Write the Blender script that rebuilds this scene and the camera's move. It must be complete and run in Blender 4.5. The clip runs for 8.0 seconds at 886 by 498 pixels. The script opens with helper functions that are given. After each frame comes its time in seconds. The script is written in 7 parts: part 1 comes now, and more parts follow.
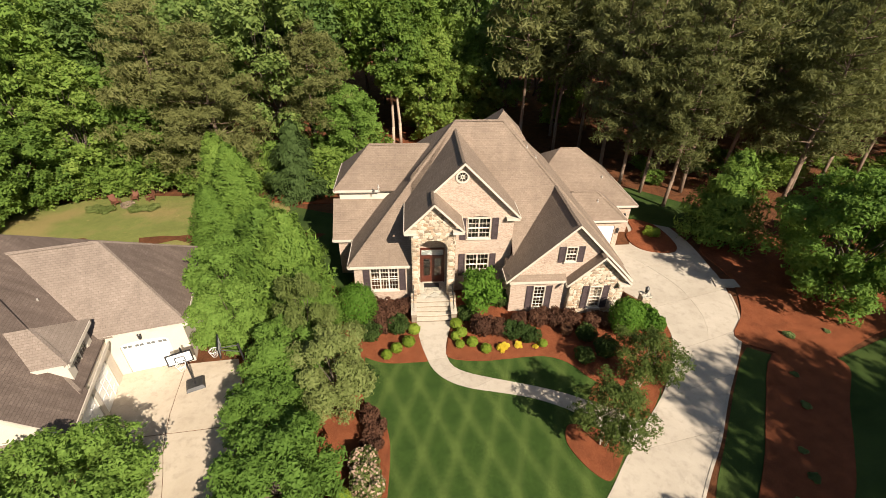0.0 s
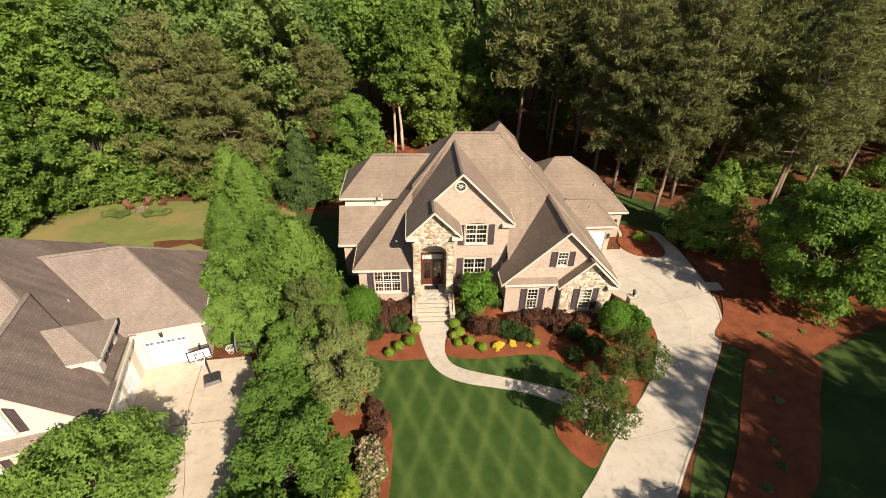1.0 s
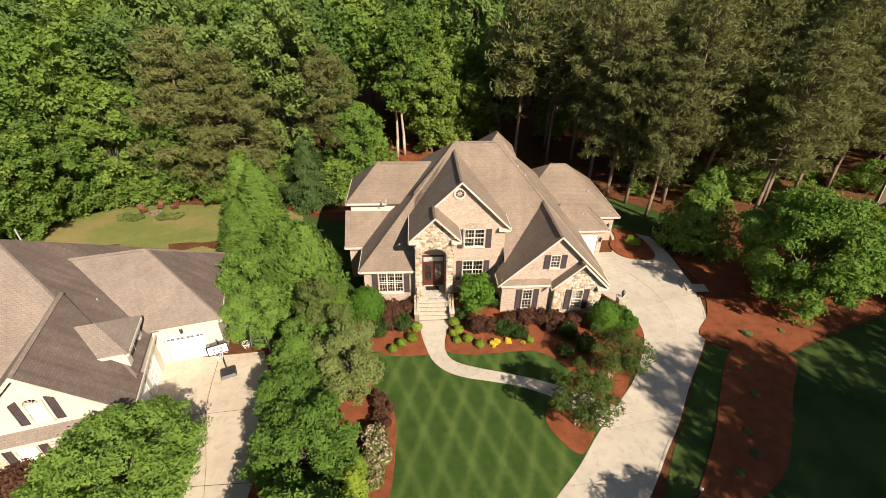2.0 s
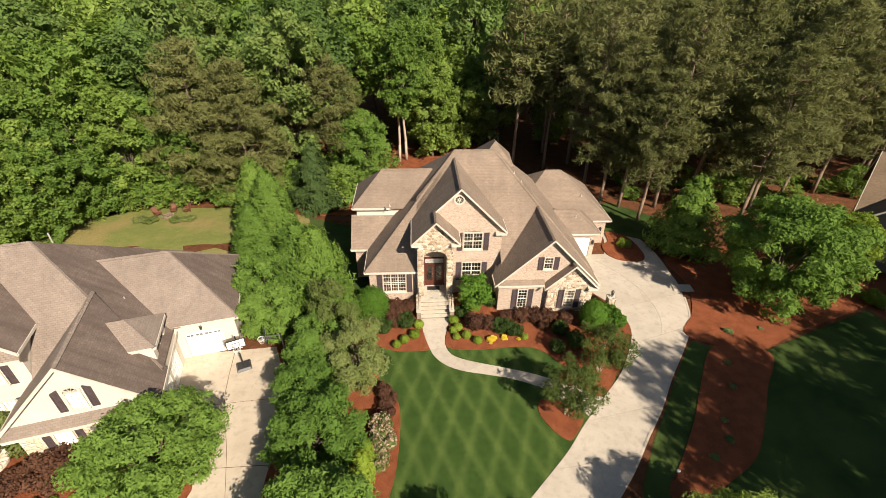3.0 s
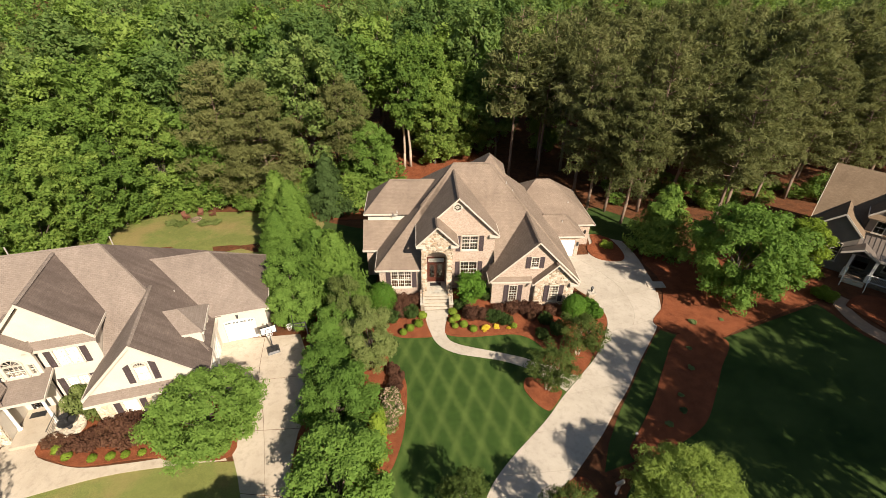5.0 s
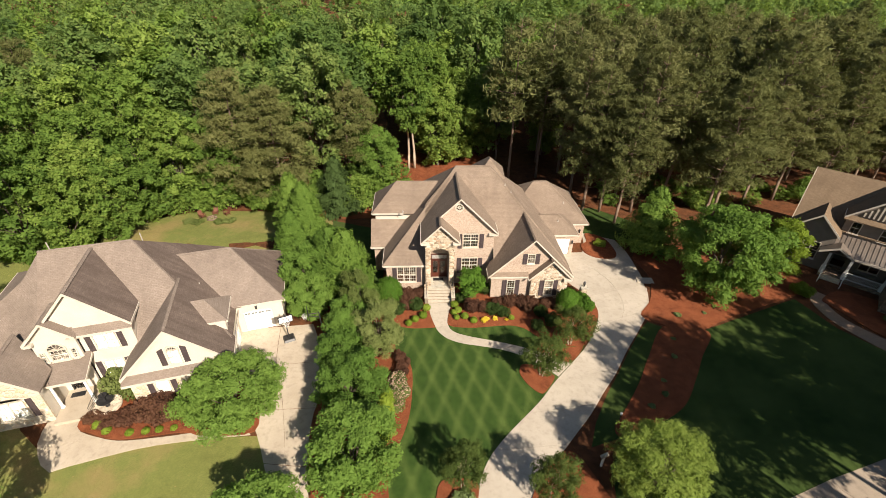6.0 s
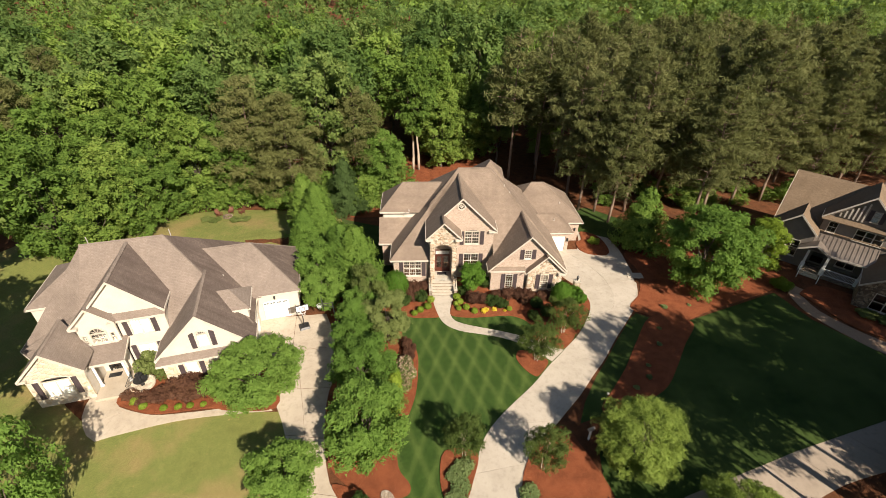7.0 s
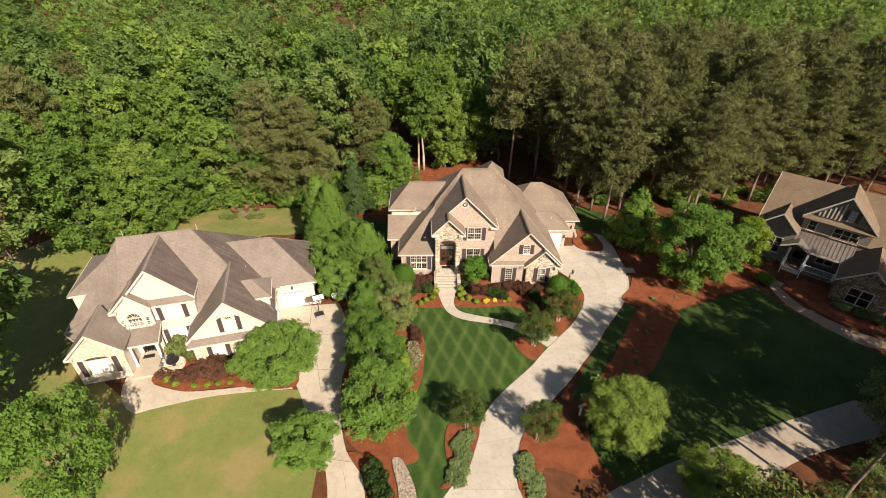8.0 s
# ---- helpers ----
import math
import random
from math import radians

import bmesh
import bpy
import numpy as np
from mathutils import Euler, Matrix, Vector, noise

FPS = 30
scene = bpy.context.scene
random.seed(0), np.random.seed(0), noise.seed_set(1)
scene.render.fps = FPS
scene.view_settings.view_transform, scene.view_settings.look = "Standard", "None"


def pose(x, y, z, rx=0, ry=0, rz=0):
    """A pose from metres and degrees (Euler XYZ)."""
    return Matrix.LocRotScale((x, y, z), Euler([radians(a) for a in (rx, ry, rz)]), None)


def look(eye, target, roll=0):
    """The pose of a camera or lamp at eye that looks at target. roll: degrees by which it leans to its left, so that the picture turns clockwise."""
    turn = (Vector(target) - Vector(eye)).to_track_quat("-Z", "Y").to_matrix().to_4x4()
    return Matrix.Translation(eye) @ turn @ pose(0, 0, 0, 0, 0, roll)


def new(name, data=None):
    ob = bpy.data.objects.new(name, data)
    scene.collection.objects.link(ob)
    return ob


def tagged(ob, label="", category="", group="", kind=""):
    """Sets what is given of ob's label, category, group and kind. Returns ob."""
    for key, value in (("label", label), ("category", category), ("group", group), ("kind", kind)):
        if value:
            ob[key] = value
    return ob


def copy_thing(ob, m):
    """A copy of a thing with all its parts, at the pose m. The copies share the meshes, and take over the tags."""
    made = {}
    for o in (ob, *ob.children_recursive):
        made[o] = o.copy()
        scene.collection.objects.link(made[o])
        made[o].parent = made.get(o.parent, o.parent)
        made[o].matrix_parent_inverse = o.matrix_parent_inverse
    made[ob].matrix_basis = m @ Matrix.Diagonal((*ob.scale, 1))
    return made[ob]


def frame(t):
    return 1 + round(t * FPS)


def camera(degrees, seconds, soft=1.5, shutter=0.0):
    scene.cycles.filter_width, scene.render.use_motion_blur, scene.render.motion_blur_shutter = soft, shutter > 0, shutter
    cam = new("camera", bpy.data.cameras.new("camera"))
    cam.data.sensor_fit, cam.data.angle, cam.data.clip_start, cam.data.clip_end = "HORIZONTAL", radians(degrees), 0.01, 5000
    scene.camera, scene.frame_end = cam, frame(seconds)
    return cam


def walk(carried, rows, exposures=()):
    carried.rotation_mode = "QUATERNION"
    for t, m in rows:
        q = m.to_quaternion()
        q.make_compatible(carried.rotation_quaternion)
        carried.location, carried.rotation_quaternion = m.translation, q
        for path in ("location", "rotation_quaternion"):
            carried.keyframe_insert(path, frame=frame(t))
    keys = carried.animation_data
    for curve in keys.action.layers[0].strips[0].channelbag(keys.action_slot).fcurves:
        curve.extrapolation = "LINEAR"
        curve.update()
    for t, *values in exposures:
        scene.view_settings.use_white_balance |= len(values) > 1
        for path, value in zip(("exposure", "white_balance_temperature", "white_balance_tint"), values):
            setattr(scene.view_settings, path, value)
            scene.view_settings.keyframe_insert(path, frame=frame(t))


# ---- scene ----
cam = camera(89.1, 8.0, 0.8)
PATH = [
    (0, (-0.026, 0.103, 20.9), (0.099, 1.773, 19.806), 1.0),
    (0.5, (-0.072, -0.675, 21.524), (0.054, 0.997, 20.433), 1.1),
    (1, (-0.07, -1.451, 22.178), (0.053, 0.223, 21.09), 1.1),
    (1.5, (-0.086, -2.282, 22.799), (0.034, -0.606, 21.715), 1.1),
    (3, (-0.275, -4.955, 24.849), (-0.158, -3.278, 23.765), 1.2),
    (3.5, (-0.325, -5.968, 25.589), (-0.208, -4.291, 24.505), 1.2),
    (4, (-0.31, -7.05, 26.342), (-0.199, -5.373, 25.258), 1.1),
    (4.5, (-0.295, -8.24, 27.091), (-0.189, -6.562, 26.008), 1.0),
    (6, (-0.657, -12.281, 29.354), (-0.56, -10.604, 28.27), 1.1),
    (6.5, (-0.793, -13.854, 30.044), (-0.701, -12.175, 28.962), 1.1),
    (7, (-0.957, -15.499, 30.812), (-0.869, -13.819, 29.731), 1.1),
    (7.5, (-1.171, -17.143, 31.575), (-1.087, -15.463, 30.493), 1.2),
    (8, (-1.404, -18.858, 32.292), (-1.325, -17.177, 31.211), 1.2),
]
walk(cam, [(t, look(eye, target, roll)) for t, eye, target, roll in PATH], [(0.0, 0.95, 6850, 10), (8.0, 0.91, 6740, 10)])

# ---- world and sun ----
SUN_DIR = Vector((0.415, -0.682, 0.602)).normalized()      # towards the sun
world = bpy.data.worlds.new("world")
scene.world = world
world.use_nodes = True
wn = world.node_tree
sky = wn.nodes.new("ShaderNodeTexSky")
sky.sky_type = "NISHITA"
sky.sun_disc = False
sky.sun_elevation = math.asin(SUN_DIR.z)
sky.sun_rotation = math.atan2(SUN_DIR.x, SUN_DIR.y)
wn.links.new(sky.outputs[0], wn.nodes["Background"].inputs[0])
wn.nodes["Background"].inputs[1].default_value = 0.046
sun = new("sun", bpy.data.lights.new("sun", "SUN"))
sun.data.energy = 5.0
sun.data.angle = radians(0.55)
sun.data.color = (1.0, 0.89, 0.76)
sun.matrix_world = look(SUN_DIR * 80, (0, 0, 0))


# ---- materials ----
class Nodes:
    """A small wrapper to write node materials in a few lines."""

    def __init__(self, name):
        self.mat = bpy.data.materials.new(name)
        self.mat.use_nodes = True
        self.t = self.mat.node_tree
        self.bsdf = self.t.nodes["Principled BSDF"]
        self.out = self.t.nodes["Material Output"]

    def add(self, kind, **values):
        n = self.t.nodes.new("ShaderNode" + kind)
        for k, v in values.items():
            setattr(n, k, v)
        return n

    def link(self, a, b):
        self.t.links.new(a, b)

    def coord(self, which="Object", scale=None):
        c = self.add("TexCoord").outputs[which]
        if scale is None:
            return c
        m = self.add("Mapping")
        m.inputs["Scale"].default_value = scale
        self.link(c, m.inputs[0])
        return m.outputs[0]

    def noise(self, vec, scale, detail=4.0, rough=0.55, dist=0.0):
        n = self.add("TexNoise")
        self.link(vec, n.inputs["Vector"])
        n.inputs["Scale"].default_value = scale
        n.inputs["Detail"].default_value = detail
        n.inputs["Roughness"].default_value = rough
        n.inputs["Distortion"].default_value = dist
        return n.outputs["Fac"]

    def ramp(self, fac, stops):
        r = self.add("ValToRGB")
        while len(r.color_ramp.elements) < len(stops):
            r.color_ramp.elements.new(0.5)
        for e, (p, c) in zip(r.color_ramp.elements, stops):
            e.position = p
            e.color = (*c, 1) if len(c) == 3 else c
        self.link(fac, r.inputs[0])
        return r.outputs[0]

    def mix(self, fac, a, b, mode="MIX"):
        m = self.add("Mix", data_type="RGBA", blend_type=mode)
        for sock, v in ((m.inputs[0], fac), (m.inputs[6], a), (m.inputs[7], b)):
            if isinstance(v, (int, float)):
                sock.default_value = v
            elif isinstance(v, tuple):
                sock.default_value = (*v, 1)
            else:
                self.link(v, sock)
        return m.outputs[2]

    def math(self, op, a, b=0.0):
        m = self.add("Math", operation=op)
        for sock, v in ((m.inputs[0], a), (m.inputs[1], b)):
            if isinstance(v, (int, float)):
                sock.default_value = v
            else:
                self.link(v, sock)
        return m.outputs[0]

    def bump(self, height, strength=0.5, distance=0.02, after=None):
        b = self.add("Bump")
        b.inputs["Strength"].default_value = strength
        b.inputs["Distance"].default_value = distance
        self.link(height, b.inputs["Height"])
        if after is not None:
            self.link(after, b.inputs["Normal"])
        return b.outputs[0]

    def done(self, color, rough=0.8, normal=None, metal=0.0, spec=0.5):
        if isinstance(color, tuple):
            self.bsdf.inputs["Base Color"].default_value = (*color, 1)
        else:
            self.link(color, self.bsdf.inputs["Base Color"])
        if isinstance(rough, (int, float)):
            self.bsdf.inputs["Roughness"].default_value = rough
        else:
            self.link(rough, self.bsdf.inputs["Roughness"])
        self.bsdf.inputs["Metallic"].default_value = metal
        self.bsdf.inputs["Specular IOR Level"].default_value = spec
        if normal is not None:
            self.link(normal, self.bsdf.inputs["Normal"])
        return self.mat


def plain(name, dark, light, scale=3.0, rough=0.7, bump=0.2, metal=0.0, fine=40.0):
    """Two-scale mottled surface: broad stains and fine grain."""
    n = Nodes(name)
    v = n.coord()
    a = n.noise(v, scale, 5)
    b = n.noise(v, fine, 3)
    c = n.mix(n.ramp(a, [(0.3, (0, 0, 0)), (0.7, (1, 1, 1))]), dark, light)
    c = n.mix(0.18, c, n.ramp(b, [(0.3, (0.2, 0.2, 0.2)), (0.7, (0.9, 0.9, 0.9))]), "OVERLAY")
    return n.done(c, rough, n.bump(b, bump, 0.01), metal)


def shingle_material(name, dark, mid, light, streaks=0.16):
    n = Nodes(name)
    v = n.coord("UV")
    br = n.add("TexBrick")
    br.offset, br.squash = 0.5, 1.0
    n.link(v, br.inputs["Vector"])
    br.inputs["Color1"].default_value = (*mid, 1)
    br.inputs["Color2"].default_value = (*light, 1)
    br.inputs["Mortar"].default_value = (*dark, 1)
    br.inputs["Scale"].default_value = 1.0
    br.inputs["Mortar Size"].default_value = 0.008
    br.inputs["Mortar Smooth"].default_value = 0.6
    br.inputs["Bias"].default_value = -0.1
    br.inputs["Brick Width"].default_value = 0.24
    br.inputs["Row Height"].default_value = 0.145
    broad = n.noise(n.coord(), 0.45, 5, 0.6)
    grain = n.noise(v, 30, 4, 0.7)
    soft = n.mix(0.42, br.outputs["Color"], mid)
    c = n.mix(n.ramp(broad, [(0.3, (0, 0, 0)), (0.72, (0.5, 0.5, 0.5))]), soft, dark)
    streak = n.noise(n.coord("UV", (1.5, 0.14, 1)), 1.0, 5, 0.65)
    c = n.mix(n.ramp(streak, [(0.42, (0, 0, 0)), (0.75, (streaks, streaks, streaks))]), c, tuple(x * 0.75 for x in dark))
    c = n.mix(0.35, c, n.ramp(grain, [(0.25, (0.15, 0.15, 0.15)), (0.75, (0.85, 0.85, 0.85))]), "OVERLAY")
    inv = n.math("SUBTRACT", 1.0, br.outputs["Fac"])
    return n.done(c, 0.93, n.bump(grain, 0.35, 0.01, n.bump(inv, 0.7, 0.02)), spec=0.25)


def brick_material(name, c1, c2, mortar, dark):
    n = Nodes(name)
    v = n.coord("UV")
    br = n.add("TexBrick")
    br.offset = 0.5
    n.link(v, br.inputs["Vector"])
    br.inputs["Color1"].default_value = (*c1, 1)
    br.inputs["Color2"].default_value = (*c2, 1)
    br.inputs["Mortar"].default_value = (*mortar, 1)
    br.inputs["Scale"].default_value = 1.0
    br.inputs["Mortar Size"].default_value = 0.009
    br.inputs["Brick Width"].default_value = 0.215
    br.inputs["Row Height"].default_value = 0.08
    blotch = n.noise(n.coord("UV", (5, 13, 1)), 1.0, 3, 0.7)
    c = n.mix(n.ramp(blotch, [(0.5, (0, 0, 0)), (0.68, (0.75, 0.75, 0.75))]), br.outputs["Color"], dark)
    broad = n.noise(n.coord(), 0.8, 4)
    c = n.mix(n.ramp(broad, [(0.35, (0, 0, 0)), (0.75, (0.3, 0.3, 0.3))]), c, mortar)
    inv = n.math("SUBTRACT", 1.0, br.outputs["Fac"])
    return n.done(c, 0.88, n.bump(inv, 0.8, 0.012), spec=0.3)


def stone_material(name, stops, mortar, scale=3.2):
    n = Nodes(name)
    v = n.coord("UV")
    warp = n.add("TexNoise")
    n.link(v, warp.inputs["Vector"])
    warp.inputs["Scale"].default_value = 3.0
    vv = n.mix(0.06, v, warp.outputs["Color"], "ADD")
    vo = n.add("TexVoronoi", feature="F1")
    n.link(vv, vo.inputs["Vector"])
    vo.inputs["Scale"].default_value = scale
    ed = n.add("TexVoronoi", feature="DISTANCE_TO_EDGE")
    n.link(vv, ed.inputs["Vector"])
    ed.inputs["Scale"].default_value = scale
    sep = n.add("SeparateColor")
    n.link(vo.outputs["Color"], sep.inputs[0])
    c = n.ramp(sep.outputs[0], stops)
    g = n.noise(v, 14, 5, 0.65)
    c = n.mix(0.3, c, n.ramp(g, [(0.25, (0.1, 0.1, 0.1)), (0.75, (0.9, 0.9, 0.9))]), "OVERLAY")
    joint = n.ramp(ed.outputs["Distance"], [(0.02, (1, 1, 1)), (0.07, (0, 0, 0))])
    c = n.mix(joint, c, mortar)
    h = n.ramp(ed.outputs["Distance"], [(0.0, (0, 0, 0)), (0.14, (1, 1, 1))])
    return n.done(c, 0.85, n.bump(g, 0.3, 0.02, n.bump(h, 0.9, 0.05)), spec=0.3)


def concrete_material(name, dark, light):
    n = Nodes(name)
    v = n.coord()
    a = n.noise(v, 0.35, 6, 0.6)
    b = n.noise(v, 2.2, 6, 0.65)
    f = n.noise(v, 60, 3)
    c = n.mix(n.ramp(a, [(0.3, (0, 0, 0)), (0.7, (1, 1, 1))]), dark, light)
    c = n.mix(n.ramp(b, [(0.5, (0, 0, 0)), (0.78, (0.55, 0.55, 0.55))]), c, tuple(x * 0.62 for x in dark))
    c = n.mix(0.15, c, n.ramp(f, [(0.3, (0.2, 0.2, 0.2)), (0.7, (0.8, 0.8, 0.8))]), "OVERLAY")
    oi = n.add("ObjectInfo")
    tint = n.ramp(oi.outputs["Random"], [(0.0, (0.90, 0.90, 0.89)), (1.0, (1.0, 1.0, 1.0))])
    c = n.mix(1.0, c, tint, "MULTIPLY")
    return n.done(c, 0.85, n.bump(f, 0.2, 0.005), spec=0.3)


def lawn_material(name, dark, mid, light, stripes=True, dry=None):
    n = Nodes(name)
    v = n.coord()
    big = n.noise(v, 0.16, 4, 0.6)
    med = n.noise(v, 1.4, 5, 0.65)
    fine = n.noise(v, 22, 4, 0.75)
    c = n.mix(n.ramp(med, [(0.25, (0, 0, 0)), (0.75, (1, 1, 1))]), dark, mid)
    if stripes:
        sx = n.add("SeparateXYZ")
        n.link(v, sx.inputs[0])
        bands = []
        for angle in (20, -22):
            a = radians(angle)
            across = n.math("ADD", n.math("MULTIPLY", sx.outputs[0], math.cos(a)), n.math("MULTIPLY", sx.outputs[1], -math.sin(a)))
            across = n.math("ADD", across, n.math("MULTIPLY", med, 0.16))
            wave = n.math("SINE", n.math("MULTIPLY", across, 2 * math.pi / 1.6))
            line = n.math("POWER", n.math("ADD", n.math("MULTIPLY", wave, 0.5), 0.5), 4.0)
            bands.append(n.math("MULTIPLY", line, n.math("ADD", 0.18, n.math("MULTIPLY", med, 0.45))))
        both = n.math("MINIMUM", n.math("ADD", bands[0], bands[1]), 0.62)
        c = n.mix(both, c, light)
        c = n.mix(n.ramp(big, [(0.35, (0, 0, 0)), (0.7, (0.3, 0.3, 0.3))]), c, dark)
    else:
        c = n.mix(n.ramp(big, [(0.35, (0, 0, 0)), (0.65, (0.8, 0.8, 0.8))]), c, light)
    if dry:
        c = n.mix(n.ramp(big, [(0.48, (0, 0, 0)), (0.62, (0.75, 0.75, 0.75))]), c, dry)
        spots = n.noise(v, 2.4, 2)
        c = n.mix(n.ramp(spots, [(0.70, (0, 0, 0)), (0.74, (0.7, 0.7, 0.7))]), c, tuple(x * 1.3 for x in dry))
    c = n.mix(0.55, c, n.ramp(fine, [(0.28, (0.08, 0.08, 0.08)), (0.72, (0.92, 0.92, 0.92))]), "OVERLAY")
    return n.done(c, 0.95, n.bump(fine, 0.9, 0.04), spec=0.15)


def mulch_material(name, dark, light, pale):
    n = Nodes(name)
    v = n.coord()
    a = n.noise(v, 1.1, 5, 0.6)
    f = n.noise(v, 26, 5, 0.8, 0.6)
    c = n.mix(n.ramp(a, [(0.3, (0, 0, 0)), (0.7, (1, 1, 1))]), dark, light)
    c = n.mix(n.ramp(f, [(0.5, (0, 0, 0)), (0.75, (0.6, 0.6, 0.6))]), c, pale)
    c = n.mix(0.5, c, n.ramp(f, [(0.3, (0.08, 0.08, 0.08)), (0.7, (0.9, 0.9, 0.9))]), "OVERLAY")
    return n.done(c, 0.97, n.bump(f, 1.0, 0.05), spec=0.1)


def leaf_material(name, dark, mid, light, through_light=0.4, gloss=0.12):
    """Leaves: diffuse with some light passing through; each leaf and each plant differs a little."""
    n = Nodes(name)
    geo = n.add("NewGeometry")
    oi = n.add("ObjectInfo")
    r = n.math("ADD", n.math("MULTIPLY", geo.outputs["Random Per Island"], 0.42), n.math("MULTIPLY", oi.outputs["Random"], 0.58))
    c = n.ramp(r, [(0.05, dark), (0.5, mid), (0.95, light)])
    patch = n.noise(n.coord(), 0.7, 3)
    c = n.mix(n.ramp(patch, [(0.4, (0, 0, 0)), (0.7, (0.45, 0.45, 0.45))]), c, mid)
    n.done(c, 0.7, spec=gloss)
    tr = n.add("BsdfTranslucent")
    n.link(n.mix(0.35, c, (light[0] * 1.25, light[1] * 1.2, light[2] * 0.5)), tr.inputs["Color"])
    ms = n.add("MixShader")
    ms.inputs[0].default_value = through_light
    n.link(n.bsdf.outputs[0], ms.inputs[1])
    n.link(tr.outputs[0], ms.inputs[2])
    n.link(ms.outputs[0], n.out.inputs[0])
    return n.mat


def bark_material(name, dark, light):
    n = Nodes(name)
    v = n.coord("Object", (9, 9, 1.6))
    a = n.noise(v, 1.5, 5, 0.7)
    c = n.ramp(a, [(0.3, dark), (0.7, light)])
    return n.done(c, 0.95, n.bump(a, 0.9, 0.05), spec=0.15)


def glass_material(name):
    n = Nodes(name)
    n.done((0.9, 0.93, 0.92), 0.02)
    n.bsdf.inputs["Transmission Weight"].default_value = 1.0
    n.bsdf.inputs["IOR"].default_value = 1.45
    return n.mat


SHINGLE = shingle_material("brown asphalt shingles", (0.115, 0.086, 0.066), (0.235, 0.180, 0.138), (0.31, 0.243, 0.188))
SHINGLE_L = shingle_material("grey-brown asphalt shingles", (0.115, 0.090, 0.074), (0.235, 0.190, 0.158), (0.31, 0.255, 0.215))
# Darker and more strongly streaked than SHINGLE_L; used on right-facing slopes.
SHINGLE_STREAKED = shingle_material("algae-streaked brown shingles", (0.072, 0.054, 0.046), (0.155, 0.118, 0.098), (0.215, 0.167, 0.14), 0.6)
SHINGLE_R = shingle_material("weathered brown shingles", (0.10, 0.070, 0.044), (0.18, 0.128, 0.083), (0.23, 0.17, 0.115))
BRICK = brick_material("buff tumbled brick", (0.50, 0.39, 0.31), (0.38, 0.275, 0.215), (0.54, 0.47, 0.385), (0.25, 0.155, 0.115))
STONE = stone_material("tan fieldstone veneer", [(0.0, (0.20, 0.15, 0.10)), (0.3, (0.46, 0.38, 0.28)), (0.6, (0.62, 0.55, 0.45)), (0.85, (0.40, 0.27, 0.16)), (1.0, (0.66, 0.60, 0.50))], (0.40, 0.34, 0.27), 4.4)
def fieldstone_material(name, stops):
    """Single stones: each its own colour, with grain and rough faces."""
    n = Nodes(name)
    oi = n.add("ObjectInfo")
    g = n.noise(n.coord("Object", (1.0, 1.0, 1.0)), 5.0, 5, 0.65)
    c = n.ramp(oi.outputs["Random"], stops)
    c = n.mix(0.4, c, n.ramp(g, [(0.25, (0.12, 0.12, 0.12)), (0.75, (0.9, 0.9, 0.9))]), "OVERLAY")
    return n.done(c, 0.88, n.bump(g, 0.4, 0.03), spec=0.25)


FIELDSTONE = fieldstone_material("tan fieldstones", [(0.0, (0.20, 0.15, 0.105)), (0.25, (0.44, 0.36, 0.27)), (0.5, (0.56, 0.48, 0.38)), (0.75, (0.36, 0.25, 0.16)), (1.0, (0.62, 0.56, 0.47))])
STONE_L = stone_material("pale cream stone veneer", [(0.0, (0.48, 0.40, 0.30)), (0.4, (0.66, 0.58, 0.46)), (0.8, (0.56, 0.42, 0.28)), (1.0, (0.74, 0.68, 0.58))], (0.60, 0.55, 0.46))
STONE_R = stone_material("brown ledge stone", [(0.0, (0.10, 0.07, 0.05)), (0.5, (0.26, 0.19, 0.13)), (1.0, (0.42, 0.33, 0.24))], (0.12, 0.10, 0.08), 4.2)
FLAG = stone_material("flagstone paving", [(0.0, (0.30, 0.29, 0.24)), (0.5, (0.52, 0.46, 0.37)), (1.0, (0.44, 0.42, 0.36))], (0.50, 0.46, 0.38), 2.2)
TREAD = plain("pale flagstone tread", (0.40, 0.36, 0.29), (0.50, 0.45, 0.37), 2.5, 0.85, 0.3, 0.0, 18.0)
RISER = plain("brown stone riser", (0.17, 0.135, 0.10), (0.27, 0.22, 0.165), 3.0, 0.9, 0.4, 0.0, 14.0)
STUCCO = plain("cream stucco", (0.50, 0.45, 0.38), (0.57, 0.515, 0.44), 0.8, 0.9, 0.15)
TRIM = plain("warm white painted trim", (0.47, 0.42, 0.35), (0.57, 0.515, 0.44), 1.5, 0.55, 0.05)
WHITE = plain("white paint", (0.76, 0.75, 0.72), (0.82, 0.81, 0.78), 1.5, 0.5, 0.05)
SHUTTER = plain("dark brown-black shutter paint", (0.045, 0.033, 0.035), (0.075, 0.055, 0.058), 4, 0.55, 0.1)
VENT = plain("weathered grey vent pipe", (0.30, 0.27, 0.24), (0.40, 0.37, 0.33), 5, 0.7, 0.1)
DIM_PANE = plain("dim garage door pane", (0.10, 0.11, 0.11), (0.16, 0.17, 0.17), 5, 0.25, 0.05)
BLACK = plain("black metal", (0.012, 0.012, 0.013), (0.03, 0.03, 0.032), 6, 0.45, 0.1)
CHAIR_WOOD = plain("red-brown stained wood", (0.10, 0.038, 0.022), (0.16, 0.062, 0.035), 4, 0.6, 0.15)
DOOR_WOOD = plain("mahogany door wood", (0.06, 0.016, 0.010), (0.11, 0.030, 0.016), 5, 0.35, 0.15)
GLASS = glass_material("window glass")
DARK_ROOM = plain("dark room lining", (0.10, 0.09, 0.08), (0.14, 0.12, 0.10), 2, 0.9, 0.1)
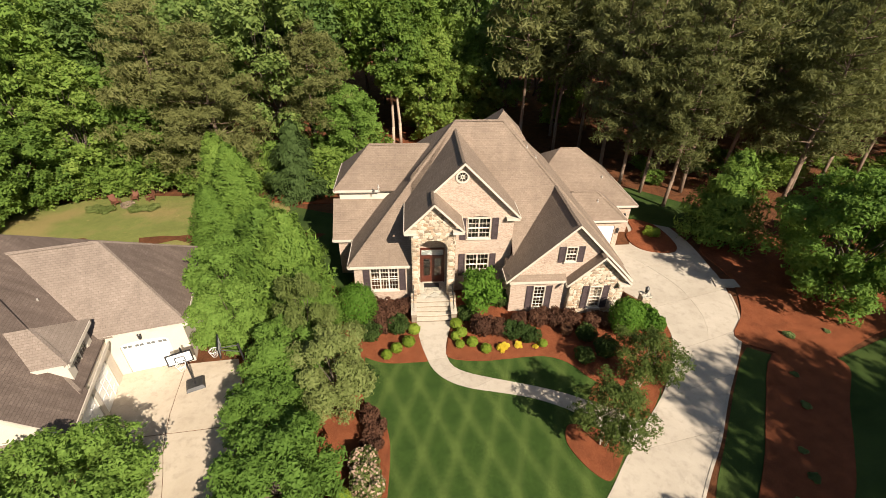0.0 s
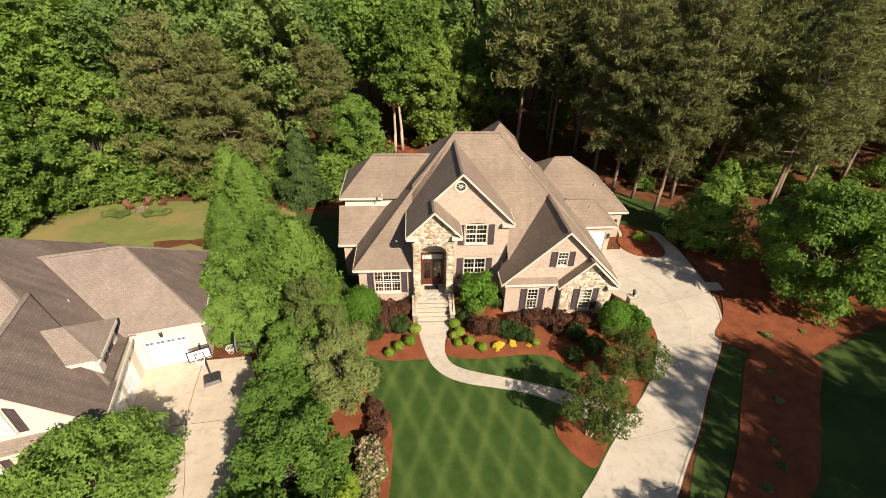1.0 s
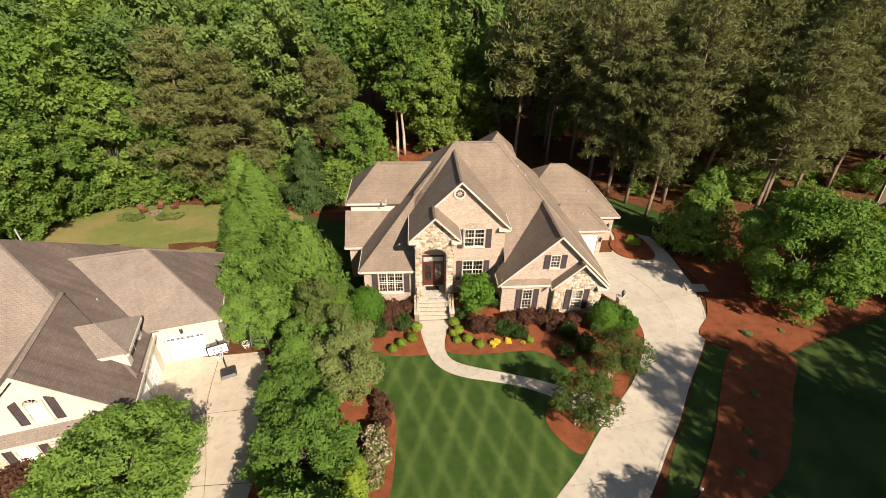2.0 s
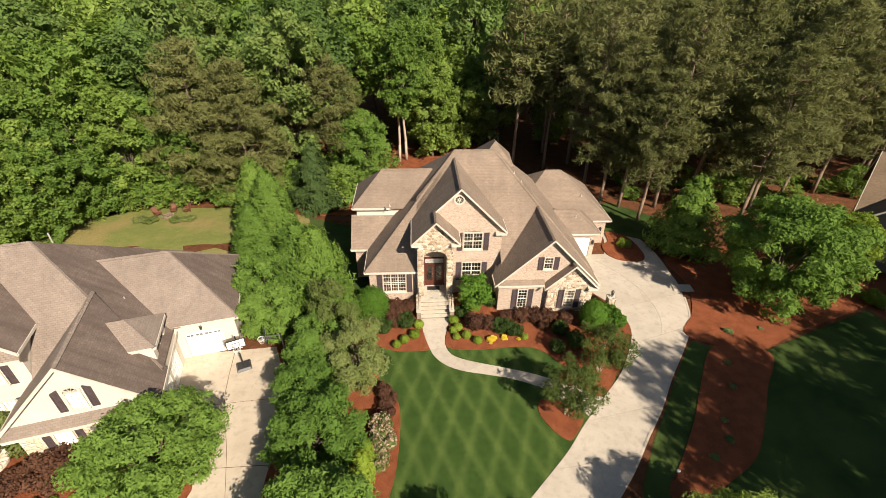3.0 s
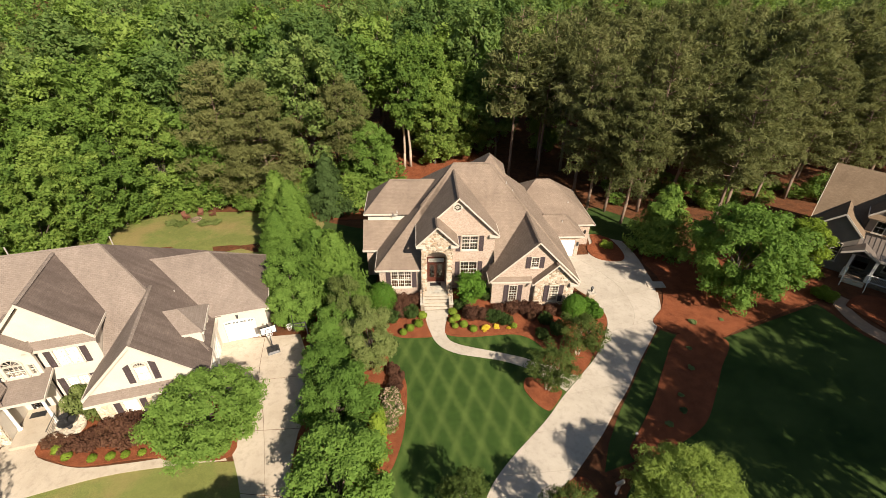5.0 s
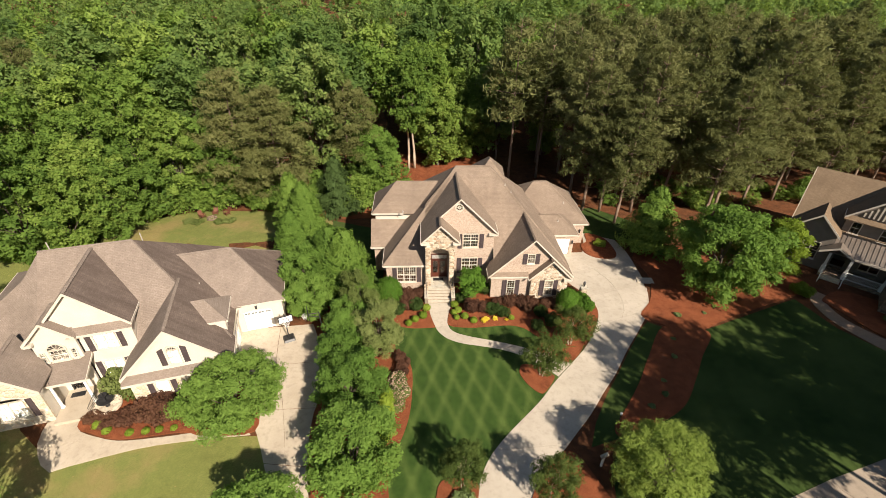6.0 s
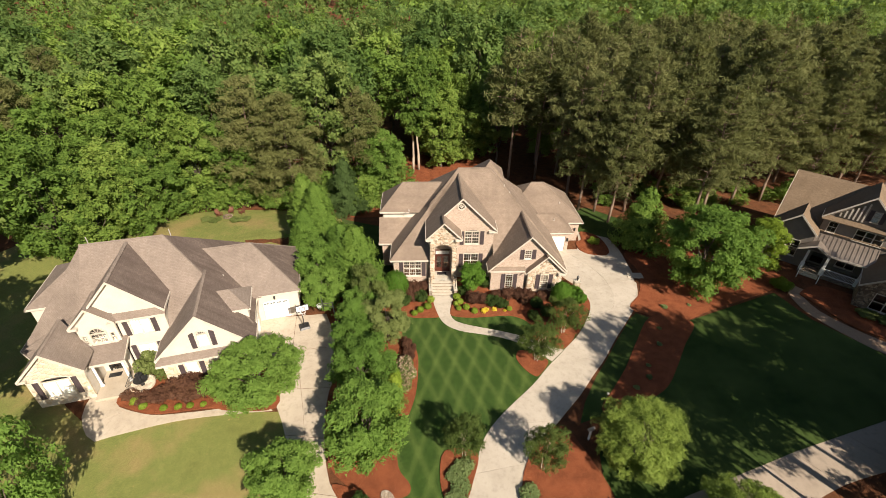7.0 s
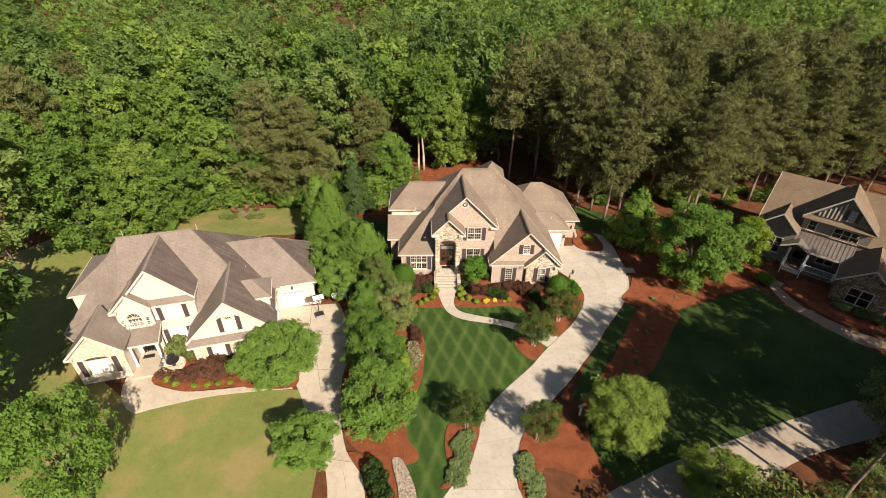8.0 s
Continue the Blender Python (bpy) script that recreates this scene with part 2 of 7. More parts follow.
BLIND = plain("pale window blind", (0.72, 0.71, 0.69), (0.80, 0.79, 0.77), 3, 0.8, 0.1)
SIDING = plain("grey-brown lap siding", (0.15, 0.128, 0.106), (0.20, 0.172, 0.145), 1.2, 0.8, 0.15)
METAL_ROOF = plain("brown-grey standing seam metal", (0.24, 0.20, 0.17), (0.32, 0.27, 0.23), 0.8, 0.4, 0.05, 0.6)
CONCRETE = concrete_material("broom-finished concrete", (0.40, 0.35, 0.285), (0.50, 0.445, 0.37))
CONCRETE_TAN = concrete_material("weathered tan concrete", (0.29, 0.235, 0.18), (0.37, 0.305, 0.24))
CONCRETE_L = concrete_material("stained pale concrete", (0.40, 0.335, 0.255), (0.52, 0.45, 0.36))
PAVER = brick_material("tan paving bricks", (0.36, 0.25, 0.17), (0.29, 0.19, 0.125), (0.30, 0.22, 0.16), (0.22, 0.14, 0.09))
LAWN = lawn_material("striped mown lawn", (0.024, 0.051, 0.010), (0.040, 0.076, 0.014), (0.105, 0.150, 0.036))
LAWN_L = lawn_material("thin yellow-green lawn", (0.13, 0.145, 0.040), (0.19, 0.20, 0.06), (0.17, 0.20, 0.055), False, (0.27, 0.20, 0.085))
# Tree shade is put into this lawn's colour, on top of the cast shadows.
LAWN_SHADED = lawn_material("deep green lawn", (0.018, 0.038, 0.008), (0.032, 0.062, 0.012), (0.068, 0.100, 0.025), False)
FOREST_FLOOR = mulch_material("leaf litter and pine straw", (0.070, 0.032, 0.016), (0.155, 0.060, 0.027), (0.22, 0.10, 0.052))
GRAVEL = stone_material("river gravel", [(0.0, (0.22, 0.16, 0.11)), (0.4, (0.42, 0.33, 0.25)), (0.8, (0.56, 0.47, 0.38)), (1.0, (0.34, 0.26, 0.2))], (0.16, 0.12, 0.09), 9.0)
MULCH = mulch_material("red-brown pine straw mulch", (0.14, 0.043, 0.019), (0.24, 0.074, 0.032), (0.35, 0.15, 0.08))
BARK_PINE = bark_material("pine bark", (0.10, 0.065, 0.045), (0.27, 0.20, 0.15))
BARK = bark_material("grey bark", (0.07, 0.055, 0.042), (0.17, 0.135, 0.105))
BARK_PALE = bark_material("smooth pale bark", (0.28, 0.22, 0.16), (0.48, 0.40, 0.31))
LEAF_BROAD = leaf_material("broadleaf foliage", (0.0599, 0.1176, 0.0258), (0.1438, 0.2296, 0.0451), (0.2636, 0.3472, 0.0798), 0.4, 0.08)
LEAF_YARD = leaf_material("bright green yard tree foliage", (0.082, 0.155, 0.030), (0.128, 0.222, 0.043), (0.190, 0.295, 0.062), 0.4, 0.08)
LEAF_WOOD = leaf_material("woodland foliage", (0.0479, 0.0952, 0.0283), (0.1138, 0.1848, 0.049), (0.2157, 0.28, 0.0798), 0.4, 0.08)
# One pine, two tones: shade painted into the wood's needles, sunlight into the yard's.
LEAF_PINE_SHADED = leaf_material("pine needles", (0.070, 0.084, 0.031), (0.130, 0.143, 0.053), (0.200, 0.203, 0.085), 0.34, 0.06)
LEAF_PINE_SUNLIT = leaf_material("olive-brown pine needles", (0.098, 0.112, 0.040), (0.172, 0.184, 0.067), (0.245, 0.245, 0.098), 0.38, 0.06)
LEAF_CYPRESS = leaf_material("cypress sprays", (0.0585, 0.1144, 0.0208), (0.1144, 0.195, 0.0338), (0.195, 0.2795, 0.0546), 0.3)
LEAF_OLIVE = leaf_material("olive-green glossy leaves", (0.062, 0.088, 0.022), (0.118, 0.155, 0.040), (0.200, 0.235, 0.080), 0.3, 0.2)
LEAF_DARK = leaf_material("dark green leaves", (0.022, 0.045, 0.012), (0.045, 0.078, 0.018), (0.090, 0.125, 0.036), 0.3)
LEAF_BOX = leaf_material("clipped holly leaves", (0.045, 0.10, 0.012), (0.080, 0.170, 0.020), (0.13, 0.235, 0.035), 0.25)
LEAF_MYRTLE = leaf_material("small crape myrtle leaves", (0.050, 0.080, 0.019), (0.092, 0.130, 0.031), (0.160, 0.195, 0.058), 0.35)
LEAF_LIME = leaf_material("lime-green shrub leaves", (0.115, 0.175, 0.020), (0.195, 0.275, 0.034), (0.28, 0.36, 0.055), 0.35)
LEAF_YELLOW = leaf_material("yellow flowers", (0.45, 0.33, 0.03), (0.65, 0.50, 0.05), (0.78, 0.64, 0.10), 0.2)
LEAF_BURGUNDY = leaf_material("burgundy loropetalum leaves", (0.055, 0.028, 0.018), (0.105, 0.050, 0.032), (0.16, 0.085, 0.045), 0.25)
LEAF_WILLOW = leaf_material("pale willow leaves", (0.105, 0.165, 0.027), (0.17, 0.245, 0.046), (0.25, 0.325, 0.075), 0.4)
FLOWER_PALE = leaf_material("pale pink blossoms", (0.30, 0.19, 0.14), (0.42, 0.29, 0.22), (0.55, 0.42, 0.33), 0.3)
LEAF_SPRUCE = leaf_material("dark spruce needles", (0.030, 0.056, 0.017), (0.056, 0.092, 0.026), (0.098, 0.142, 0.046), 0.2)
LEAF_JUNIPER = leaf_material("grey-green juniper", (0.115, 0.165, 0.060), (0.18, 0.24, 0.09), (0.25, 0.31, 0.13), 0.3)

# ---- mesh helpers ----
WORLD_SPACE = set()


def thing(name, m, label, category, group="", kind="", world_space=False):
    ob = new(name)
    ob.empty_display_size = 0.3
    ob.matrix_world = m
    if world_space:
        WORLD_SPACE.add(ob.name)
    return tagged(ob, label, category, group, kind)


def link_mesh(name, me, material, parent=None, label=""):
    ob = new(name, me)
    if material is not None and not me.materials:
        me.materials.append(material)
    if parent is not None:
        ob.parent = parent
        if parent.name in WORLD_SPACE:
            ob.matrix_parent_inverse = parent.matrix_basis.inverted()
    if label:
        tagged(ob, label)
    return ob


def auto_uv(bm):
    """UVs in metres on every face: u level, v up the face."""
    uv = bm.loops.layers.uv.verify()
    for f in bm.faces:
        n = f.normal
        if abs(n.z) > 0.995:
            u, v = Vector((1, 0, 0)), Vector((0, 1, 0))
        else:
            u = Vector((-n.y, n.x, 0)).normalized()
            v = n.cross(u)
        for l in f.loops:
            l[uv].uv = (l.vert.co.dot(u), l.vert.co.dot(v))


def part(name, bm, material, parent=None, label="", smooth=False, recalc=True):
    if recalc:
        bmesh.ops.recalc_face_normals(bm, faces=bm.faces)
    bm.normal_update()
    auto_uv(bm)
    me = bpy.data.meshes.new(name)
    bm.to_mesh(me)
    bm.free()
    if smooth:
        me.polygons.foreach_set("use_smooth", [True] * len(me.polygons))
    return link_mesh(name, me, material, parent, label)


def B():
    return bmesh.new()


def box(bm, x0, x1, y0, y1, z0, z1, m=None):
    vs = [bm.verts.new((x, y, z)) for z in (z0, z1) for x, y in ((x0, y0), (x1, y0), (x1, y1), (x0, y1))]
    for f in ((3, 2, 1, 0), (4, 5, 6, 7), (0, 1, 5, 4), (1, 2, 6, 5), (2, 3, 7, 6), (3, 0, 4, 7)):
        bm.faces.new([vs[i] for i in f])
    if m is not None:
        for v in vs:
            v.co = m @ v.co
    return bm


def rod(bm, a, b, r0, r1, n=8, cap=True):
    a, b = Vector(a), Vector(b)
    q = (b - a).to_track_quat("Z", "Y")
    rings = []
    for p, r in ((a, r0), (b, r1)):
        rings.append([bm.verts.new(p + q @ Vector((math.cos(2 * math.pi * i / n) * r, math.sin(2 * math.pi * i / n) * r, 0))) for i in range(n)])
    for i in range(n):
        bm.faces.new((rings[0][i], rings[0][(i + 1) % n], rings[1][(i + 1) % n], rings[1][i]))
    if cap:
        bm.faces.new(rings[0][::-1])
        bm.faces.new(rings[1])
    return bm


def lathe(bm, profile, n=16, at=(0, 0, 0)):
    """A turned shape from (radius, height) pairs."""
    rings = [[bm.verts.new((at[0] + r * math.cos(2 * math.pi * i / n), at[1] + r * math.sin(2 * math.pi * i / n), at[2] + h)) for i in range(n)] for r, h in profile]
    for a, b in zip(rings, rings[1:]):
        for i in range(n):
            bm.faces.new((a[i], a[(i + 1) % n], b[(i + 1) % n], b[i]))
    bm.faces.new(rings[0][::-1])
    bm.faces.new(rings[-1])
    return bm


def slab(bm, polys, thick):
    """Roof planes or other sheets, each given by its corners, thickened downwards."""
    for poly in polys:
        top = [Vector(p) for p in poly]
        low = [p - Vector((0, 0, thick)) for p in top]
        n = len(top)
        vt = [bm.verts.new(p) for p in top]
        vl = [bm.verts.new(p) for p in low]
        bm.faces.new(vt)
        bm.faces.new(vl[::-1])
        for i in range(n):
            bm.faces.new((vt[i], vl[i], vl[(i + 1) % n], vt[(i + 1) % n]))
    return bm


def flat_fill(bm, outline, holes=()):
    """A flat polygon in x, y (z = 0) with holes, as triangles."""
    edges = []
    for loop in (outline, *holes):
        vs = [bm.verts.new((p[0], p[1], 0)) for p in loop]
        edges += [bm.edges.new((vs[i], vs[(i + 1) % len(vs)])) for i in range(len(vs))]
    r = bmesh.ops.triangle_fill(bm, use_beauty=True, use_dissolve=False, edges=edges)
    return [g for g in r["geom"] if isinstance(g, bmesh.types.BMFace)]


def panel(outline, holes, m, thick=0.2):
    """A wall: outline and openings in (along, up); m places it, outside face towards local +z, thickness inwards."""
    bm = B()
    faces = flat_fill(bm, outline, holes)
    bmesh.ops.recalc_face_normals(bm, faces=bm.faces)
    if faces and faces[0].normal.z < 0:
        bmesh.ops.reverse_faces(bm, faces=bm.faces)
    ext = bmesh.ops.extrude_face_region(bm, geom=list(bm.faces))
    vs = [g for g in ext["geom"] if isinstance(g, bmesh.types.BMVert)]
    old = [v for v in bm.verts if v not in set(vs)]
    for v in old:
        v.co.z -= thick
    bmesh.ops.recalc_face_normals(bm, faces=bm.faces)
    bm.transform(m)
    return bm


def facing(x, y, z, degrees):
    """Local frame of a wall: x along it, y up, z outwards; 0 degrees faces -y, 90 faces +x."""
    return pose(x, y, z, 90, 0, degrees)


def rect(x0, x1, z0, z1):
    return [(x0, z0), (x1, z0), (x1, z1), (x0, z1)]


def arch(x0, x1, z0, z1, rise, n=9):
    pts = [(x0, z0), (x1, z0)]
    for i in range(n + 1):
        a = math.pi * i / n
        pts.append(((x0 + x1) / 2 + (x1 - x0) / 2 * math.cos(a), z1 - rise + rise * math.sin(a)))
    return pts


def spline(points, closed=False, steps=6):
    """A smooth line through points (Catmull-Rom)."""
    n = len(points)
    out = []
    for i in range(n if closed else n - 1):
        p = [Vector((*points[(i + k) % n][:2], 0)) if closed else Vector((*points[min(max(i + k, 0), n - 1)][:2], 0)) for k in (-1, 0, 1, 2)]
        for s in range(steps):
            t = s / steps
            q = 0.5 * (2 * p[1] + (p[2] - p[0]) * t + (2 * p[0] - 5 * p[1] + 4 * p[2] - p[3]) * t * t + (3 * p[1] - p[0] - 3 * p[2] + p[3]) * t ** 3)
            out.append((q.x, q.y))
    if not closed:
        out.append(tuple(points[-1][:2]))
    return out


def land(x, y):
    """Height of the ground."""
    back = min(max((y - 33) / 18, 0), 1)
    back = back * back * (3 - 2 * back)
    left = min(max((8 - x) / 16, 0), 1)
    right = min(max((x - 24) / 14, 0), 1)
    z = -0.6 * back - 1.2 * back * left + 0.5 * right * right * (3 - 2 * right)
    far = max(y - 60, 0)
    return z - 0.012 * far


def drape(name, outline, lift, material, thick=0.0, holes=(), cuts=2, label="", category="", kind="structure"):
    """A sheet of lawn, mulch or paving that follows the ground."""
    bm = B()
    flat_fill(bm, outline, holes)
    for i in range(cuts):
        long = [e for e in bm.edges if e.calc_length() > 3.0]
        if long:
            bmesh.ops.subdivide_edges(bm, edges=long, cuts=1, use_grid_fill=False)
            bmesh.ops.triangulate(bm, faces=[f for f in bm.faces if len(f.verts) > 3])
    for f in bm.faces:
        f.normal_update()
        if f.normal.z < 0:
            f.normal_flip()
    if thick:
        ext = bmesh.ops.extrude_face_region(bm, geom=list(bm.faces))
        up = [g for g in ext["geom"] if isinstance(g, bmesh.types.BMVert)]
        upset = set(up)
        for v in bm.verts:
            v.co.z = land(v.co.x, v.co.y) + (lift if v in upset else lift - thick)
    else:
        for v in bm.verts:
            v.co.z = land(v.co.x, v.co.y) + lift
    return tagged(part(name, bm, material), label, category, "", kind)

# ---- ground ----
def ground_sheet():
    bm = B()
    xs = [-900, -500, -260, -150, -100] + list(range(-70, 90, 5)) + [100, 150, 260, 500, 900]
    ys = [-900, -400, -150, -60] + list(range(-30, 110, 5)) + [120, 140, 170, 220, 300, 500, 900]
    grid = [[bm.verts.new((x, y, land(x, y) if y < 200 else land(x, 200))) for x in xs] for y in ys]
    for j in range(len(ys) - 1):
        for i in range(len(xs) - 1):
            bm.faces.new((grid[j][i], grid[j][i + 1], grid[j + 1][i + 1], grid[j + 1][i]))
    return tagged(part("ground", bm, FOREST_FLOOR, smooth=True), "reddish leaf litter and pine straw on the ground", "ground", "", "structure")


ground_sheet()

# lawns
LAWN_FRONT = [(-3.2, 17.2), (-3.3, 20.2), (-2.4, 20.2), (1.0, 20.3), (2.2, 20.0), (9.0, 20.0), (14.5, 17.4), (13.4, 15.5), (9.4, 11.4), (5.8, 8.0), (4.0, 6.0), (3.0, 4.2), (2.2, 1.8), (0.9, -0.2), (-0.6, -3.0), (-2.6, -5.0), (-2.9, 2.0), (-3.4, 6.0), (-2.4, 9.5), (-2.2, 14.0)]
drape("lawn", LAWN_FRONT, 0.02, LAWN, label="dark green mown lawn with crossed diagonal stripes", category="lawn")
drape("lawn", [(-11.0, 5.4), (-12.6, 8.4), (-17.0, 8.4), (-21.0, 7.8), (-25.5, 6.4), (-30, 9.5), (-44, 16), (-48, 0), (-40, -14), (-9.4, -12), (-9.6, 1.9)], 0.02, LAWN_L, label="thin sunlit yellow-green lawn with bare patches", category="lawn")
drape("lawn", [(-25.5, 6.4), (-30, 9.5), (-33, 14), (-38, 26), (-36, 38.5), (-38, 43), (-48, 40), (-60, 20), (-56, 0), (-44, 2)], 0.013, LAWN_L, label="rough shaded grass beside the cream house", category="lawn")
drape("lawn", [(-38, 43), (-37, 30), (-33, 24), (-14, 22), (-12.6, 30), (-12.4, 41), (-14, 44.5), (-20, 45.5), (-31, 46.5)], 0.03, LAWN_L, label="pale sunny backyard grass beside the woods", category="lawn")
drape("lawn", [(-12, 26), (-4.8, 26), (-5, 38), (-12.6, 42)], 0.025, LAWN_SHADED, label="shaded green side yard grass", category="lawn")
drape("lawn", [(25.5, 18.0), (30, 19.5), (37.6, 22.0), (38.6, 17.6), (43.0, 11.0), (60, 4), (60, -2), (36, 5.8), (26.9, 3.6), (17.0, 0.6), (13.0, -1.0), (11.6, 1.4), (12.2, 5.0), (14.6, 7.6), (20.5, 11.0)], 0.055, LAWN_SHADED, label="lawn in tree shade, its green darkened to match", category="lawn")
drape("lawn", [(11.4, 6.6), (12.4, 8.6), (14.2, 11.2), (16.0, 13.4), (18.0, 16.0), (20.3, 18.8), (21.2, 19.6), (22.8, 18.6), (20.0, 15.2), (18.0, 12.2), (15.8, 9.6), (14.2, 7.4)], 0.02, LAWN_SHADED, label="narrow grass verge along the driveway, toned dark for shade", category="lawn")
drape("lawn", [(20, 36.6), (27, 33), (30, 37), (24, 44), (20, 44)], 0.03, LAWN_SHADED, label="shaded grass patch below the pines", category="lawn")

# mulch beds
BEDS = [
    ([(-6.5, 25), (-5.2, 22.5), (-3.7, 20.4), (-2.7, 19.7), (-1.7, 19.4), (-0.3, 19.4), (0.75, 19.6), (0.35, 21.2), (-0.05, 22.8), (-0.4, 25.3), (-4.3, 25.6)], "red-brown pine straw bed with shrubs before the house"),
    ([(2.42, 22.9), (1.95, 21.0), (1.9, 19.7), (3.8, 19.3), (5.6, 19.4), (7.8, 19.5), (9.2, 18.9), (10.2, 17.6), (11.4, 16.7), (13.0, 16.6), (14.3, 16.9), (16.2, 19.8), (16.9, 21.4), (16.8, 23.0), (16.4, 24.2), (14.7, 24.0), (10.4, 23.6), (6.7, 23.9), (6.6, 26.2), (2.8, 26.2)], "red-brown pine straw bed along the front wall"),
    ([(8.0, 14.6), (7.55, 13.8), (7.7, 13.0), (8.2, 12.1), (8.8, 11.5), (9.25, 11.6), (10.25, 12.8), (10.3, 13.4), (9.3, 14.3)], "teardrop pine straw bed round a small tree"),
    ([(9.6, 16.2), (10.0, 15.9), (11.4, 14.9), (12.4, 14.8), (13.9, 16.5), (13.0, 16.5), (11.4, 16.6), (10.4, 17.2)], "pine straw bed between walk and driveway"),
    ([(-3.4, 21.2), (-3.0, 16.4), (-1.95, 15.4), (-1.55, 14.2), (-1.5, 12.4), (-1.7, 9.8), (-2.3, 7.6), (-3.0, 6.2), (-2.9, 3.4), (-2.0, 2.0), (-2.4, 1.2), (-4.6, 1.2), (-7.4, 3.0), (-8.6, 6.0), (-9.0, 10.2), (-8.4, 14.0), (-10.0, 18.0), (-12.4, 24), (-14.0, 31), (-9.4, 31), (-5.4, 26), (-4.6, 22.5)], "pine straw bed below the hedge of tall trees"),
    ([(21.0, 20.6), (22.4, 19.2), (25.4, 18.2), (29.6, 19.8), (37.4, 22.4), (41, 24.5), (36, 31), (28, 33), (24.4, 31), (24.6, 27.0), (23.0, 23.0)], "red pine straw bed in the shade of a large tree"),
    ([(22.4, 18.9), (19.4, 15.2), (17.4, 12.4), (15.2, 9.8), (13.6, 8.0), (14.4, 7.0), (17.4, 8.4), (20.0, 9.9), (22.2, 12.4), (24.2, 15.0), (26.4, 17.6), (25.3, 18.8)], "long red pine straw bed beside the lawn"),
    ([(0.5, 4.5), (2.9, 4.3), (2.4, 2.1), (1.6, 0.3), (0.7, -0.6), (-0.4, -0.8), (0.5, 0.2), (0.1, 2.1)], "pine straw bed at the driveway's mouth"),
    ([(6.3, 3.1), (7.6, 5.0), (9.8, 6.4), (11.0, 4.2), (12.0, 0.6), (10.6, -0.4), (7.6, 0.6), (6.9, -2.0), (5.7, -2.0), (5.3, -0.2), (5.7, 1.4)], "pine straw bed with small trees at the driveway's mouth"),
    ([(19.0, 33.6), (18.9, 31.9), (19.9, 30.8), (21.9, 30.6), (22.7, 32.0), (22.3, 35.2), (20.4, 36.4), (19.9, 34.4)], "island bed with shrubs beside the garage"),
    ([(-28.4, 11.5), (-26.3, 11.4), (-26.0, 9.6), (-24.6, 9.0), (-22.4, 8.45), (-18.2, 8.9), (-16.8, 8.6), (-13.0, 8.8), (-14.0, 12.0), (-17.4, 15.0), (-22.6, 13.0)], "mulched bed with burgundy shrubs before the cream house"),
    ([(-15.5, 44.5), (-12.8, 43.0), (-6, 42.5), (-4, 43), (8, 43), (9, 68), (-6, 66), (-10, 52)], "orange-red pine straw behind the house"),
    ([(-7.4, 2.2), (-5.2, 1.6), (-4.2, 1.2), (-3.4, -1.4), (-3.2, -6), (-4.4, -6), (-5.2, -1.3), (-6.4, 0.6)], "pine straw strip beside the side driveway"),
    ([(40.6, 22.0), (40.6, 20.6), (42.4, 15.9), (45.5, 14.6), (47.5, 19), (44.0, 23.0)], "red mulch bed behind a curved walk"),
]
drape("gravel_strip", spline([(-4.0, 1.5), (-3.3, 1.5), (-2.6, 0.2), (-2.1, -1.4), (-2.0, -4.5), (-3.3, -4.5), (-3.35, -1.4), (-3.7, 0.2)], True, 4), 0.15, GRAVEL, 0.12, label="strip of pale tan river gravel at the lawn's edge", category="gravel")
for k, (outline, text) in enumerate(BEDS):
    drape("mulch_bed", spline(outline, True, 4), 0.045 + 0.006 * k, MULCH, 0.12, label=text, category="flower bed")


# paving in slabs
def offset_line(points, d):
    out = []
    for i, p in enumerate(points):
        a, b = Vector(points[max(i - 1, 0)]), Vector(points[min(i + 1, len(points) - 1)])
        t = (b - a).normalized()
        out.append((p[0] - t.y * d, p[1] + t.x * d))
    return out


def ribbon(name, left, right, every, lift, material, label, category, gap=0.012, columns=1, piece="slab"):
    """Paving between two edge lines (same number of points), cast in slabs with open joints."""
    road = thing(name, pose(*left[0], 0), label, category, "", "structure", True)
    n = len(left)
    for i in range(0, n - 1, every):
        j = min(i + every, n - 1)
        for c in range(columns):
            f0, f1 = c / columns + (gap * 0.08 if c else 0), (c + 1) / columns - (gap * 0.08 if c < columns - 1 else 0)
            L = [Vector(left[k]).lerp(Vector(right[k]), f0) for k in range(i, j + 1)]
            R = [Vector(left[k]).lerp(Vector(right[k]), f1) for k in range(i, j + 1)]
            bm = B()
            vt, vb = [], []
            for side in (L, R):
                pts = list(side)
                if len(pts) > 1:
                    pts[0] = pts[0] + (pts[1] - pts[0]).normalized() * gap
                    pts[-1] = pts[-1] + (pts[-2] - pts[-1]).normalized() * gap
                vt.append([bm.verts.new((p.x, p.y, land(p.x, p.y) + lift)) for p in pts])
                vb.append([bm.verts.new((p.x, p.y, land(p.x, p.y) - 0.05)) for p in pts])
            m = len(vt[0])
            for k in range(m - 1):
                bm.faces.new((vt[0][k], vt[1][k], vt[1][k + 1], vt[0][k + 1]))
                bm.faces.new((vt[0][k], vt[0][k + 1], vb[0][k + 1], vb[0][k]))
                bm.faces.new((vt[1][k], vb[1][k], vb[1][k + 1], vt[1][k + 1]))
            for k in (0, m - 1):
                bm.faces.new((vt[0][k], vb[0][k], vb[1][k], vt[1][k]))
            part(piece, bm, material, road)
    return road


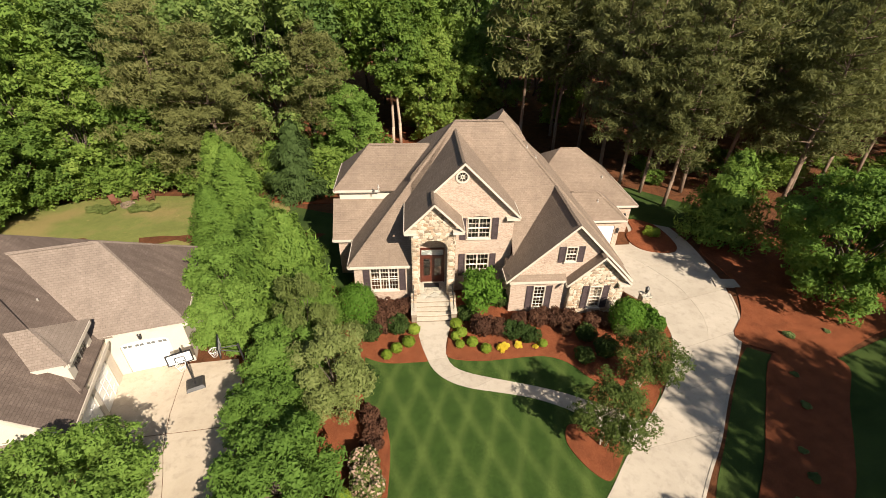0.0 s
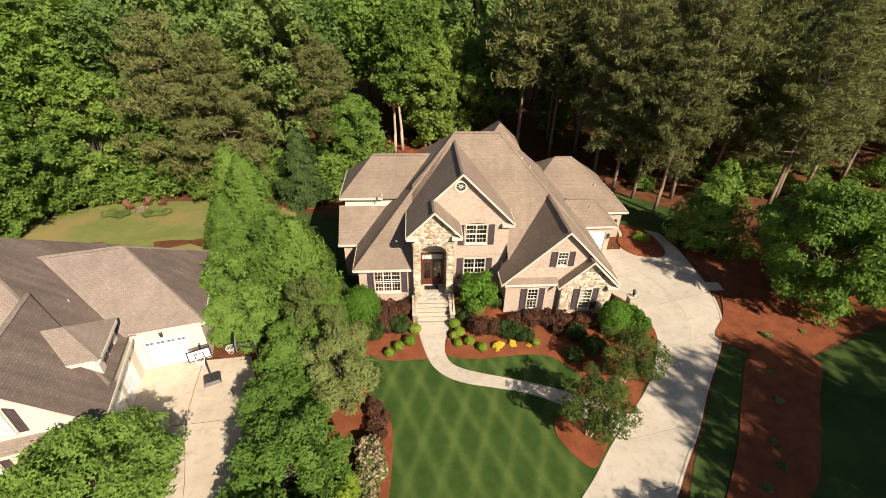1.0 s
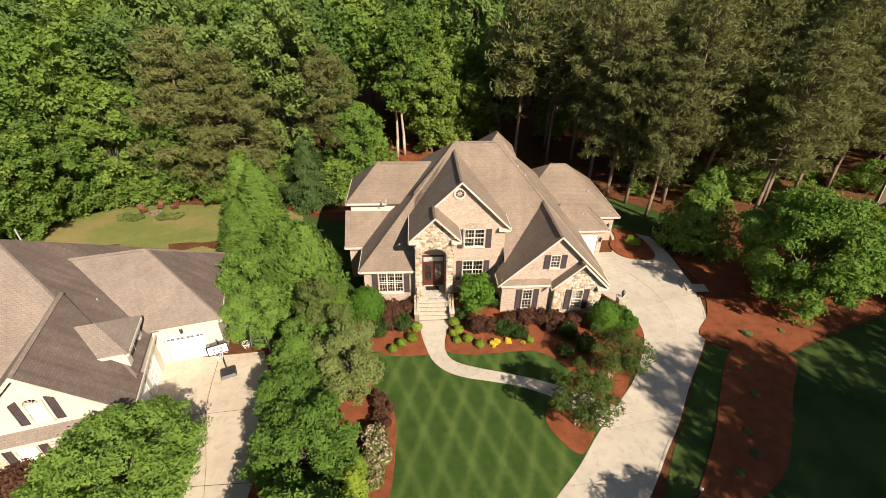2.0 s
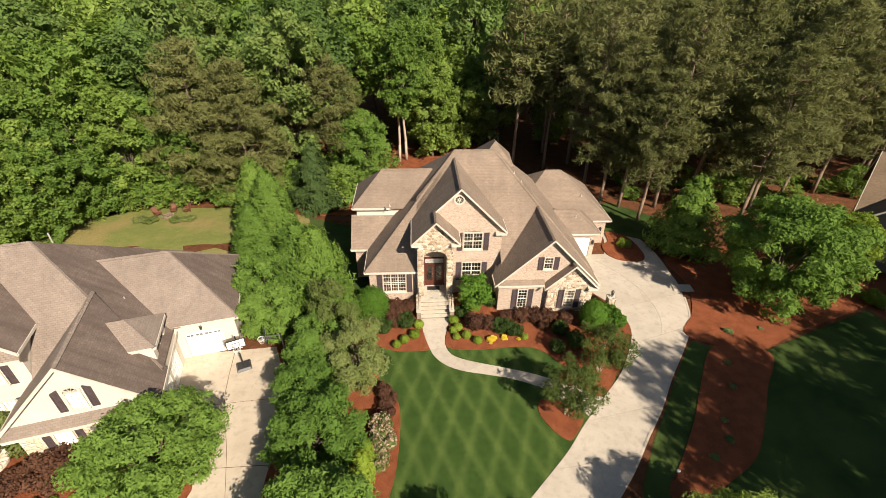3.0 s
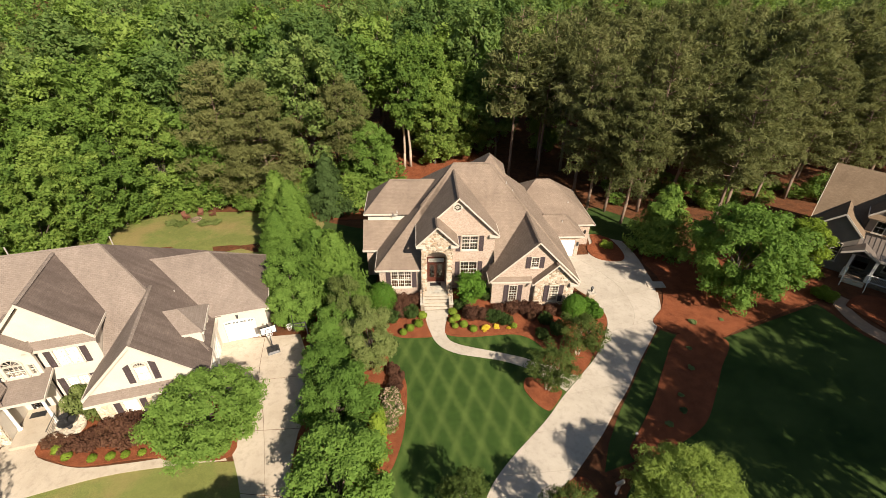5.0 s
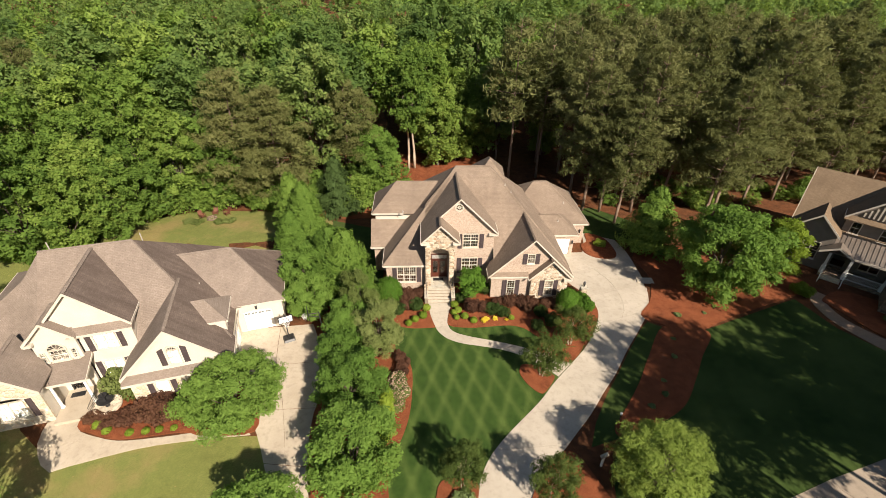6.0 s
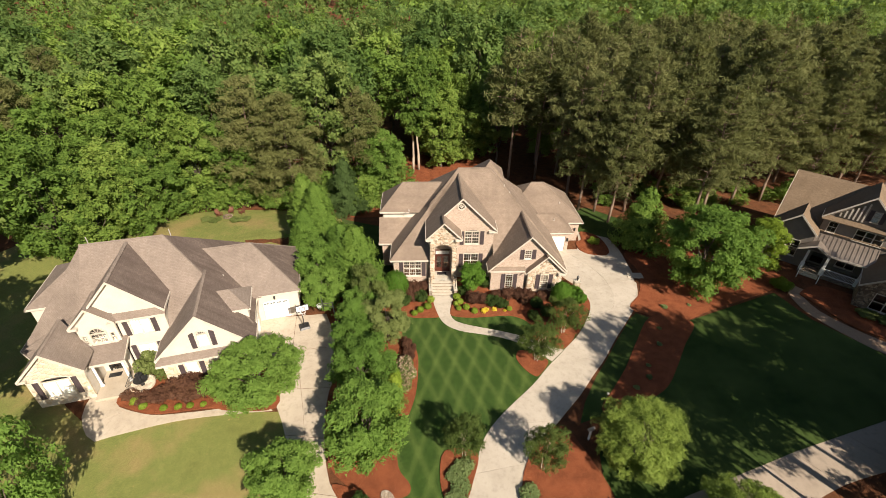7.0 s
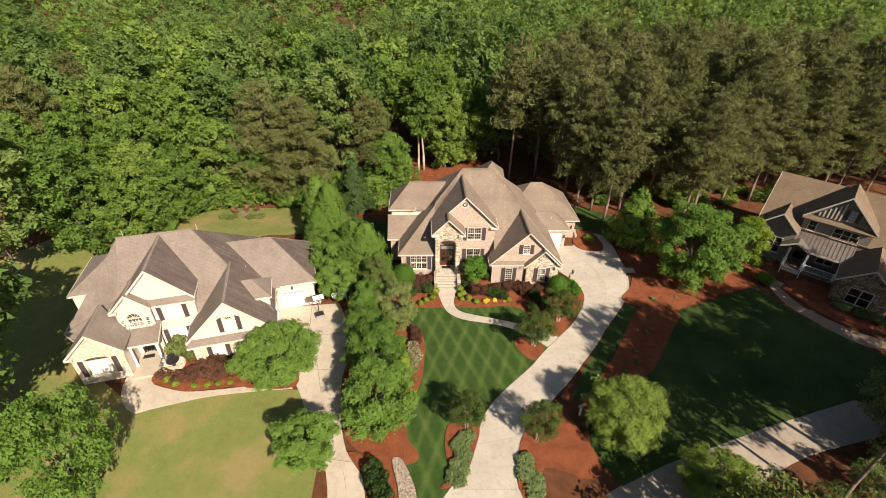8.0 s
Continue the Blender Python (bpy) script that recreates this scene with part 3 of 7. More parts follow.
def resample(points, n):
    pts = [Vector((*p, 0)) for p in spline(points, False, 12)]
    d = [0.0]
    for a, b in zip(pts, pts[1:]):
        d.append(d[-1] + (b - a).length)
    out, k = [], 0
    for i in range(n):
        s = d[-1] * i / (n - 1)
        while k < len(d) - 2 and d[k + 1] < s:
            k += 1
        p = pts[k].lerp(pts[k + 1], (s - d[k]) / max(d[k + 1] - d[k], 1e-6))
        out.append((p.x, p.y))
    return out


DRIVE_L = [(-2.2, -4.4), (0.7, -0.6), (1.8, 0.5), (2.5, 2.0), (3.2, 4.3), (4.1, 6.0), (5.6, 7.7), (8.6, 10.5), (10.4, 12.5), (12.4, 14.5), (14.5, 16.7), (16.4, 19.6), (17.05, 21.4), (16.9, 23.0), (16.2, 24.6), (15.0, 26.5), (14.75, 29.0), (14.75, 31.9)]
DRIVE_R = [(8.2, -4.6), (5.5, -1.6), (5.15, -0.3), (5.5, 1.3), (6.2, 2.9), (7.8, 5.0), (10.3, 7.6), (12.1, 9.4), (13.9, 11.5), (15.6, 13.4), (17.6, 16.0), (19.8, 18.6), (21.2, 20.4), (22.5, 22.6), (23.4, 25.4), (23.8, 28.0), (22.4, 30.2), (18.6, 32.0)]
ribbon("driveway", resample(DRIVE_L, 41)[:29], resample(DRIVE_R, 41)[:29], 4, 0.035, CONCRETE, "pale concrete driveway curving up from the street", "driveway")
ribbon("driveway", resample(DRIVE_L, 41)[28:], resample(DRIVE_R, 41)[28:], 4, 0.035, CONCRETE, "pale concrete parking court before the garage", "driveway", 0.014, 2)
ribbon("driveway", resample([(18.6, 31.9), (19.6, 34.6), (20.0, 38.0), (20.6, 44)], 13), resample([(23.8, 28.0), (24.0, 32.0), (23.4, 36.6), (23.6, 44)], 13), 4, 0.027, CONCRETE, "concrete drive running back past the garage in shade", "driveway")
for k, (edge, side) in enumerate(((DRIVE_L, 1), (DRIVE_R, -1))):
    e = resample(edge, 81)[4:64]
    ribbon("kerb", e, offset_line(e, 0.14 * side), 6, 0.055, CONCRETE, "thin concrete edging strip of the driveway", "edging", 0.004, 1, "edging")
drape("driveway_stub", [(22.8, 25.8), (24.6, 25.6), (24.7, 26.6), (23.0, 26.7)], 0.11, CONCRETE, 0.12, label="small concrete pad at the driveway's edge", category="pad")
WALK_A = [(0.0, 22.98), (0.15, 21.4), (0.5, 19.9), (0.9, 18.8), (1.7, 17.9), (2.9, 17.3), (4.5, 16.9), (6.4, 16.4), (8.1, 15.6), (9.1, 14.8), (10.75, 13.15)]
WALK_B = [(2.4, 22.98), (2.05, 21.8), (1.8, 20.6), (1.85, 19.6), (2.2, 18.9), (3.0, 18.4), (4.3, 17.95), (5.3, 17.65), (7.2, 17.05), (9.0, 16.3), (12.2, 14.55)]
ribbon("walkway", resample(WALK_A, 37), resample(WALK_B, 37), 4, 0.05, CONCRETE, "cream concrete front walk curving to the steps", "walkway")
ribbon("driveway", resample([(-18.2, 19.6), (-17.0, 15.4), (-14.9, 12.0), (-12.6, 8.2), (-11.2, 5.3), (-9.4, 1.9), (-8.4, -1.3), (-7.6, -8)], 25), resample([(-9.6, 20.4), (-9.4, 15.0), (-8.9, 12.4), (-8.8, 10.2), (-8.6, 6.0), (-7.6, 2.3), (-6.0, -0.2), (-4.8, -8)], 25), 4, 0.035, CONCRETE_L, "stained pale concrete driveway with sawn joints", "driveway", 0.028, 2)
ribbon("walkway", resample([(-28.6, 11.4), (-28.0, 8.4), (-26.0, 6.2), (-24.4, 6.6), (-20.6, 7.7), (-17.0, 8.2), (-13.2, 8.5)], 19), resample([(-26.2, 11.4), (-25.9, 9.5), (-24.4, 8.8), (-22.4, 8.35), (-20.0, 8.5), (-17.6, 8.8), (-14.0, 9.4)], 19), 4, 0.045, CONCRETE_L, "pale concrete walk curving past the flower bed", "walkway")
ribbon("driveway", resample([(11.5, -1.6), (17.3, 1.1), (20.5, 2.1), (26.9, 4.1), (34.4, 6.0), (52, 10)], 25), resample([(14.5, -5.8), (19.6, -2.6), (22.5, -1.4), (28.4, 0.9), (36.0, 2.4), (54, 6)], 25), 3, 0.035, CONCRETE_TAN, "tan concrete driveway crossed by tree-trunk shadows", "driveway")
ribbon("walkway", resample([(40.9, 23.2), (39.4, 22.4), (38.9, 20.2), (39.2, 17.8), (41.5, 13.4), (44.0, 11.5), (50, 9.6)], 19), resample([(41.6, 22.2), (40.6, 21.6), (40.3, 20.4), (40.6, 18.4), (42.6, 15.2), (45, 13.2), (51, 11)], 19), 3, 0.04, PAVER, "tan curved front walk of paving bricks", "walkway")
ribbon("road", [(-60, -13.5), (-30, -12.2), (-10, -9.6), (-1.4, -4.0), (7.4, -4.2), (30, -8), (80, -18)], [(-60, -21), (-30, -19.6), (-10, -17), (0, -12), (9, -12), (32, -16), (82, -26)], 1, 0.03, CONCRETE_L, "pale street at the foot of the lawns", "road", 0.01)


# ---- building pieces ----
def window(parent, m, w, h, cols=3, rows=4, sash=2, arched=False, name="window", blind=False):
    """A window in an opening w by h, centred on m's origin; m's z points outwards."""
    bm = B()
    t = 0.07
    for x0, x1, y0, y1 in ((-w / 2, -w / 2 + t, -h / 2, h / 2), (w / 2 - t, w / 2, -h / 2, h / 2), (-w / 2 + t, w / 2 - t, h / 2 - t, h / 2), (-w / 2 + t, w / 2 - t, -h / 2, -h / 2 + t)):
        box(bm, x0, x1, y0, y1, -0.12, 0.02)
    bm.transform(m)
    win = part(name, bm, TRIM, parent)
    bm = B()
    wi = (w - 2 * t) / sash
    for s in range(1, sash):
        x = -w / 2 + t + wi * s
        box(bm, x - 0.05, x + 0.05, -h / 2 + t, h / 2 - t, -0.1, 0.0)
    box(bm, -w / 2 + t, w / 2 - t, -0.03, 0.03, -0.09, -0.01)
    bm.transform(m)
    part("mullion", bm, TRIM, win)
    bm = B()
    for s in range(sash):
        x0 = -w / 2 + t + wi * s
        for c in range(1, cols):
            x = x0 + wi * c / cols
            box(bm, x - 0.012, x + 0.012, -h / 2 + t, h / 2 - t, -0.07, -0.035)
    for r in range(1, rows):
        y = -h / 2 + t + (h - 2 * t) * r / rows
        box(bm, -w / 2 + t, w / 2 - t, y - 0.012, y + 0.012, -0.068, -0.037)
    bm.transform(m)
    part("muntin", bm, TRIM, win)
    for s in range(sash):
        bm = B()
        x0 = -w / 2 + t + wi * s
        box(bm, x0 + 0.01, x0 + wi - 0.01, -h / 2 + t, h / 2 - t, -0.06, -0.052)
        bm.transform(m)
        p = part("pane", bm, GLASS, win)
        p.visible_shadow = False
    bm = B()
    box(bm, -w / 2 - 0.06, w / 2 + 0.06, -h / 2 - 0.07, -h / 2 - 0.004, -0.02, 0.09)
    bm.transform(m)
    part("sill", bm, TRIM, win)
    if blind:
        bm = B()
        box(bm, -w / 2 + t, w / 2 - t, -h / 2 + t, h / 2 - t, -0.115, -0.105)
        bm.transform(m)
        part("blind", bm, BLIND, win, "pale closed window blind")
    return win


def shutter(parent, m, w, h, curved=0.0):
    """A panelled shutter centred on m's origin; curved lifts its top as a part of an arch."""
    bm = B()
    s = 0.06
    for x0, x1, y0, y1 in ((-w / 2, -w / 2 + s, -h / 2, h / 2), (w / 2 - s, w / 2, -h / 2, h / 2), (-w / 2 + s, w / 2 - s, h / 2 - s, h / 2), (-w / 2 + s, w / 2 - s, -h / 2, -h / 2 + s), (-w / 2 + s, w / 2 - s, -0.04, 0.04)):
        box(bm, x0, x1, y0, y1, 0.02, 0.07)
    box(bm, -w / 2 + s, w / 2 - s, -h / 2 + s, h / 2 - s, 0.02, 0.035)
    k = 8
    for i in range(k):
        for y0, y1 in ((-h / 2 + s, -0.04), (0.04, h / 2 - s)):
            y = y0 + (y1 - y0) * (i + 0.5) / k
            box(bm, -w / 2 + s, w / 2 - s, y - 0.012, y + 0.012, 0.035, 0.055)
    if curved:
        for v in bm.verts:
            if v.co.y > 0.05:
                f = (v.co.x / w + 0.5) if curved > 0 else (0.5 - v.co.x / w)
                v.co.y += abs(curved) * (f - f * f * 0.4) * (v.co.y / (h / 2))
    bm.transform(m)
    return part("shutter", bm, SHUTTER, parent)


def hip_planes(x0, x1, y0, y1, z, slope):
    """Four planes of a hip roof with the ridge along the longer side."""
    w, d = x1 - x0, y1 - y0
    h = min(w, d) / 2
    zt = z + h * slope
    if w >= d:
        a, b = (x0 + h, (y0 + y1) / 2, zt), (x1 - h, (y0 + y1) / 2, zt)
    else:
        a, b = ((x0 + x1) / 2, y0 + h, zt), ((x0 + x1) / 2, y1 - h, zt)
    c = [(x0, y0, z), (x1, y0, z), (x1, y1, z), (x0, y1, z)]
    if w >= d:
        return [[c[0], c[1], b, a], [c[1], c[2], b], [c[2], c[3], a, b], [c[3], c[0], a]], (a, b)
    return [[c[0], c[1], a], [c[1], c[2], b, a], [c[2], c[3], b], [c[3], c[0], a, b]], (a, b)


def ridge_cap(bm, a, b, w=0.16):
    """Cap shingles along a ridge or hip: one strip of lapped steps."""
    a, b = Vector(a), Vector(b)
    side = (b - a).normalized().cross(Vector((0, 0, 1))).normalized() * w
    up = Vector((0, 0, 0.045))
    n = max(2, int((b - a).length / 0.4))
    last = None
    for i in range(n):
        for t, high, low in ((i / n, 1.35, 0.7), ((i + 1) / n - 0.002, 0.85, 1.1)):
            p = a.lerp(b, t)
            row = [bm.verts.new(x) for x in (p + side - up * low, p + up * high, p - side - up * low)]
            if last:
                bm.faces.new((last[0], last[1], row[1], row[0]))
                bm.faces.new((last[1], last[2], row[2], row[1]))
            last = row


def fascia(bm, points, h=0.16, t=0.045):
    """A board hung along an eave or rake through the points, outside the roof's edge."""
    for a, b in zip(points, points[1:]):
        a, b = Vector(a), Vector(b)
        d = (b - a)
        out = Vector((d.y, -d.x, 0))
        if out.length < 1e-6:
            continue
        out = out.normalized() * t
        lo, hi = Vector((0, 0, -h)), Vector((0, 0, 0.02))
        vs = [bm.verts.new(p) for p in (a + lo, b + lo, b + hi, a + hi, a + out + lo, b + out + lo, b + out + hi, a + out + hi)]
        for f in ((0, 3, 2, 1), (4, 5, 6, 7), (0, 1, 5, 4), (3, 7, 6, 2), (0, 4, 7, 3), (1, 2, 6, 5)):
            bm.faces.new([vs[i] for i in f])
    return bm


# ---- the brick and stone house ----
house = thing("house", pose(5, 30, 0), "two-storey buff brick and fieldstone house with brown shingled roofs", "house", world_space=True)


def house_roof():
    S = 0.12
    front, left, right = 0.933, 0.956, 1.0
    ridge = [(3.3, 33.3, 11.0), (7.0, 33.3, 11.0)]
    # main hip, its front slope notched round the two-storey centre
    def fz(y):
        return 3.35 + (y - 25.1) * front
    def hipx(y):
        return 7.0 + (11.0 - fz(y)) / right
    main = [
        [(-4.7, 25.1, fz(25.1)), (-0.22, 25.1, fz(25.1)), (-0.22, 26.5, fz(26.5)), (-0.22, 28.6, fz(28.6)), (-0.22, 30, fz(30)), ridge[0]],
        [(-0.22, 30, fz(30)), (-0.22, 28.6, fz(28.6)), (6.9, 28.6, fz(28.6)), (6.9, 30, fz(30)), (7.0, 33.3, 11.0), ridge[0]],
        [(6.9, 25.1, fz(25.1)), (hipx(25.1), 25.1, fz(25.1)), ridge[1], (6.9, 30, fz(30))],
        [(hipx(25.1), 25.1, fz(25.1)), (15.0, 25.1, 3.0), (15.0, 41.5, 3.0), (7.0, 33.3, 11.0)],
        [(15.0, 41.5, 3.0), (-4.7, 41.5, 3.0), ridge[0], ridge[1]],
        [(-4.7, 41.5, 3.35), (-4.7, 25.1, 3.35), ridge[0]],
    ]
    for poly in main:
        part("roof_slope", slab(B(), [poly], S), SHINGLE, house)
    # centre gable and the entrance gable share their left slope
    c = [
        [(-0.7, 24.4, 6.5), (1.27, 24.4, 8.47), (1.27, 26.1, 8.47), (-0.7, 26.1, 6.5)],
        [(1.27, 24.4, 8.47), (3.24, 24.4, 6.5), (3.24, 26.5, 6.5), (1.27, 26.5, 8.47)],
    ]
    part("entrance_roof", slab(B(), c, S), SHINGLE, house)
    c = [
        [(-0.7, 26.1, 6.5), (3.3, 26.1, 10.5), (3.3, 32.9, 10.5), (-0.7, 28.6, 6.5)],
        [(3.3, 26.1, 10.5), (7.3, 26.1, 6.5), (7.3, 28.6, 6.5), (3.3, 32.9, 10.5)],
    ]
    part("gable_roof", slab(B(), c, S), SHINGLE, house)
    wing = [
        [(6.15, 23.45, 2.95), (10.55, 23.45, 7.3), (10.55, 29.4, 7.3), (6.15, 25.1, 2.95)],
        [(10.55, 23.45, 7.3), (15.0, 23.45, 2.85), (15.0, 25.1, 2.9), (10.6, 29.4, 7.3)],
    ]
    part("wing_roof", slab(B(), wing, S), SHINGLE, house)
    bump = [
        [(10.25, 23.0, 2.85), (12.5, 23.0, 5.1), (12.5, 25.4, 5.1), (10.25, 23.9, 2.85)],
        [(12.5, 23.0, 5.1), (14.75, 23.0, 2.85), (14.75, 23.6, 2.85), (12.55, 25.4, 5.1)],
    ]
    part("stone_gable_roof", slab(B(), bump, S), SHINGLE, house)
    part("pent_roof", slab(B(), [[(6.4, 23.4, 2.95), (10.3, 23.4, 2.95), (10.3, 23.82, 3.3), (6.4, 23.82, 3.3)]], 0.1), SHINGLE, house)
    upper, r1 = hip_planes(-6.05, 4.0, 30.7, 36.1, 6.5, 0.98)
    part("side_roof", slab(B(), upper, S), SHINGLE, house)
    low = [[(-6.2, 28.7, 3.35), (-4.4, 28.7, 3.35), (-1.8, 31.1, 5.65), (-6.2, 31.1, 5.65)]]
    part("skirt_roof", slab(B(), low, S), SHINGLE, house)
    rear, r2 = hip_planes(9.0, 20.1, 34.2, 43.6, 2.9, 0.79)
    part("garage_roof", slab(B(), rear, S), SHINGLE, house)
    small, r3 = hip_planes(11.5, 18.05, 31.6, 36.0, 2.9, 0.8)
    part("garage_bay_roof", slab(B(), small, S), SHINGLE, house)
    back = [[(5.6, 33.3, 9.6), (8.9, 33.3, 9.4), (7.25, 34.9, 11.25)], [(8.9, 33.3, 9.4), (9.4, 38.2, 8.9), (7.25, 35.5, 11.25), (7.25, 34.9, 11.25)], [(9.4, 38.2, 8.9), (5.2, 38.2, 8.9), (7.25, 35.5, 11.25)], [(5.2, 38.2, 8.9), (5.6, 33.3, 9.6), (7.25, 34.9, 11.25), (7.25, 35.5, 11.25)]]
    part("rear_roof", slab(B(), back, S), SHINGLE, house)
    for a, b in ((ridge[0], ridge[1]), (ridge[0], (-4.7, 25.1, 3.35)), (ridge[1], (hipx(25.1), 25.1, fz(25.1))), ((3.3, 26.1, 10.5), (3.3, 32.8, 10.5)), ((1.27, 24.4, 8.47), (1.27, 26.4, 8.47)), ((10.55, 23.45, 7.3), (10.55, 29.3, 7.3)), ((12.5, 23.0, 5.1), (12.5, 25.3, 5.1)), r1, r2, r3, ((-6.05, 30.7, 6.5), r1[0]), ((20.1, 34.2, 2.9), r2[1]), ((18.05, 31.6, 2.9), r3[1])):
        bm = B()
        ridge_cap(bm, a, b)
        part("ridge_cap", bm, SHINGLE, house)
    # white eave and rake boards
    for pts in (
        [(-4.7, 29.0, 3.35), (-4.7, 25.1, 3.35), (-0.25, 25.1, 3.35)],
        [(-6.2, 36.1, 3.35), (-6.2, 28.7, 3.35), (-4.7, 28.7, 3.35)],
        [(-6.05, 36.1, 6.5), (-6.05, 30.7, 6.5), (-2.6, 30.7, 6.5)],
        [(-0.7, 28.5, 6.5), (-0.7, 24.4, 6.5), (1.27, 24.4, 8.47), (3.24, 24.4, 6.5), (3.24, 26.4, 6.5)],
        [(1.25, 26.1, 8.5), (3.3, 26.1, 10.5), (7.3, 26.1, 6.5), (7.3, 28.4, 6.5)],
        [(6.15, 25.1, 2.95), (6.15, 23.45, 2.95), (10.55, 23.45, 7.3), (15.0, 23.45, 2.85), (15.0, 31.6, 2.95)],
        [(10.25, 23.8, 2.85), (10.25, 23.0, 2.85), (12.5, 23.0, 5.1), (14.75, 23.0, 2.85), (14.75, 23.4, 2.85)],
        [(6.35, 23.4, 2.95), (10.25, 23.4, 2.95)],
        [(15.1, 31.6, 2.9), (18.05, 31.6, 2.9), (18.05, 34.2, 2.9)],
        [(18.1, 34.2, 2.9), (20.1, 34.2, 2.9), (20.1, 43.6, 2.9), (9.0, 43.6, 2.9)],
    ):
        part("fascia", fascia(B(), pts), TRIM, house)
    # boxed eave returns at the gable feet
    for x0, x1, y0, y1, z in ((-0.7, 0.1, 24.38, 24.85, 6.36), (2.5, 3.24, 24.38, 24.85, 6.36), (6.35, 7.3, 26.08, 26.5, 6.36), (13.9, 14.75, 22.98, 23.4, 2.72)):
        part("eave_return", box(B(), x0, x1, y0, y1, z - 0.14, z + 0.06), TRIM, house)
    # soffits
    for x0, x1, y0, y1, z in ((-4.65, -0.3, 25.12, 25.5, 3.12), (-6.15, -4.6, 28.72, 29.1, 3.12), (-6.0, -3.0, 30.72, 31.1, 6.27), (15.0, 18.0, 31.62, 32.0, 2.68), (18.05, 20.05, 34.22, 34.6, 2.68), (6.4, 10.2, 23.42, 23.78, 2.74)):
        part("soffit", box(B(), x0, x1, y0, y1, z, z + 0.03), TRIM, house)
    # plumbing vents
    for x, y, z in ((-2.6, 29.9, 7.3), (8.6, 31.6, 9.6), (17.2, 36.4, 4.9), (15.7, 33.0, 4.2), (9.2, 31.0, 9.0)):
        bm = rod(B(), (x, y, z - 0.5), (x, y, z + 0.02), 0.04, 0.04, 8)
        lathe(bm, [(0.1, -0.22), (0.05, -0.1)], 8, (x, y, z))
        part("vent_pipe", bm, VENT, house)


house_roof()


def house_walls():
    G = -0.8

    def wall(name, outline, holes, m, mat, label=""):
        return part(name, panel(outline, holes, m), mat, house, label)
    front = lambda y: facing(0, y, 0, 0)
    wall("wall", rect(-4.35, -0.28, G, 3.3), [rect(-3.23, -1.23, 1.02, 3.02)], front(25.45), BRICK, "buff brick wall")
    wall("wall", rect(25.65, 29.05, G, 3.3), [], facing(-4.35, 0, 0, -90) @ Matrix.Scale(-1, 4, (1, 0, 0)), BRICK)
    wall("wall", rect(-5.85, -4.35, G, 3.3), [], front(29.05), BRICK)
    wall("wall", rect(29.25, 36, G, 3.3), [], facing(-5.85, 0, 0, -90) @ Matrix.Scale(-1, 4, (1, 0, 0)), BRICK)
    wall("wall", rect(-5.7, -1.5, 3.0, 6.45), [], front(31.05), STUCCO, "cream stucco upper wall")
    wall("wall", rect(31.25, 36, 3.0, 6.45), [], facing(-5.7, 0, 0, -90) @ Matrix.Scale(-1, 4, (1, 0, 0)), STUCCO)
    ring = [(3.2 + 0.36 * math.cos(2 * math.pi * i / 20), 9.4 + 0.36 * math.sin(2 * math.pi * i / 20)) for i in range(20)]
    wall("wall", [(-0.4, G), (6.95, G), (6.95, 6.6), (3.3, 10.25), (-0.4, 6.55)], [rect(0.35, 2.1, 0.92, 3.95), rect(3.64, 5.36, 1.45, 3.38), arch(3.68, 5.32, 4.66, 6.44, 0.16), ring], front(26.45), BRICK, "buff brick gable wall")
    wall("wall", rect(26.65, 30, G, 6.5), [], facing(-0.4, 0, 0, -90) @ Matrix.Scale(-1, 4, (1, 0, 0)), BRICK)
    wall("wall", rect(26.65, 30, G, 6.5), [], facing(6.95, 0, 0, 90), BRICK)
    wall("entrance_wall", [(-0.25, G), (0.3, G), (0.3, 4.95)] + [(1.24 - 0.94 * math.cos(math.pi * i / 10), 4.95 + 0.62 * math.sin(math.pi * i / 10)) for i in range(1, 10)] + [(2.18, 4.95), (2.18, G), (2.72, G), (2.72, 6.75), (1.27, 8.2), (-0.25, 6.68)], [], front(24.8), STONE, "tan fieldstone entrance front with a tall arch")
    wall("entrance_side", rect(25.0, 26.45, G, 6.5), [], facing(-0.25, 0, 0, -90) @ Matrix.Scale(-1, 4, (1, 0, 0)), STONE)
    wall("entrance_side", rect(25.0, 26.45, G, 6.5), [], facing(2.72, 0, 0, 90), STONE)
    part("entrance_ceiling", box(B(), -0.05, 2.52, 25.0, 26.25, 5.75, 5.85), TRIM, house)
    wall("wall", [(6.55, G), (14.6, G), (14.6, 2.95), (10.55, 7.0), (6.55, 3.05)], [rect(8.2, 9.05, 0.32, 2.3), rect(10.02, 10.82, 4.3, 5.5)], front(23.8), BRICK, "buff brick wing wall")
    wall("wall", rect(24.0, 26.4, G, 3.0), [], facing(6.55, 0, 0, -90) @ Matrix.Scale(-1, 4, (1, 0, 0)), BRICK)
    wall("stone_wall", [(10.6, G), (14.45, G), (14.45, 2.9), (12.5, 4.85), (10.6, 2.95)], [rect(12.02, 12.95, 0.62, 2.5)], front(23.35), STONE, "tan fieldstone bay wall")
    wall("stone_return", rect(23.55, 23.8, G, 2.95), [], facing(10.6, 0, 0, -90) @ Matrix.Scale(-1, 4, (1, 0, 0)), STONE)
    wall("stone_return", rect(23.55, 23.8, G, 2.95), [], facing(14.45, 0, 0, 90), STONE)
    wall("wall", rect(24.0, 31.95, G, 2.95), [], facing(14.6, 0, 0, 90), BRICK)
    wall("wall", rect(14.6, 17.7, G, 2.85), [rect(14.85, 17.25, -0.3, 2.2)], front(31.95), BRICK)
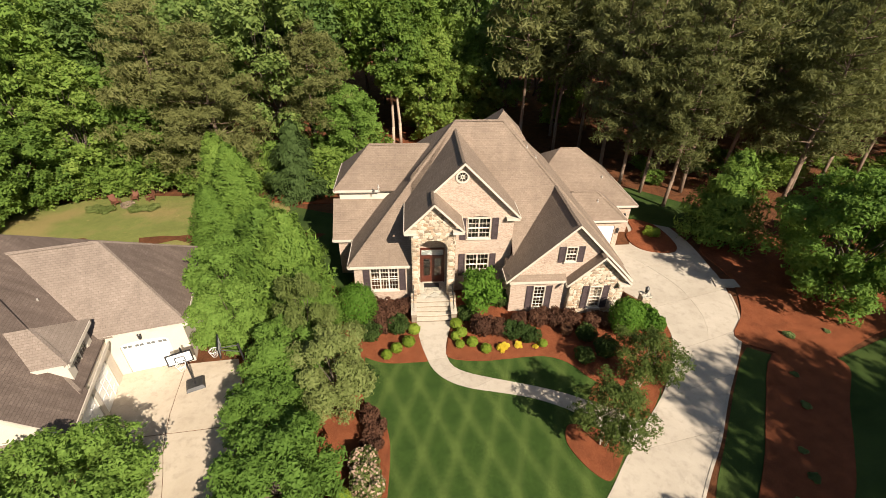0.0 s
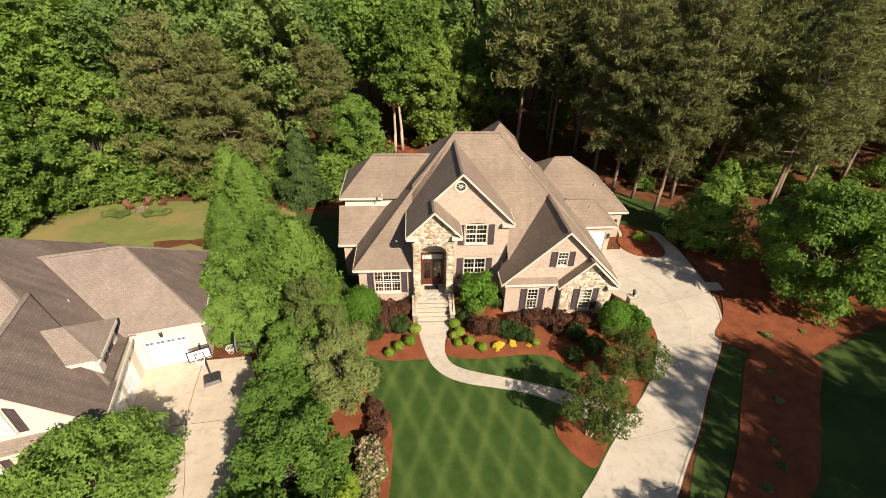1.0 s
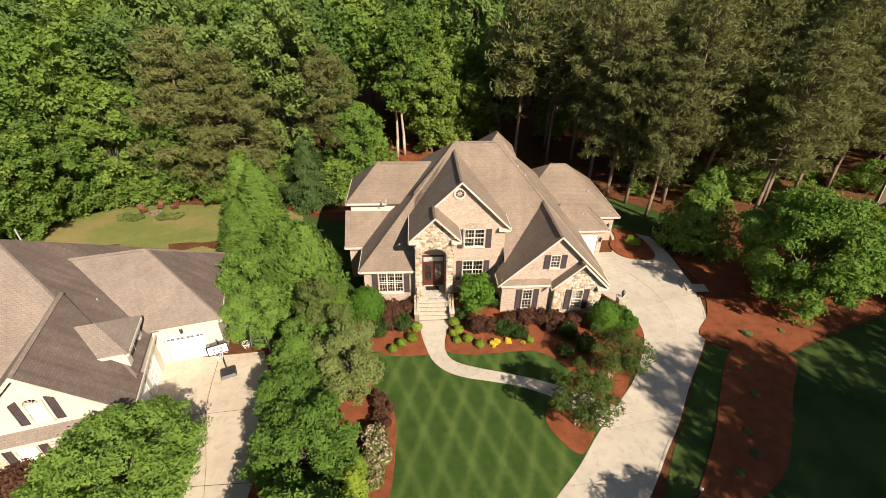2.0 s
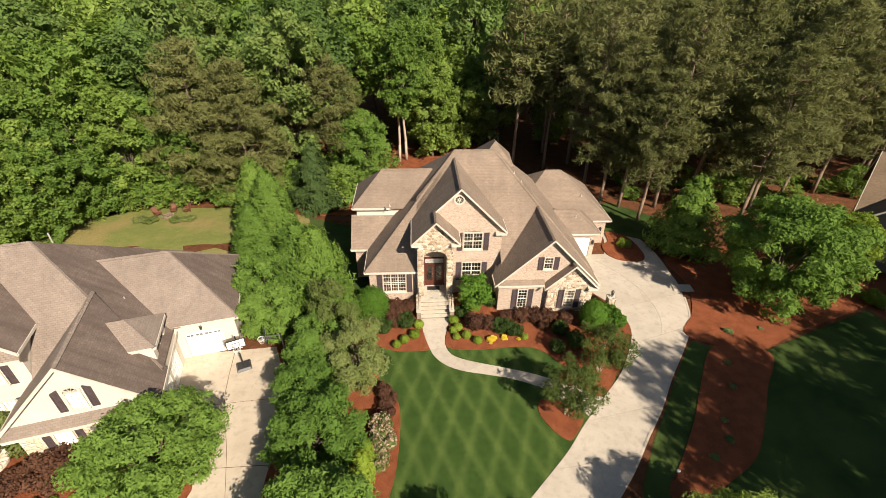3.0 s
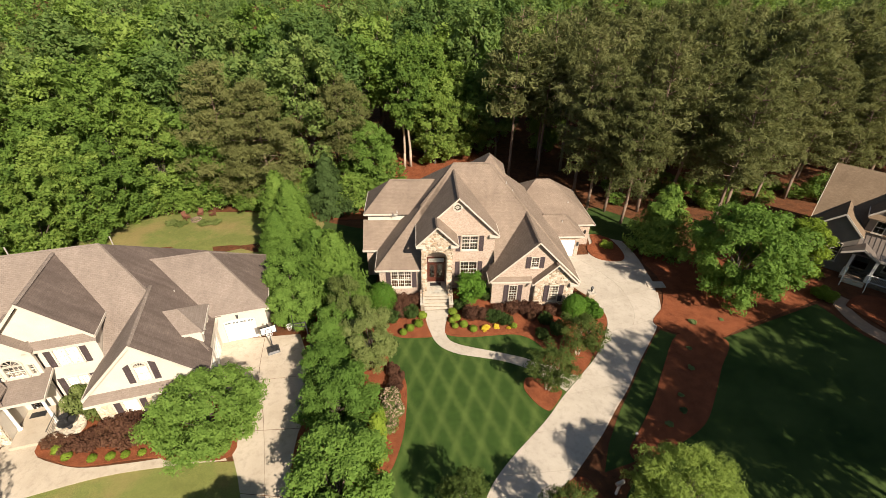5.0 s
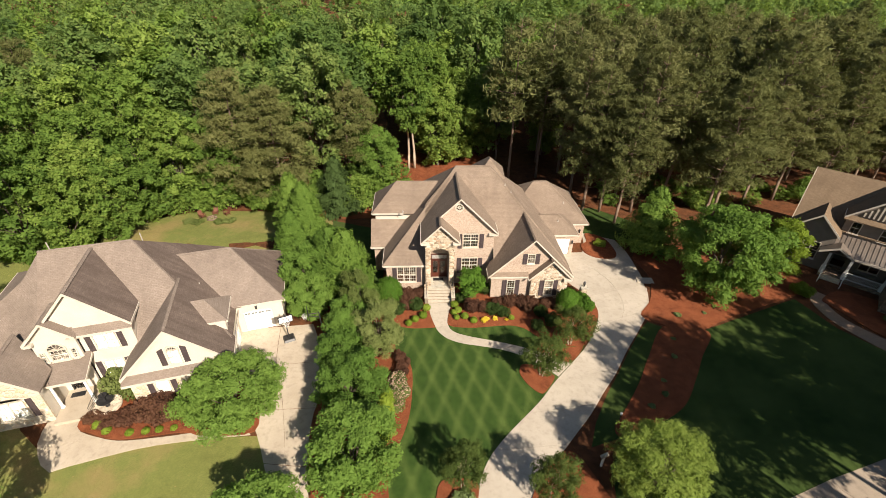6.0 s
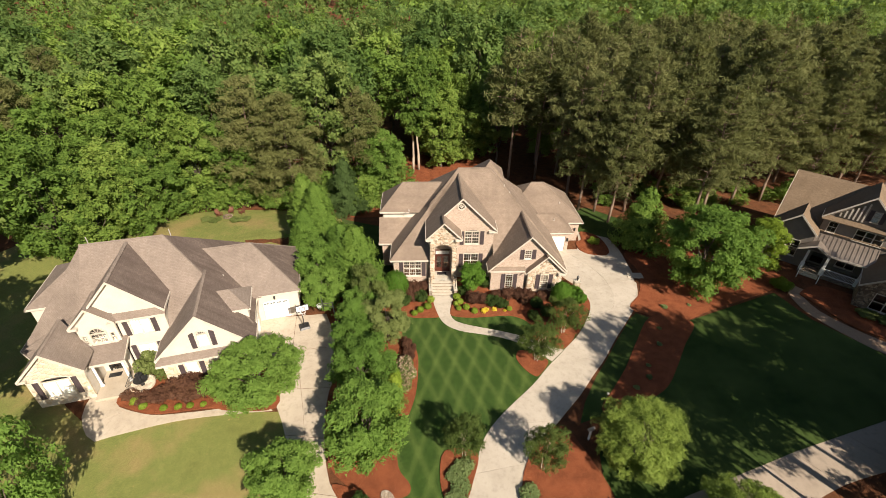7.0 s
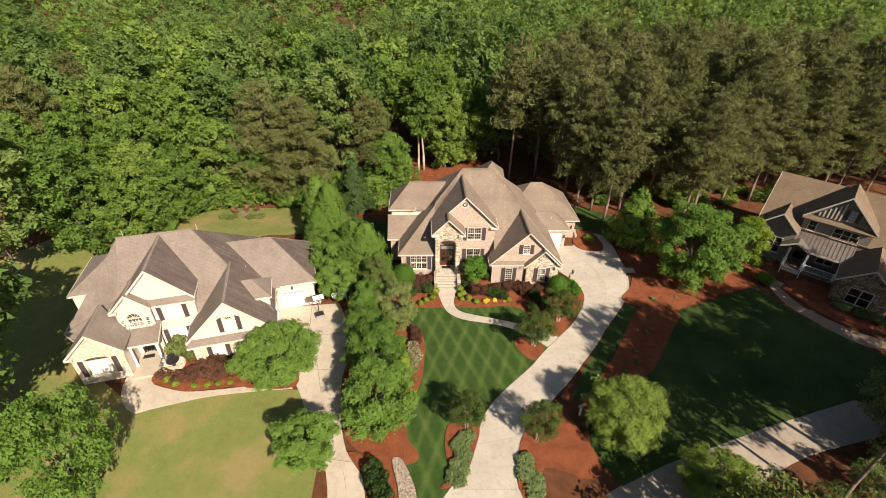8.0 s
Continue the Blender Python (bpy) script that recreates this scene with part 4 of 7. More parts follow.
    wall("wall", rect(32.15, 34.55, G, 2.85), [], facing(17.7, 0, 0, 90), BRICK)
    wall("wall", rect(17.7, 19.7, G, 2.85), [], front(34.55), BRICK)
    wall("wall", rect(34.75, 43.2, G, 2.85), [], facing(19.7, 0, 0, 90), BRICK)
    wall("wall", rect(-5.85, 19.7, G, 2.9), [], front(41.2), BRICK)
    # dark rooms behind the windows
    for x0, x1, y0, y1, z0, z1 in ((-4.1, -0.5, 25.7, 28.5, 0.3, 3.2), (3.2, 6.6, 26.75, 29.5, 0.9, 3.7), (2.6, 6.6, 26.75, 28.3, 4.0, 6.6), (6.9, 14.3, 24.1, 27, -0.3, 2.7), (9.4, 11.5, 24.1, 26.4, 4.1, 5.6)):
        part("room_lining", box(B(), x0, x1, y1 - 0.1, y1, z0, z1), DARK_ROOM, house)
    # windows with shutters
    window(house, front(25.4) @ pose(-2.23, 2.02, 0), 2.0, 2.0, 3, 5, 3)
    window(house, front(26.4) @ pose(4.5, 2.415, 0), 1.72, 1.93, 3, 4, 2)
    window(house, front(26.4) @ pose(4.5, 5.5, 0), 1.64, 1.68, 3, 4, 2)
    window(house, front(23.75) @ pose(8.625, 1.31, 0), 0.85, 1.98, 3, 6, 1)
    window(house, front(23.75) @ pose(10.42, 4.9, 0), 0.8, 1.2, 3, 4, 1)
    window(house, front(23.3) @ pose(12.485, 1.56, 0), 0.93, 1.88, 3, 6, 1)
    for x, y, z, h in ((-3.5, 25.45, 2.02, 2.0), (-0.95, 25.45, 2.02, 2.0), (3.36, 26.45, 5.45, 1.75), (5.64, 26.45, 5.45, 1.75), (3.36, 26.45, 2.4, 1.9), (5.64, 26.45, 2.4, 1.9), (7.94, 23.8, 1.31, 2.0), (9.3, 23.8, 1.31, 2.0), (9.78, 23.8, 4.9, 1.24), (11.06, 23.8, 4.9, 1.24), (11.76, 23.35, 1.56, 1.95), (13.2, 23.35, 1.56, 1.95)):
        shutter(house, front(y) @ pose(x, z, 0), 0.44, h)
    # soldier-course arch over the upper window and lintel over the lower
    for x0, x1, z, rise, k in ((3.55, 5.45, 6.42, 0.2, 13), (3.55, 5.45, 3.4, 0.0, 13), (9.9, 10.95, 5.53, 0.0, 9), (8.1, 9.15, 2.33, 0.0, 8)):
        y = 26.45 if x0 < 6 else 23.8
        for i in range(k):
            u = (i + 0.5) / k
            bm = box(B(), -0.055, 0.055, -0.02, 0.02, 0, 0.3)
            bm.transform(pose(x0 + (x1 - x0) * u, y - 0.005, z + rise * math.sin(math.pi * u), 0, (u - 0.5) * 60 * (rise > 0), 0))
            part("lintel_brick", bm, BRICK, house)
    # round gable window with spokes
    bm = B()
    for i in range(20):
        a, b = 2 * math.pi * i / 20, 2 * math.pi * (i + 1) / 20
        q = [Vector((3.2 + r * math.cos(t), 26.38, 9.4 + r * math.sin(t))) for r, t in ((0.33, a), (0.46, a), (0.46, b), (0.33, b))]
        vs = [bm.verts.new(p) for p in q] + [bm.verts.new(p + Vector((0, 0.1, 0))) for p in q]
        for f in ((0, 1, 2, 3), (4, 7, 6, 5), (0, 4, 5, 1), (1, 5, 6, 2), (2, 6, 7, 3), (3, 7, 4, 0)):
            bm.faces.new([vs[j] for j in f])
    rosette = part("round_window", bm, TRIM, house, "white round gable window with spokes")
    bm = B()
    for i in range(8):
        box(bm, -0.018, 0.018, 26.42, 26.46, 0.1, 0.34, pose(3.2, 0, 9.4, 0, i * 45, 0))
    lathe_ring = [(0.13, 26.41), (0.13, 26.46), (0.06, 26.46), (0.06, 26.41)]
    for i in range(12):
        a, b = 2 * math.pi * i / 12, 2 * math.pi * (i + 1) / 12
        vs = [bm.verts.new((3.2 + r * math.cos(t), y, 9.4 + r * math.sin(t))) for t in (a, b) for r, y in lathe_ring]
        for k in range(4):
            bm.faces.new((vs[k], vs[(k + 1) % 4], vs[4 + (k + 1) % 4], vs[4 + k]))
    part("spokes", bm, TRIM, rosette)
    bm = rod(B(), (3.2, 26.5, 9.4), (3.2, 26.52, 9.4), 0.35, 0.35, 20)
    part("pane", bm, GLASS, rosette)
    # entrance: double door, transom, porch, steps
    door = part("door_frame", box(box(box(box(B(), 0.35, 0.43, 26.36, 26.5, 0.92, 3.9), 2.02, 2.1, 26.36, 26.5, 0.92, 3.9), 0.43, 2.02, 26.36, 26.5, 3.82, 3.9), 0.43, 2.02, 26.36, 26.5, 3.22, 3.3), DOOR_WOOD, house)
    for x0 in (0.44, 1.23):
        leaf = part("door_leaf", box(box(box(box(B(), x0, x0 + 0.14, 26.42, 26.48, 0.94, 3.21), x0 + 0.64, x0 + 0.78, 26.42, 26.48, 0.94, 3.21), x0 + 0.14, x0 + 0.64, 26.42, 26.48, 0.94, 1.5), x0 + 0.14, x0 + 0.64, 26.42, 26.48, 3.03, 3.21), DOOR_WOOD, door, "dark red wooden door leaf with tall glass")
    part("door_glass", box(B(), 0.58, 1.08, 26.44, 26.45, 1.5, 3.03), GLASS, door)
    part("door_glass", box(B(), 1.37, 1.87, 26.44, 26.45, 1.5, 3.03), GLASS, door)
    part("transom", box(B(), 0.43, 2.02, 26.43, 26.44, 3.3, 3.82), GLASS, door)
    # Pale panel stands in for the sky's reflection in the transom glass.
    part("transom_blind", box(B(), 0.43, 2.02, 26.47, 26.48, 3.3, 3.82), BLIND, door, "pale panel in place of sky reflected in the transom")
    part("room_lining", box(B(), 0.2, 2.3, 28.4, 28.5, 0.9, 4.2), DARK_ROOM, house)
    part("porch_floor", box(B(), -0.25, 2.72, 24.5, 26.45, 0.2, 0.9), FLAG, house, "irregular flagstone porch floor")
    for i in range(5):
        top = 0.18 * (i + 1) - (0.004 if i == 4 else 0)
        step = part("step", box(B(), 0.0, 2.4, 23.03 + 0.3 * i, 24.52, 0.18 * i - 0.1 * (i == 0), top - 0.05), RISER, house)
        bm = box(B(), 0.004, 2.396, 22.98 + 0.3 * i, 23.4 + 0.3 * i if i < 4 else 24.5, top - 0.05, top)
        bmesh.ops.bevel(bm, geom=list(bm.edges), offset=0.012, segments=1)
        part("tread", bm, TREAD, step, "pale flagstone tread")
    for x0, x1 in ((-0.36, -0.004), (2.404, 2.76)):
        cheek = part("cheek_wall", box(B(), x0, x1, 22.95, 24.78, -0.1, 0.75), RISER, house)
        part("coping", box(B(), x0 - 0.03, x1 + 0.03, 22.9, 24.76, 0.75, 0.83), TREAD, cheek)
        part("coping", box(B(), x0 - 0.03, x1 + 0.03, 24.1, 24.78, 0.835, 1.2), STONE, cheek)
    part("door_mat", box(B(), 0.6, 1.7, 25.75, 26.25, 0.9, 0.93), BLACK, house, "dark patterned door mat")
    for x in (-0.18, 2.58):
        bm = B()
        for k in range(7):
            y = 23.1 + k * 0.26
            z = 0.8 + max(0, (y - 23.0) * 0.35)
            rod(bm, (x, y, 0.8), (x, y, z + 0.5), 0.012, 0.012, 6)
        rod(bm, (x, 23.05, 1.3), (x, 24.75, 1.92), 0.022, 0.022, 6)
        part("handrail", bm, BLACK, house, "black wrought-iron handrail")
    # garage door and wall lamps
    gd = part("garage_door", box(B(), 14.87, 17.23, 32.02, 32.07, -0.3, 2.18), WHITE, house, "white sectional garage door")
    for r in range(4):
        for c in range(4):
            part("door_panel", box(B(), 14.97 + c * 0.58, 15.43 + c * 0.58, 32.0, 32.03, -0.2 + r * 0.6, 0.28 + r * 0.6), WHITE, gd)
    for x, y in ((17.5, 31.85), (19.2, 34.45)):
        bm = lathe(B(), [(0.04, 1.5), (0.1, 1.55), (0.12, 1.9), (0.03, 2.02)], 8, (x, y, 0))
        box(bm, x - 0.03, x + 0.03, y, y + 0.12, 1.7, 1.8)
        part("wall_lantern", bm, BLACK, house)


house_walls()


def inside(p, poly):
    hit = False
    for (x0, z0), (x1, z1) in zip(poly, poly[1:] + poly[:1]):
        if (z0 > p[1]) != (z1 > p[1]) and p[0] < (x1 - x0) * (p[1] - z0) / (z1 - z0) + x0:
            hit = not hit
    return hit


def stone_shapes(count, seed):
    """Rough stone faces one metre square, with broken corners, to be scaled."""
    rng = random.Random(seed)
    out = []
    for k in range(count):
        bm = B()
        ring = []
        for i in range(8):
            a = 2 * math.pi * (i + 0.5) / 8
            q = 0.5 / max(abs(math.cos(a)), abs(math.sin(a)))
            ring.append((q * math.cos(a) * rng.uniform(0.84, 1.0), q * math.sin(a) * rng.uniform(0.84, 1.0)))
        low = [bm.verts.new((x, 0.03, z)) for x, z in ring]
        high = [bm.verts.new((x * 0.86, -1.0 + 0.3 * rng.random(), z * 0.84)) for x, z in ring]
        for i in range(8):
            bm.faces.new((low[i], low[(i + 1) % 8], high[(i + 1) % 8], high[i]))
        bm.faces.new(high)
        bmesh.ops.recalc_face_normals(bm, faces=bm.faces)
        bm.normal_update()
        auto_uv(bm)
        me = bpy.data.meshes.new("stone")
        bm.to_mesh(me)
        bm.free()
        me.materials.append(FIELDSTONE)
        out.append(me)
    return out


def lay_stones(wall_ob, outline, holes, y, seed, shapes):
    """Fieldstones in loose courses over a wall that faces the street."""
    rng = random.Random(seed)
    x_lo, x_hi = min(p[0] for p in outline), max(p[0] for p in outline)
    z, z_hi = max(-0.2, min(p[1] for p in outline)), max(p[1] for p in outline)
    while z < z_hi:
        h = rng.uniform(0.17, 0.33)
        x = x_lo + rng.uniform(-0.1, 0.05)
        while x < x_hi:
            w = rng.uniform(0.22, 0.5)
            for tries in range(3):
                cx, cz = x + w / 2, z + h / 2 + rng.uniform(-0.02, 0.02)
                spots = [(cx + a * w * 0.45, cz + b * h * 0.45) for a in (-1, 0, 1) for b in (-1, 1)]
                if all(inside(p, outline) and not any(inside(p, o) for o in holes) for p in spots):
                    ob = link_mesh("stone", rng.choice(shapes), None, wall_ob)
                    ob.matrix_basis = pose(cx, y, cz, 0, rng.uniform(-5, 5), 0) @ Matrix.Diagonal((w * 0.97, rng.uniform(0.025, 0.05), h * 0.97, 1))
                    break
                w *= 0.6
            x += w
        z += h


ENTRANCE = [(-0.25, -0.2), (0.3, -0.2), (0.3, 4.95)] + [(1.24 - 0.94 * math.cos(math.pi * i / 10), 4.95 + 0.62 * math.sin(math.pi * i / 10)) for i in range(1, 10)] + [(2.18, 4.95), (2.18, -0.2), (2.72, -0.2), (2.72, 6.7), (1.27, 8.1), (-0.25, 6.6)]
BAY = [(10.6, -0.2), (14.45, -0.2), (14.45, 2.85), (12.5, 4.75), (10.6, 2.9)]
shapes = stone_shapes(10, 5)
for ob in house.children:
    if ob.name.startswith("entrance_wall"):
        lay_stones(ob, ENTRANCE, [], 24.8, 6, shapes)
    if ob.name.startswith("stone_wall"):
        lay_stones(ob, BAY, [rect(11.5, 13.45, 0.5, 2.6)], 23.35, 7, shapes)
house.matrix_basis = Matrix.Translation((0, 23, 0)) @ Matrix.Scale(0.972, 4) @ Matrix.Translation((0, -23, 0)) @ house.matrix_basis


# ---- the cream house ----
LM = pose(-13.45, 20.3, 0, 0, 0, 14.5) @ pose(0.33, -0.3, 0) @ Matrix.Scale(0.965, 4)
cream = thing("house", LM, "large cream stucco house with grey-brown shingle roofs and black shutters", "house")


def gable_planes(u0, u1, v0, v1, z, peak):
    """Two planes of a gable roof whose ridge runs along v; v1 is the back, where the ridge ends."""
    um = (u0 + u1) / 2
    return [[(u0, v0, z), (um, v0, peak), (um, v1[1], peak), (u0, v1[0], z)], [(um, v0, peak), (u1, v0, z), (u1, v1[0], z), (um, v1[1], peak)]]


def rake(house_ob, u0, u1, v, z, peak, material=TRIM):
    return part("rake_board", fascia(B(), [(u0, v, z), ((u0 + u1) / 2, v, peak), (u1, v, z)], 0.24, 0.06), material, house_ob)


def left_house():
    H = cream
    S = 0.12
    main, r = hip_planes(-24.0, -4.3, -3.9, 10.7, 3.2, 0.905)
    a, b = (-18.2, 3.4, 9.8), (-11.5, 3.4, 9.8)
    main = [[(-11.35, -1.2, 5.64), (-11.35, -3.9, 3.2), (-4.3, -3.9, 3.2), b, a, (-18.2, -1.2, 5.64)], [(-4.3, -3.9, 3.2), (-4.3, 10.7, 3.2), b], [(-4.3, 10.7, 3.2), (-23.4, 10.7, 3.2), a, b], [(-23.4, 10.7, 3.2), (-23.4, -1.75, 2.9), (-18.2, -1.2, 5.64), a]]
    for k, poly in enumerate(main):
        part("roof_slope", slab(B(), [poly], S), SHINGLE_STREAKED if k == 1 else SHINGLE_L, H, "dark streaked roof slope" if k == 1 else "")
    low, r1 = hip_planes(-23.2, -13.0, 0.9, 8.2, 5.3, 0.62)
    part("side_roof", slab(B(), low, S), SHINGLE_L, H)
    gar, r2 = hip_planes(-14.0, 0.0, -0.05, 8.5, 3.39, 0.9)
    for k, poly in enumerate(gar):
        part("garage_roof_slope", slab(B(), [poly], S), SHINGLE_STREAKED if k == 1 else SHINGLE_L, H)
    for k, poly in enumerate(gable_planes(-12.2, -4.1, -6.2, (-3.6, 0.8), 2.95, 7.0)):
        part("front_gable_slope", slab(B(), [poly], S), (SHINGLE_L, SHINGLE_STREAKED)[k], H)
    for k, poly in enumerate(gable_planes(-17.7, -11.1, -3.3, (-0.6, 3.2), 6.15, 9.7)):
        part("upper_gable_slope", slab(B(), [poly], S), (SHINGLE_L, SHINGLE_STREAKED)[k], H)
    part("small_gable_roof", slab(B(), gable_planes(-18.25, -14.85, -3.7, (-2.9, -1.0), 5.85, 7.6), S), SHINGLE_L, H)
    part("bay_gable_roof", slab(B(), gable_planes(-21.75, -17.1, -6.3, (-4.0, -1.9), 3.5, 5.85), S), SHINGLE_L, H)
    part("skirt_roof", slab(B(), [[(-23.4, -1.75, 2.9), (-21.0, -4.2, 2.9), (-18.2, -3.4, 4.2), (-18.2, -1.2, 5.64)], [(-21.0, -4.2, 2.9), (-21.0, -5.6, 3.4), (-17.0, -5.3, 3.0), (-18.2, -3.4, 4.2)]], S), SHINGLE_L, H)
    part("porch_roof", slab(B(), [[(-18.0, -5.3, 2.95), (-14.7, -5.3, 2.95), (-14.7, -2.9, 3.7), (-18.0, -2.9, 3.7)]], S), SHINGLE_L, H)
    part("pent_roof", slab(B(), [[(-12.2, -6.45, 2.5), (-4.2, -6.45, 2.5), (-4.2, -5.88, 3.0), (-12.2, -5.88, 3.0)]], 0.1), SHINGLE_L, H)
    part("pent_roof", slab(B(), [[(-15.2, -3.45, 5.75), (-11.1, -3.45, 5.75), (-11.1, -2.88, 6.2), (-15.2, -2.88, 6.2)]], 0.1), SHINGLE_L, H)
    dorm, r3 = hip_planes(-10.4, -4.4, -3.4, 0.1, 4.75, 0.72)
    part("dormer_roof", slab(B(), dorm, S), SHINGLE_L, H)
    for p, q in ((a, b), (b, (-4.4, -3.8, 3.25)), (r1[0], r1[1]), ((-23.2, 0.9, 5.3), r1[0]), (r2[0], r2[1]), ((0, -0.05, 3.39), r2[1]), ((0, 8.5, 3.39), r2[1]), ((-8.15, -6.2, 7.0), (-8.15, 0.7, 7.0)), ((-14.4, -3.3, 9.7), (-14.4, 3.1, 9.7)), ((-16.55, -3.7, 7.6), (-16.55, -1.1, 7.6)), ((-19.43, -6.3, 5.85), (-19.43, -2.0, 5.85)), ((-4.4, -3.4, 4.75), r3[1])):
        bm = B()
        ridge_cap(bm, p, q)
        part("ridge_cap", bm, SHINGLE_L, H)
    for pts in ([(-4.2, 0.0, 3.39), (0, -0.05, 3.39), (0, 8.5, 3.39)], [(-4.1, -6.2, 2.95), (-4.1, -0.1, 3.1)], [(-12.2, -3.7, 2.95), (-12.2, -6.2, 2.95)], [(-11.1, -3.3, 6.15), (-11.1, -0.7, 6.15)], [(-18.25, -2.9, 5.85), (-18.25, -3.7, 5.85)], [(-23.2, 8.2, 5.3), (-23.2, 0.9, 5.3), (-18.6, 0.9, 5.3)], [(-23.4, 4, 2.9), (-23.4, -1.75, 2.9), (-21.2, -4.1, 2.9)], [(-18.0, -5.3, 2.95), (-14.7, -5.3, 2.95), (-14.7, -3.0, 3.6)], [(-12.2, -6.45, 2.5), (-4.2, -6.45, 2.5)], [(-15.2, -3.45, 5.75), (-11.1, -3.45, 5.75)], [(-7.4, -3.4, 4.75), (-4.4, -3.4, 4.75), (-4.4, -0.1, 4.75)]):
        part("fascia", fascia(B(), pts, 0.18), TRIM, H)
    for u0, u1, v, z, p in ((-12.2, -4.1, -6.2, 2.95, 7.0), (-17.7, -11.1, -3.3, 6.15, 9.7), (-18.25, -14.85, -3.7, 5.85, 7.6), (-21.75, -17.1, -6.3, 3.5, 5.85)):
        rake(H, u0, u1, v, z, p)
    for u0, u1, v, z in ((-18.25, -17.7, -3.68, 5.7), (-15.5, -14.85, -3.68, 5.7), (-21.75, -21.2, -6.28, 3.35), (-17.7, -17.1, -6.28, 3.35)):
        part("eave_return", box(B(), u0, u1, v, v + 0.4, z - 0.16, z + 0.06), TRIM, H)
    # walls
    G = -0.6
    front = lambda v: facing(0, v, 0, 0)
    mirror = Matrix.Scale(-1, 4, (1, 0, 0))

    def wall(outline, holes, m, mat=STUCCO, label=""):
        return part("wall", panel(outline, holes, m), mat, H, label)
    wall([(-11.9, 2.9), (-4.4, 2.9), (-8.15, 6.65)], [arch(-8.6, -7.7, 3.4, 5.15, 0.42)], front(-5.9), STUCCO, "cream stucco gable")
    wall(rect(-11.9, -4.4, G, 2.88), [rect(-10.25, -9.2, 0.1, 1.98), rect(-7.0, -5.9, 0.1, 1.98)], front(-5.9), STONE_L, "pale stone lower wall")
    wall(rect(-5.7, 0.2, G, 2.9), [rect(-5.0, -3.0, -0.02, 2.2), rect(-2.6, -0.6, -0.02, 2.2)], facing(-4.4, 0, 0, 90), STUCCO)
    wall(rect(-5.7, -3.0, G, 2.9), [], facing(-11.9, 0, 0, -90) @ mirror, STUCCO)
    wall(rect(-4.6, -0.35, G, 3.3), [arch(-3.9, -1.35, -0.02, 2.42, 0.25)], front(0.3), STUCCO, "cream stucco garage wall")
    wall(rect(0.5, 8.1, G, 3.3), [], facing(-0.35, 0, 0, 90), STUCCO)
    wall([(-15.1, 6.3), (-11.4, 6.3), (-14.4, 9.35), (-17.3, 6.5), (-17.3, 6.3)], [], front(-2.9))
    wall(rect(-15.1, -11.4, G, 6.3), [rect(-14.25, -12.65, 3.65, 5.25), rect(-14.4, -12.9, 0.6, 2.4)], front(-2.9))
    wall(rect(-2.7, 2.5, G, 6.2), [], facing(-11.4, 0, 0, 90))
    wall([(-17.95, G), (-15.1, G), (-15.1, 5.85), (-16.55, 7.3), (-17.95, 5.9)], [arch(-17.2, -15.95, 3.6, 5.3, 0.62), rect(-17.8, -17.4, 3.62, 4.65), rect(-15.75, -15.35, 3.62, 4.65), rect(-17.0, -15.95, 0.3, 2.45)], front(-3.3), STUCCO, "cream stucco wall with an arched window")
    wall(rect(-3.1, 0.9, G, 5.8), [], facing(-17.95, 0, 0, -90) @ mirror)
    wall([(-21.45, G), (-17.4, G), (-17.4, 3.5), (-19.43, 5.5), (-21.45, 3.5)], [arch(-20.5, -18.55, 1.0, 3.05, 0.3)], front(-6.0), STONE_L, "pale stone bay front")
    wall(rect(-5.8, -3.0, G, 3.4), [], facing(-17.4, 0, 0, 90), STUCCO)
    wall(rect(-5.8, 0.0, G, 2.85), [], facing(-21.45, 0, 0, -90) @ mirror, STUCCO)
    wall(rect(-23.0, -18.0, G, 5.25), [], front(1.25), STUCCO)
    wall(rect(1.45, 8, G, 5.25), [], facing(-23.0, 0, 0, -90) @ mirror, STUCCO)
    wall(rect(-23.0, -0.5, G, 3.2), [], front(8.0), STUCCO)
    # dormer
    wall(rect(-7.6, -4.65, 3.0, 4.72), [], front(-3.15))
    wall(rect(-2.95, -0.3, 3.0, 4.72), [rect(-2.6, -0.8, 3.35, 4.6)], facing(-4.65, 0, 0, 90))
    window(H, facing(-4.7, 0, 0, 90) @ pose(-1.7, 3.975, 0), 1.8, 1.25, 2, 2, 2)
    # windows
    window(H, front(-5.95) @ pose(-9.725, 1.04, 0), 1.05, 1.88, 3, 4, 1, blind=True)
    window(H, front(-5.95) @ pose(-6.45, 1.04, 0), 1.1, 1.88, 3, 4, 1, blind=True)
    window(H, front(-5.95) @ pose(-8.15, 4.1, 0), 0.9, 1.4, 3, 4, 1, blind=True)
    window(H, front(-2.95) @ pose(-13.45, 4.45, 0), 1.6, 1.6, 3, 4, 2, blind=True)
    window(H, front(-2.95) @ pose(-13.65, 1.5, 0), 1.5, 1.8, 3, 4, 2, blind=True)
    window(H, front(-3.35) @ pose(-16.575, 4.15, 0), 1.25, 1.1, 4, 3, 1)
    window(H, front(-3.35) @ pose(-17.6, 4.135, 0), 0.4, 1.03, 1, 4, 1)
    window(H, front(-3.35) @ pose(-15.55, 4.135, 0), 0.4, 1.03, 1, 4, 1)
    window(H, front(-6.05) @ pose(-19.525, 1.87, 0), 1.95, 1.75, 3, 4, 2, blind=True)
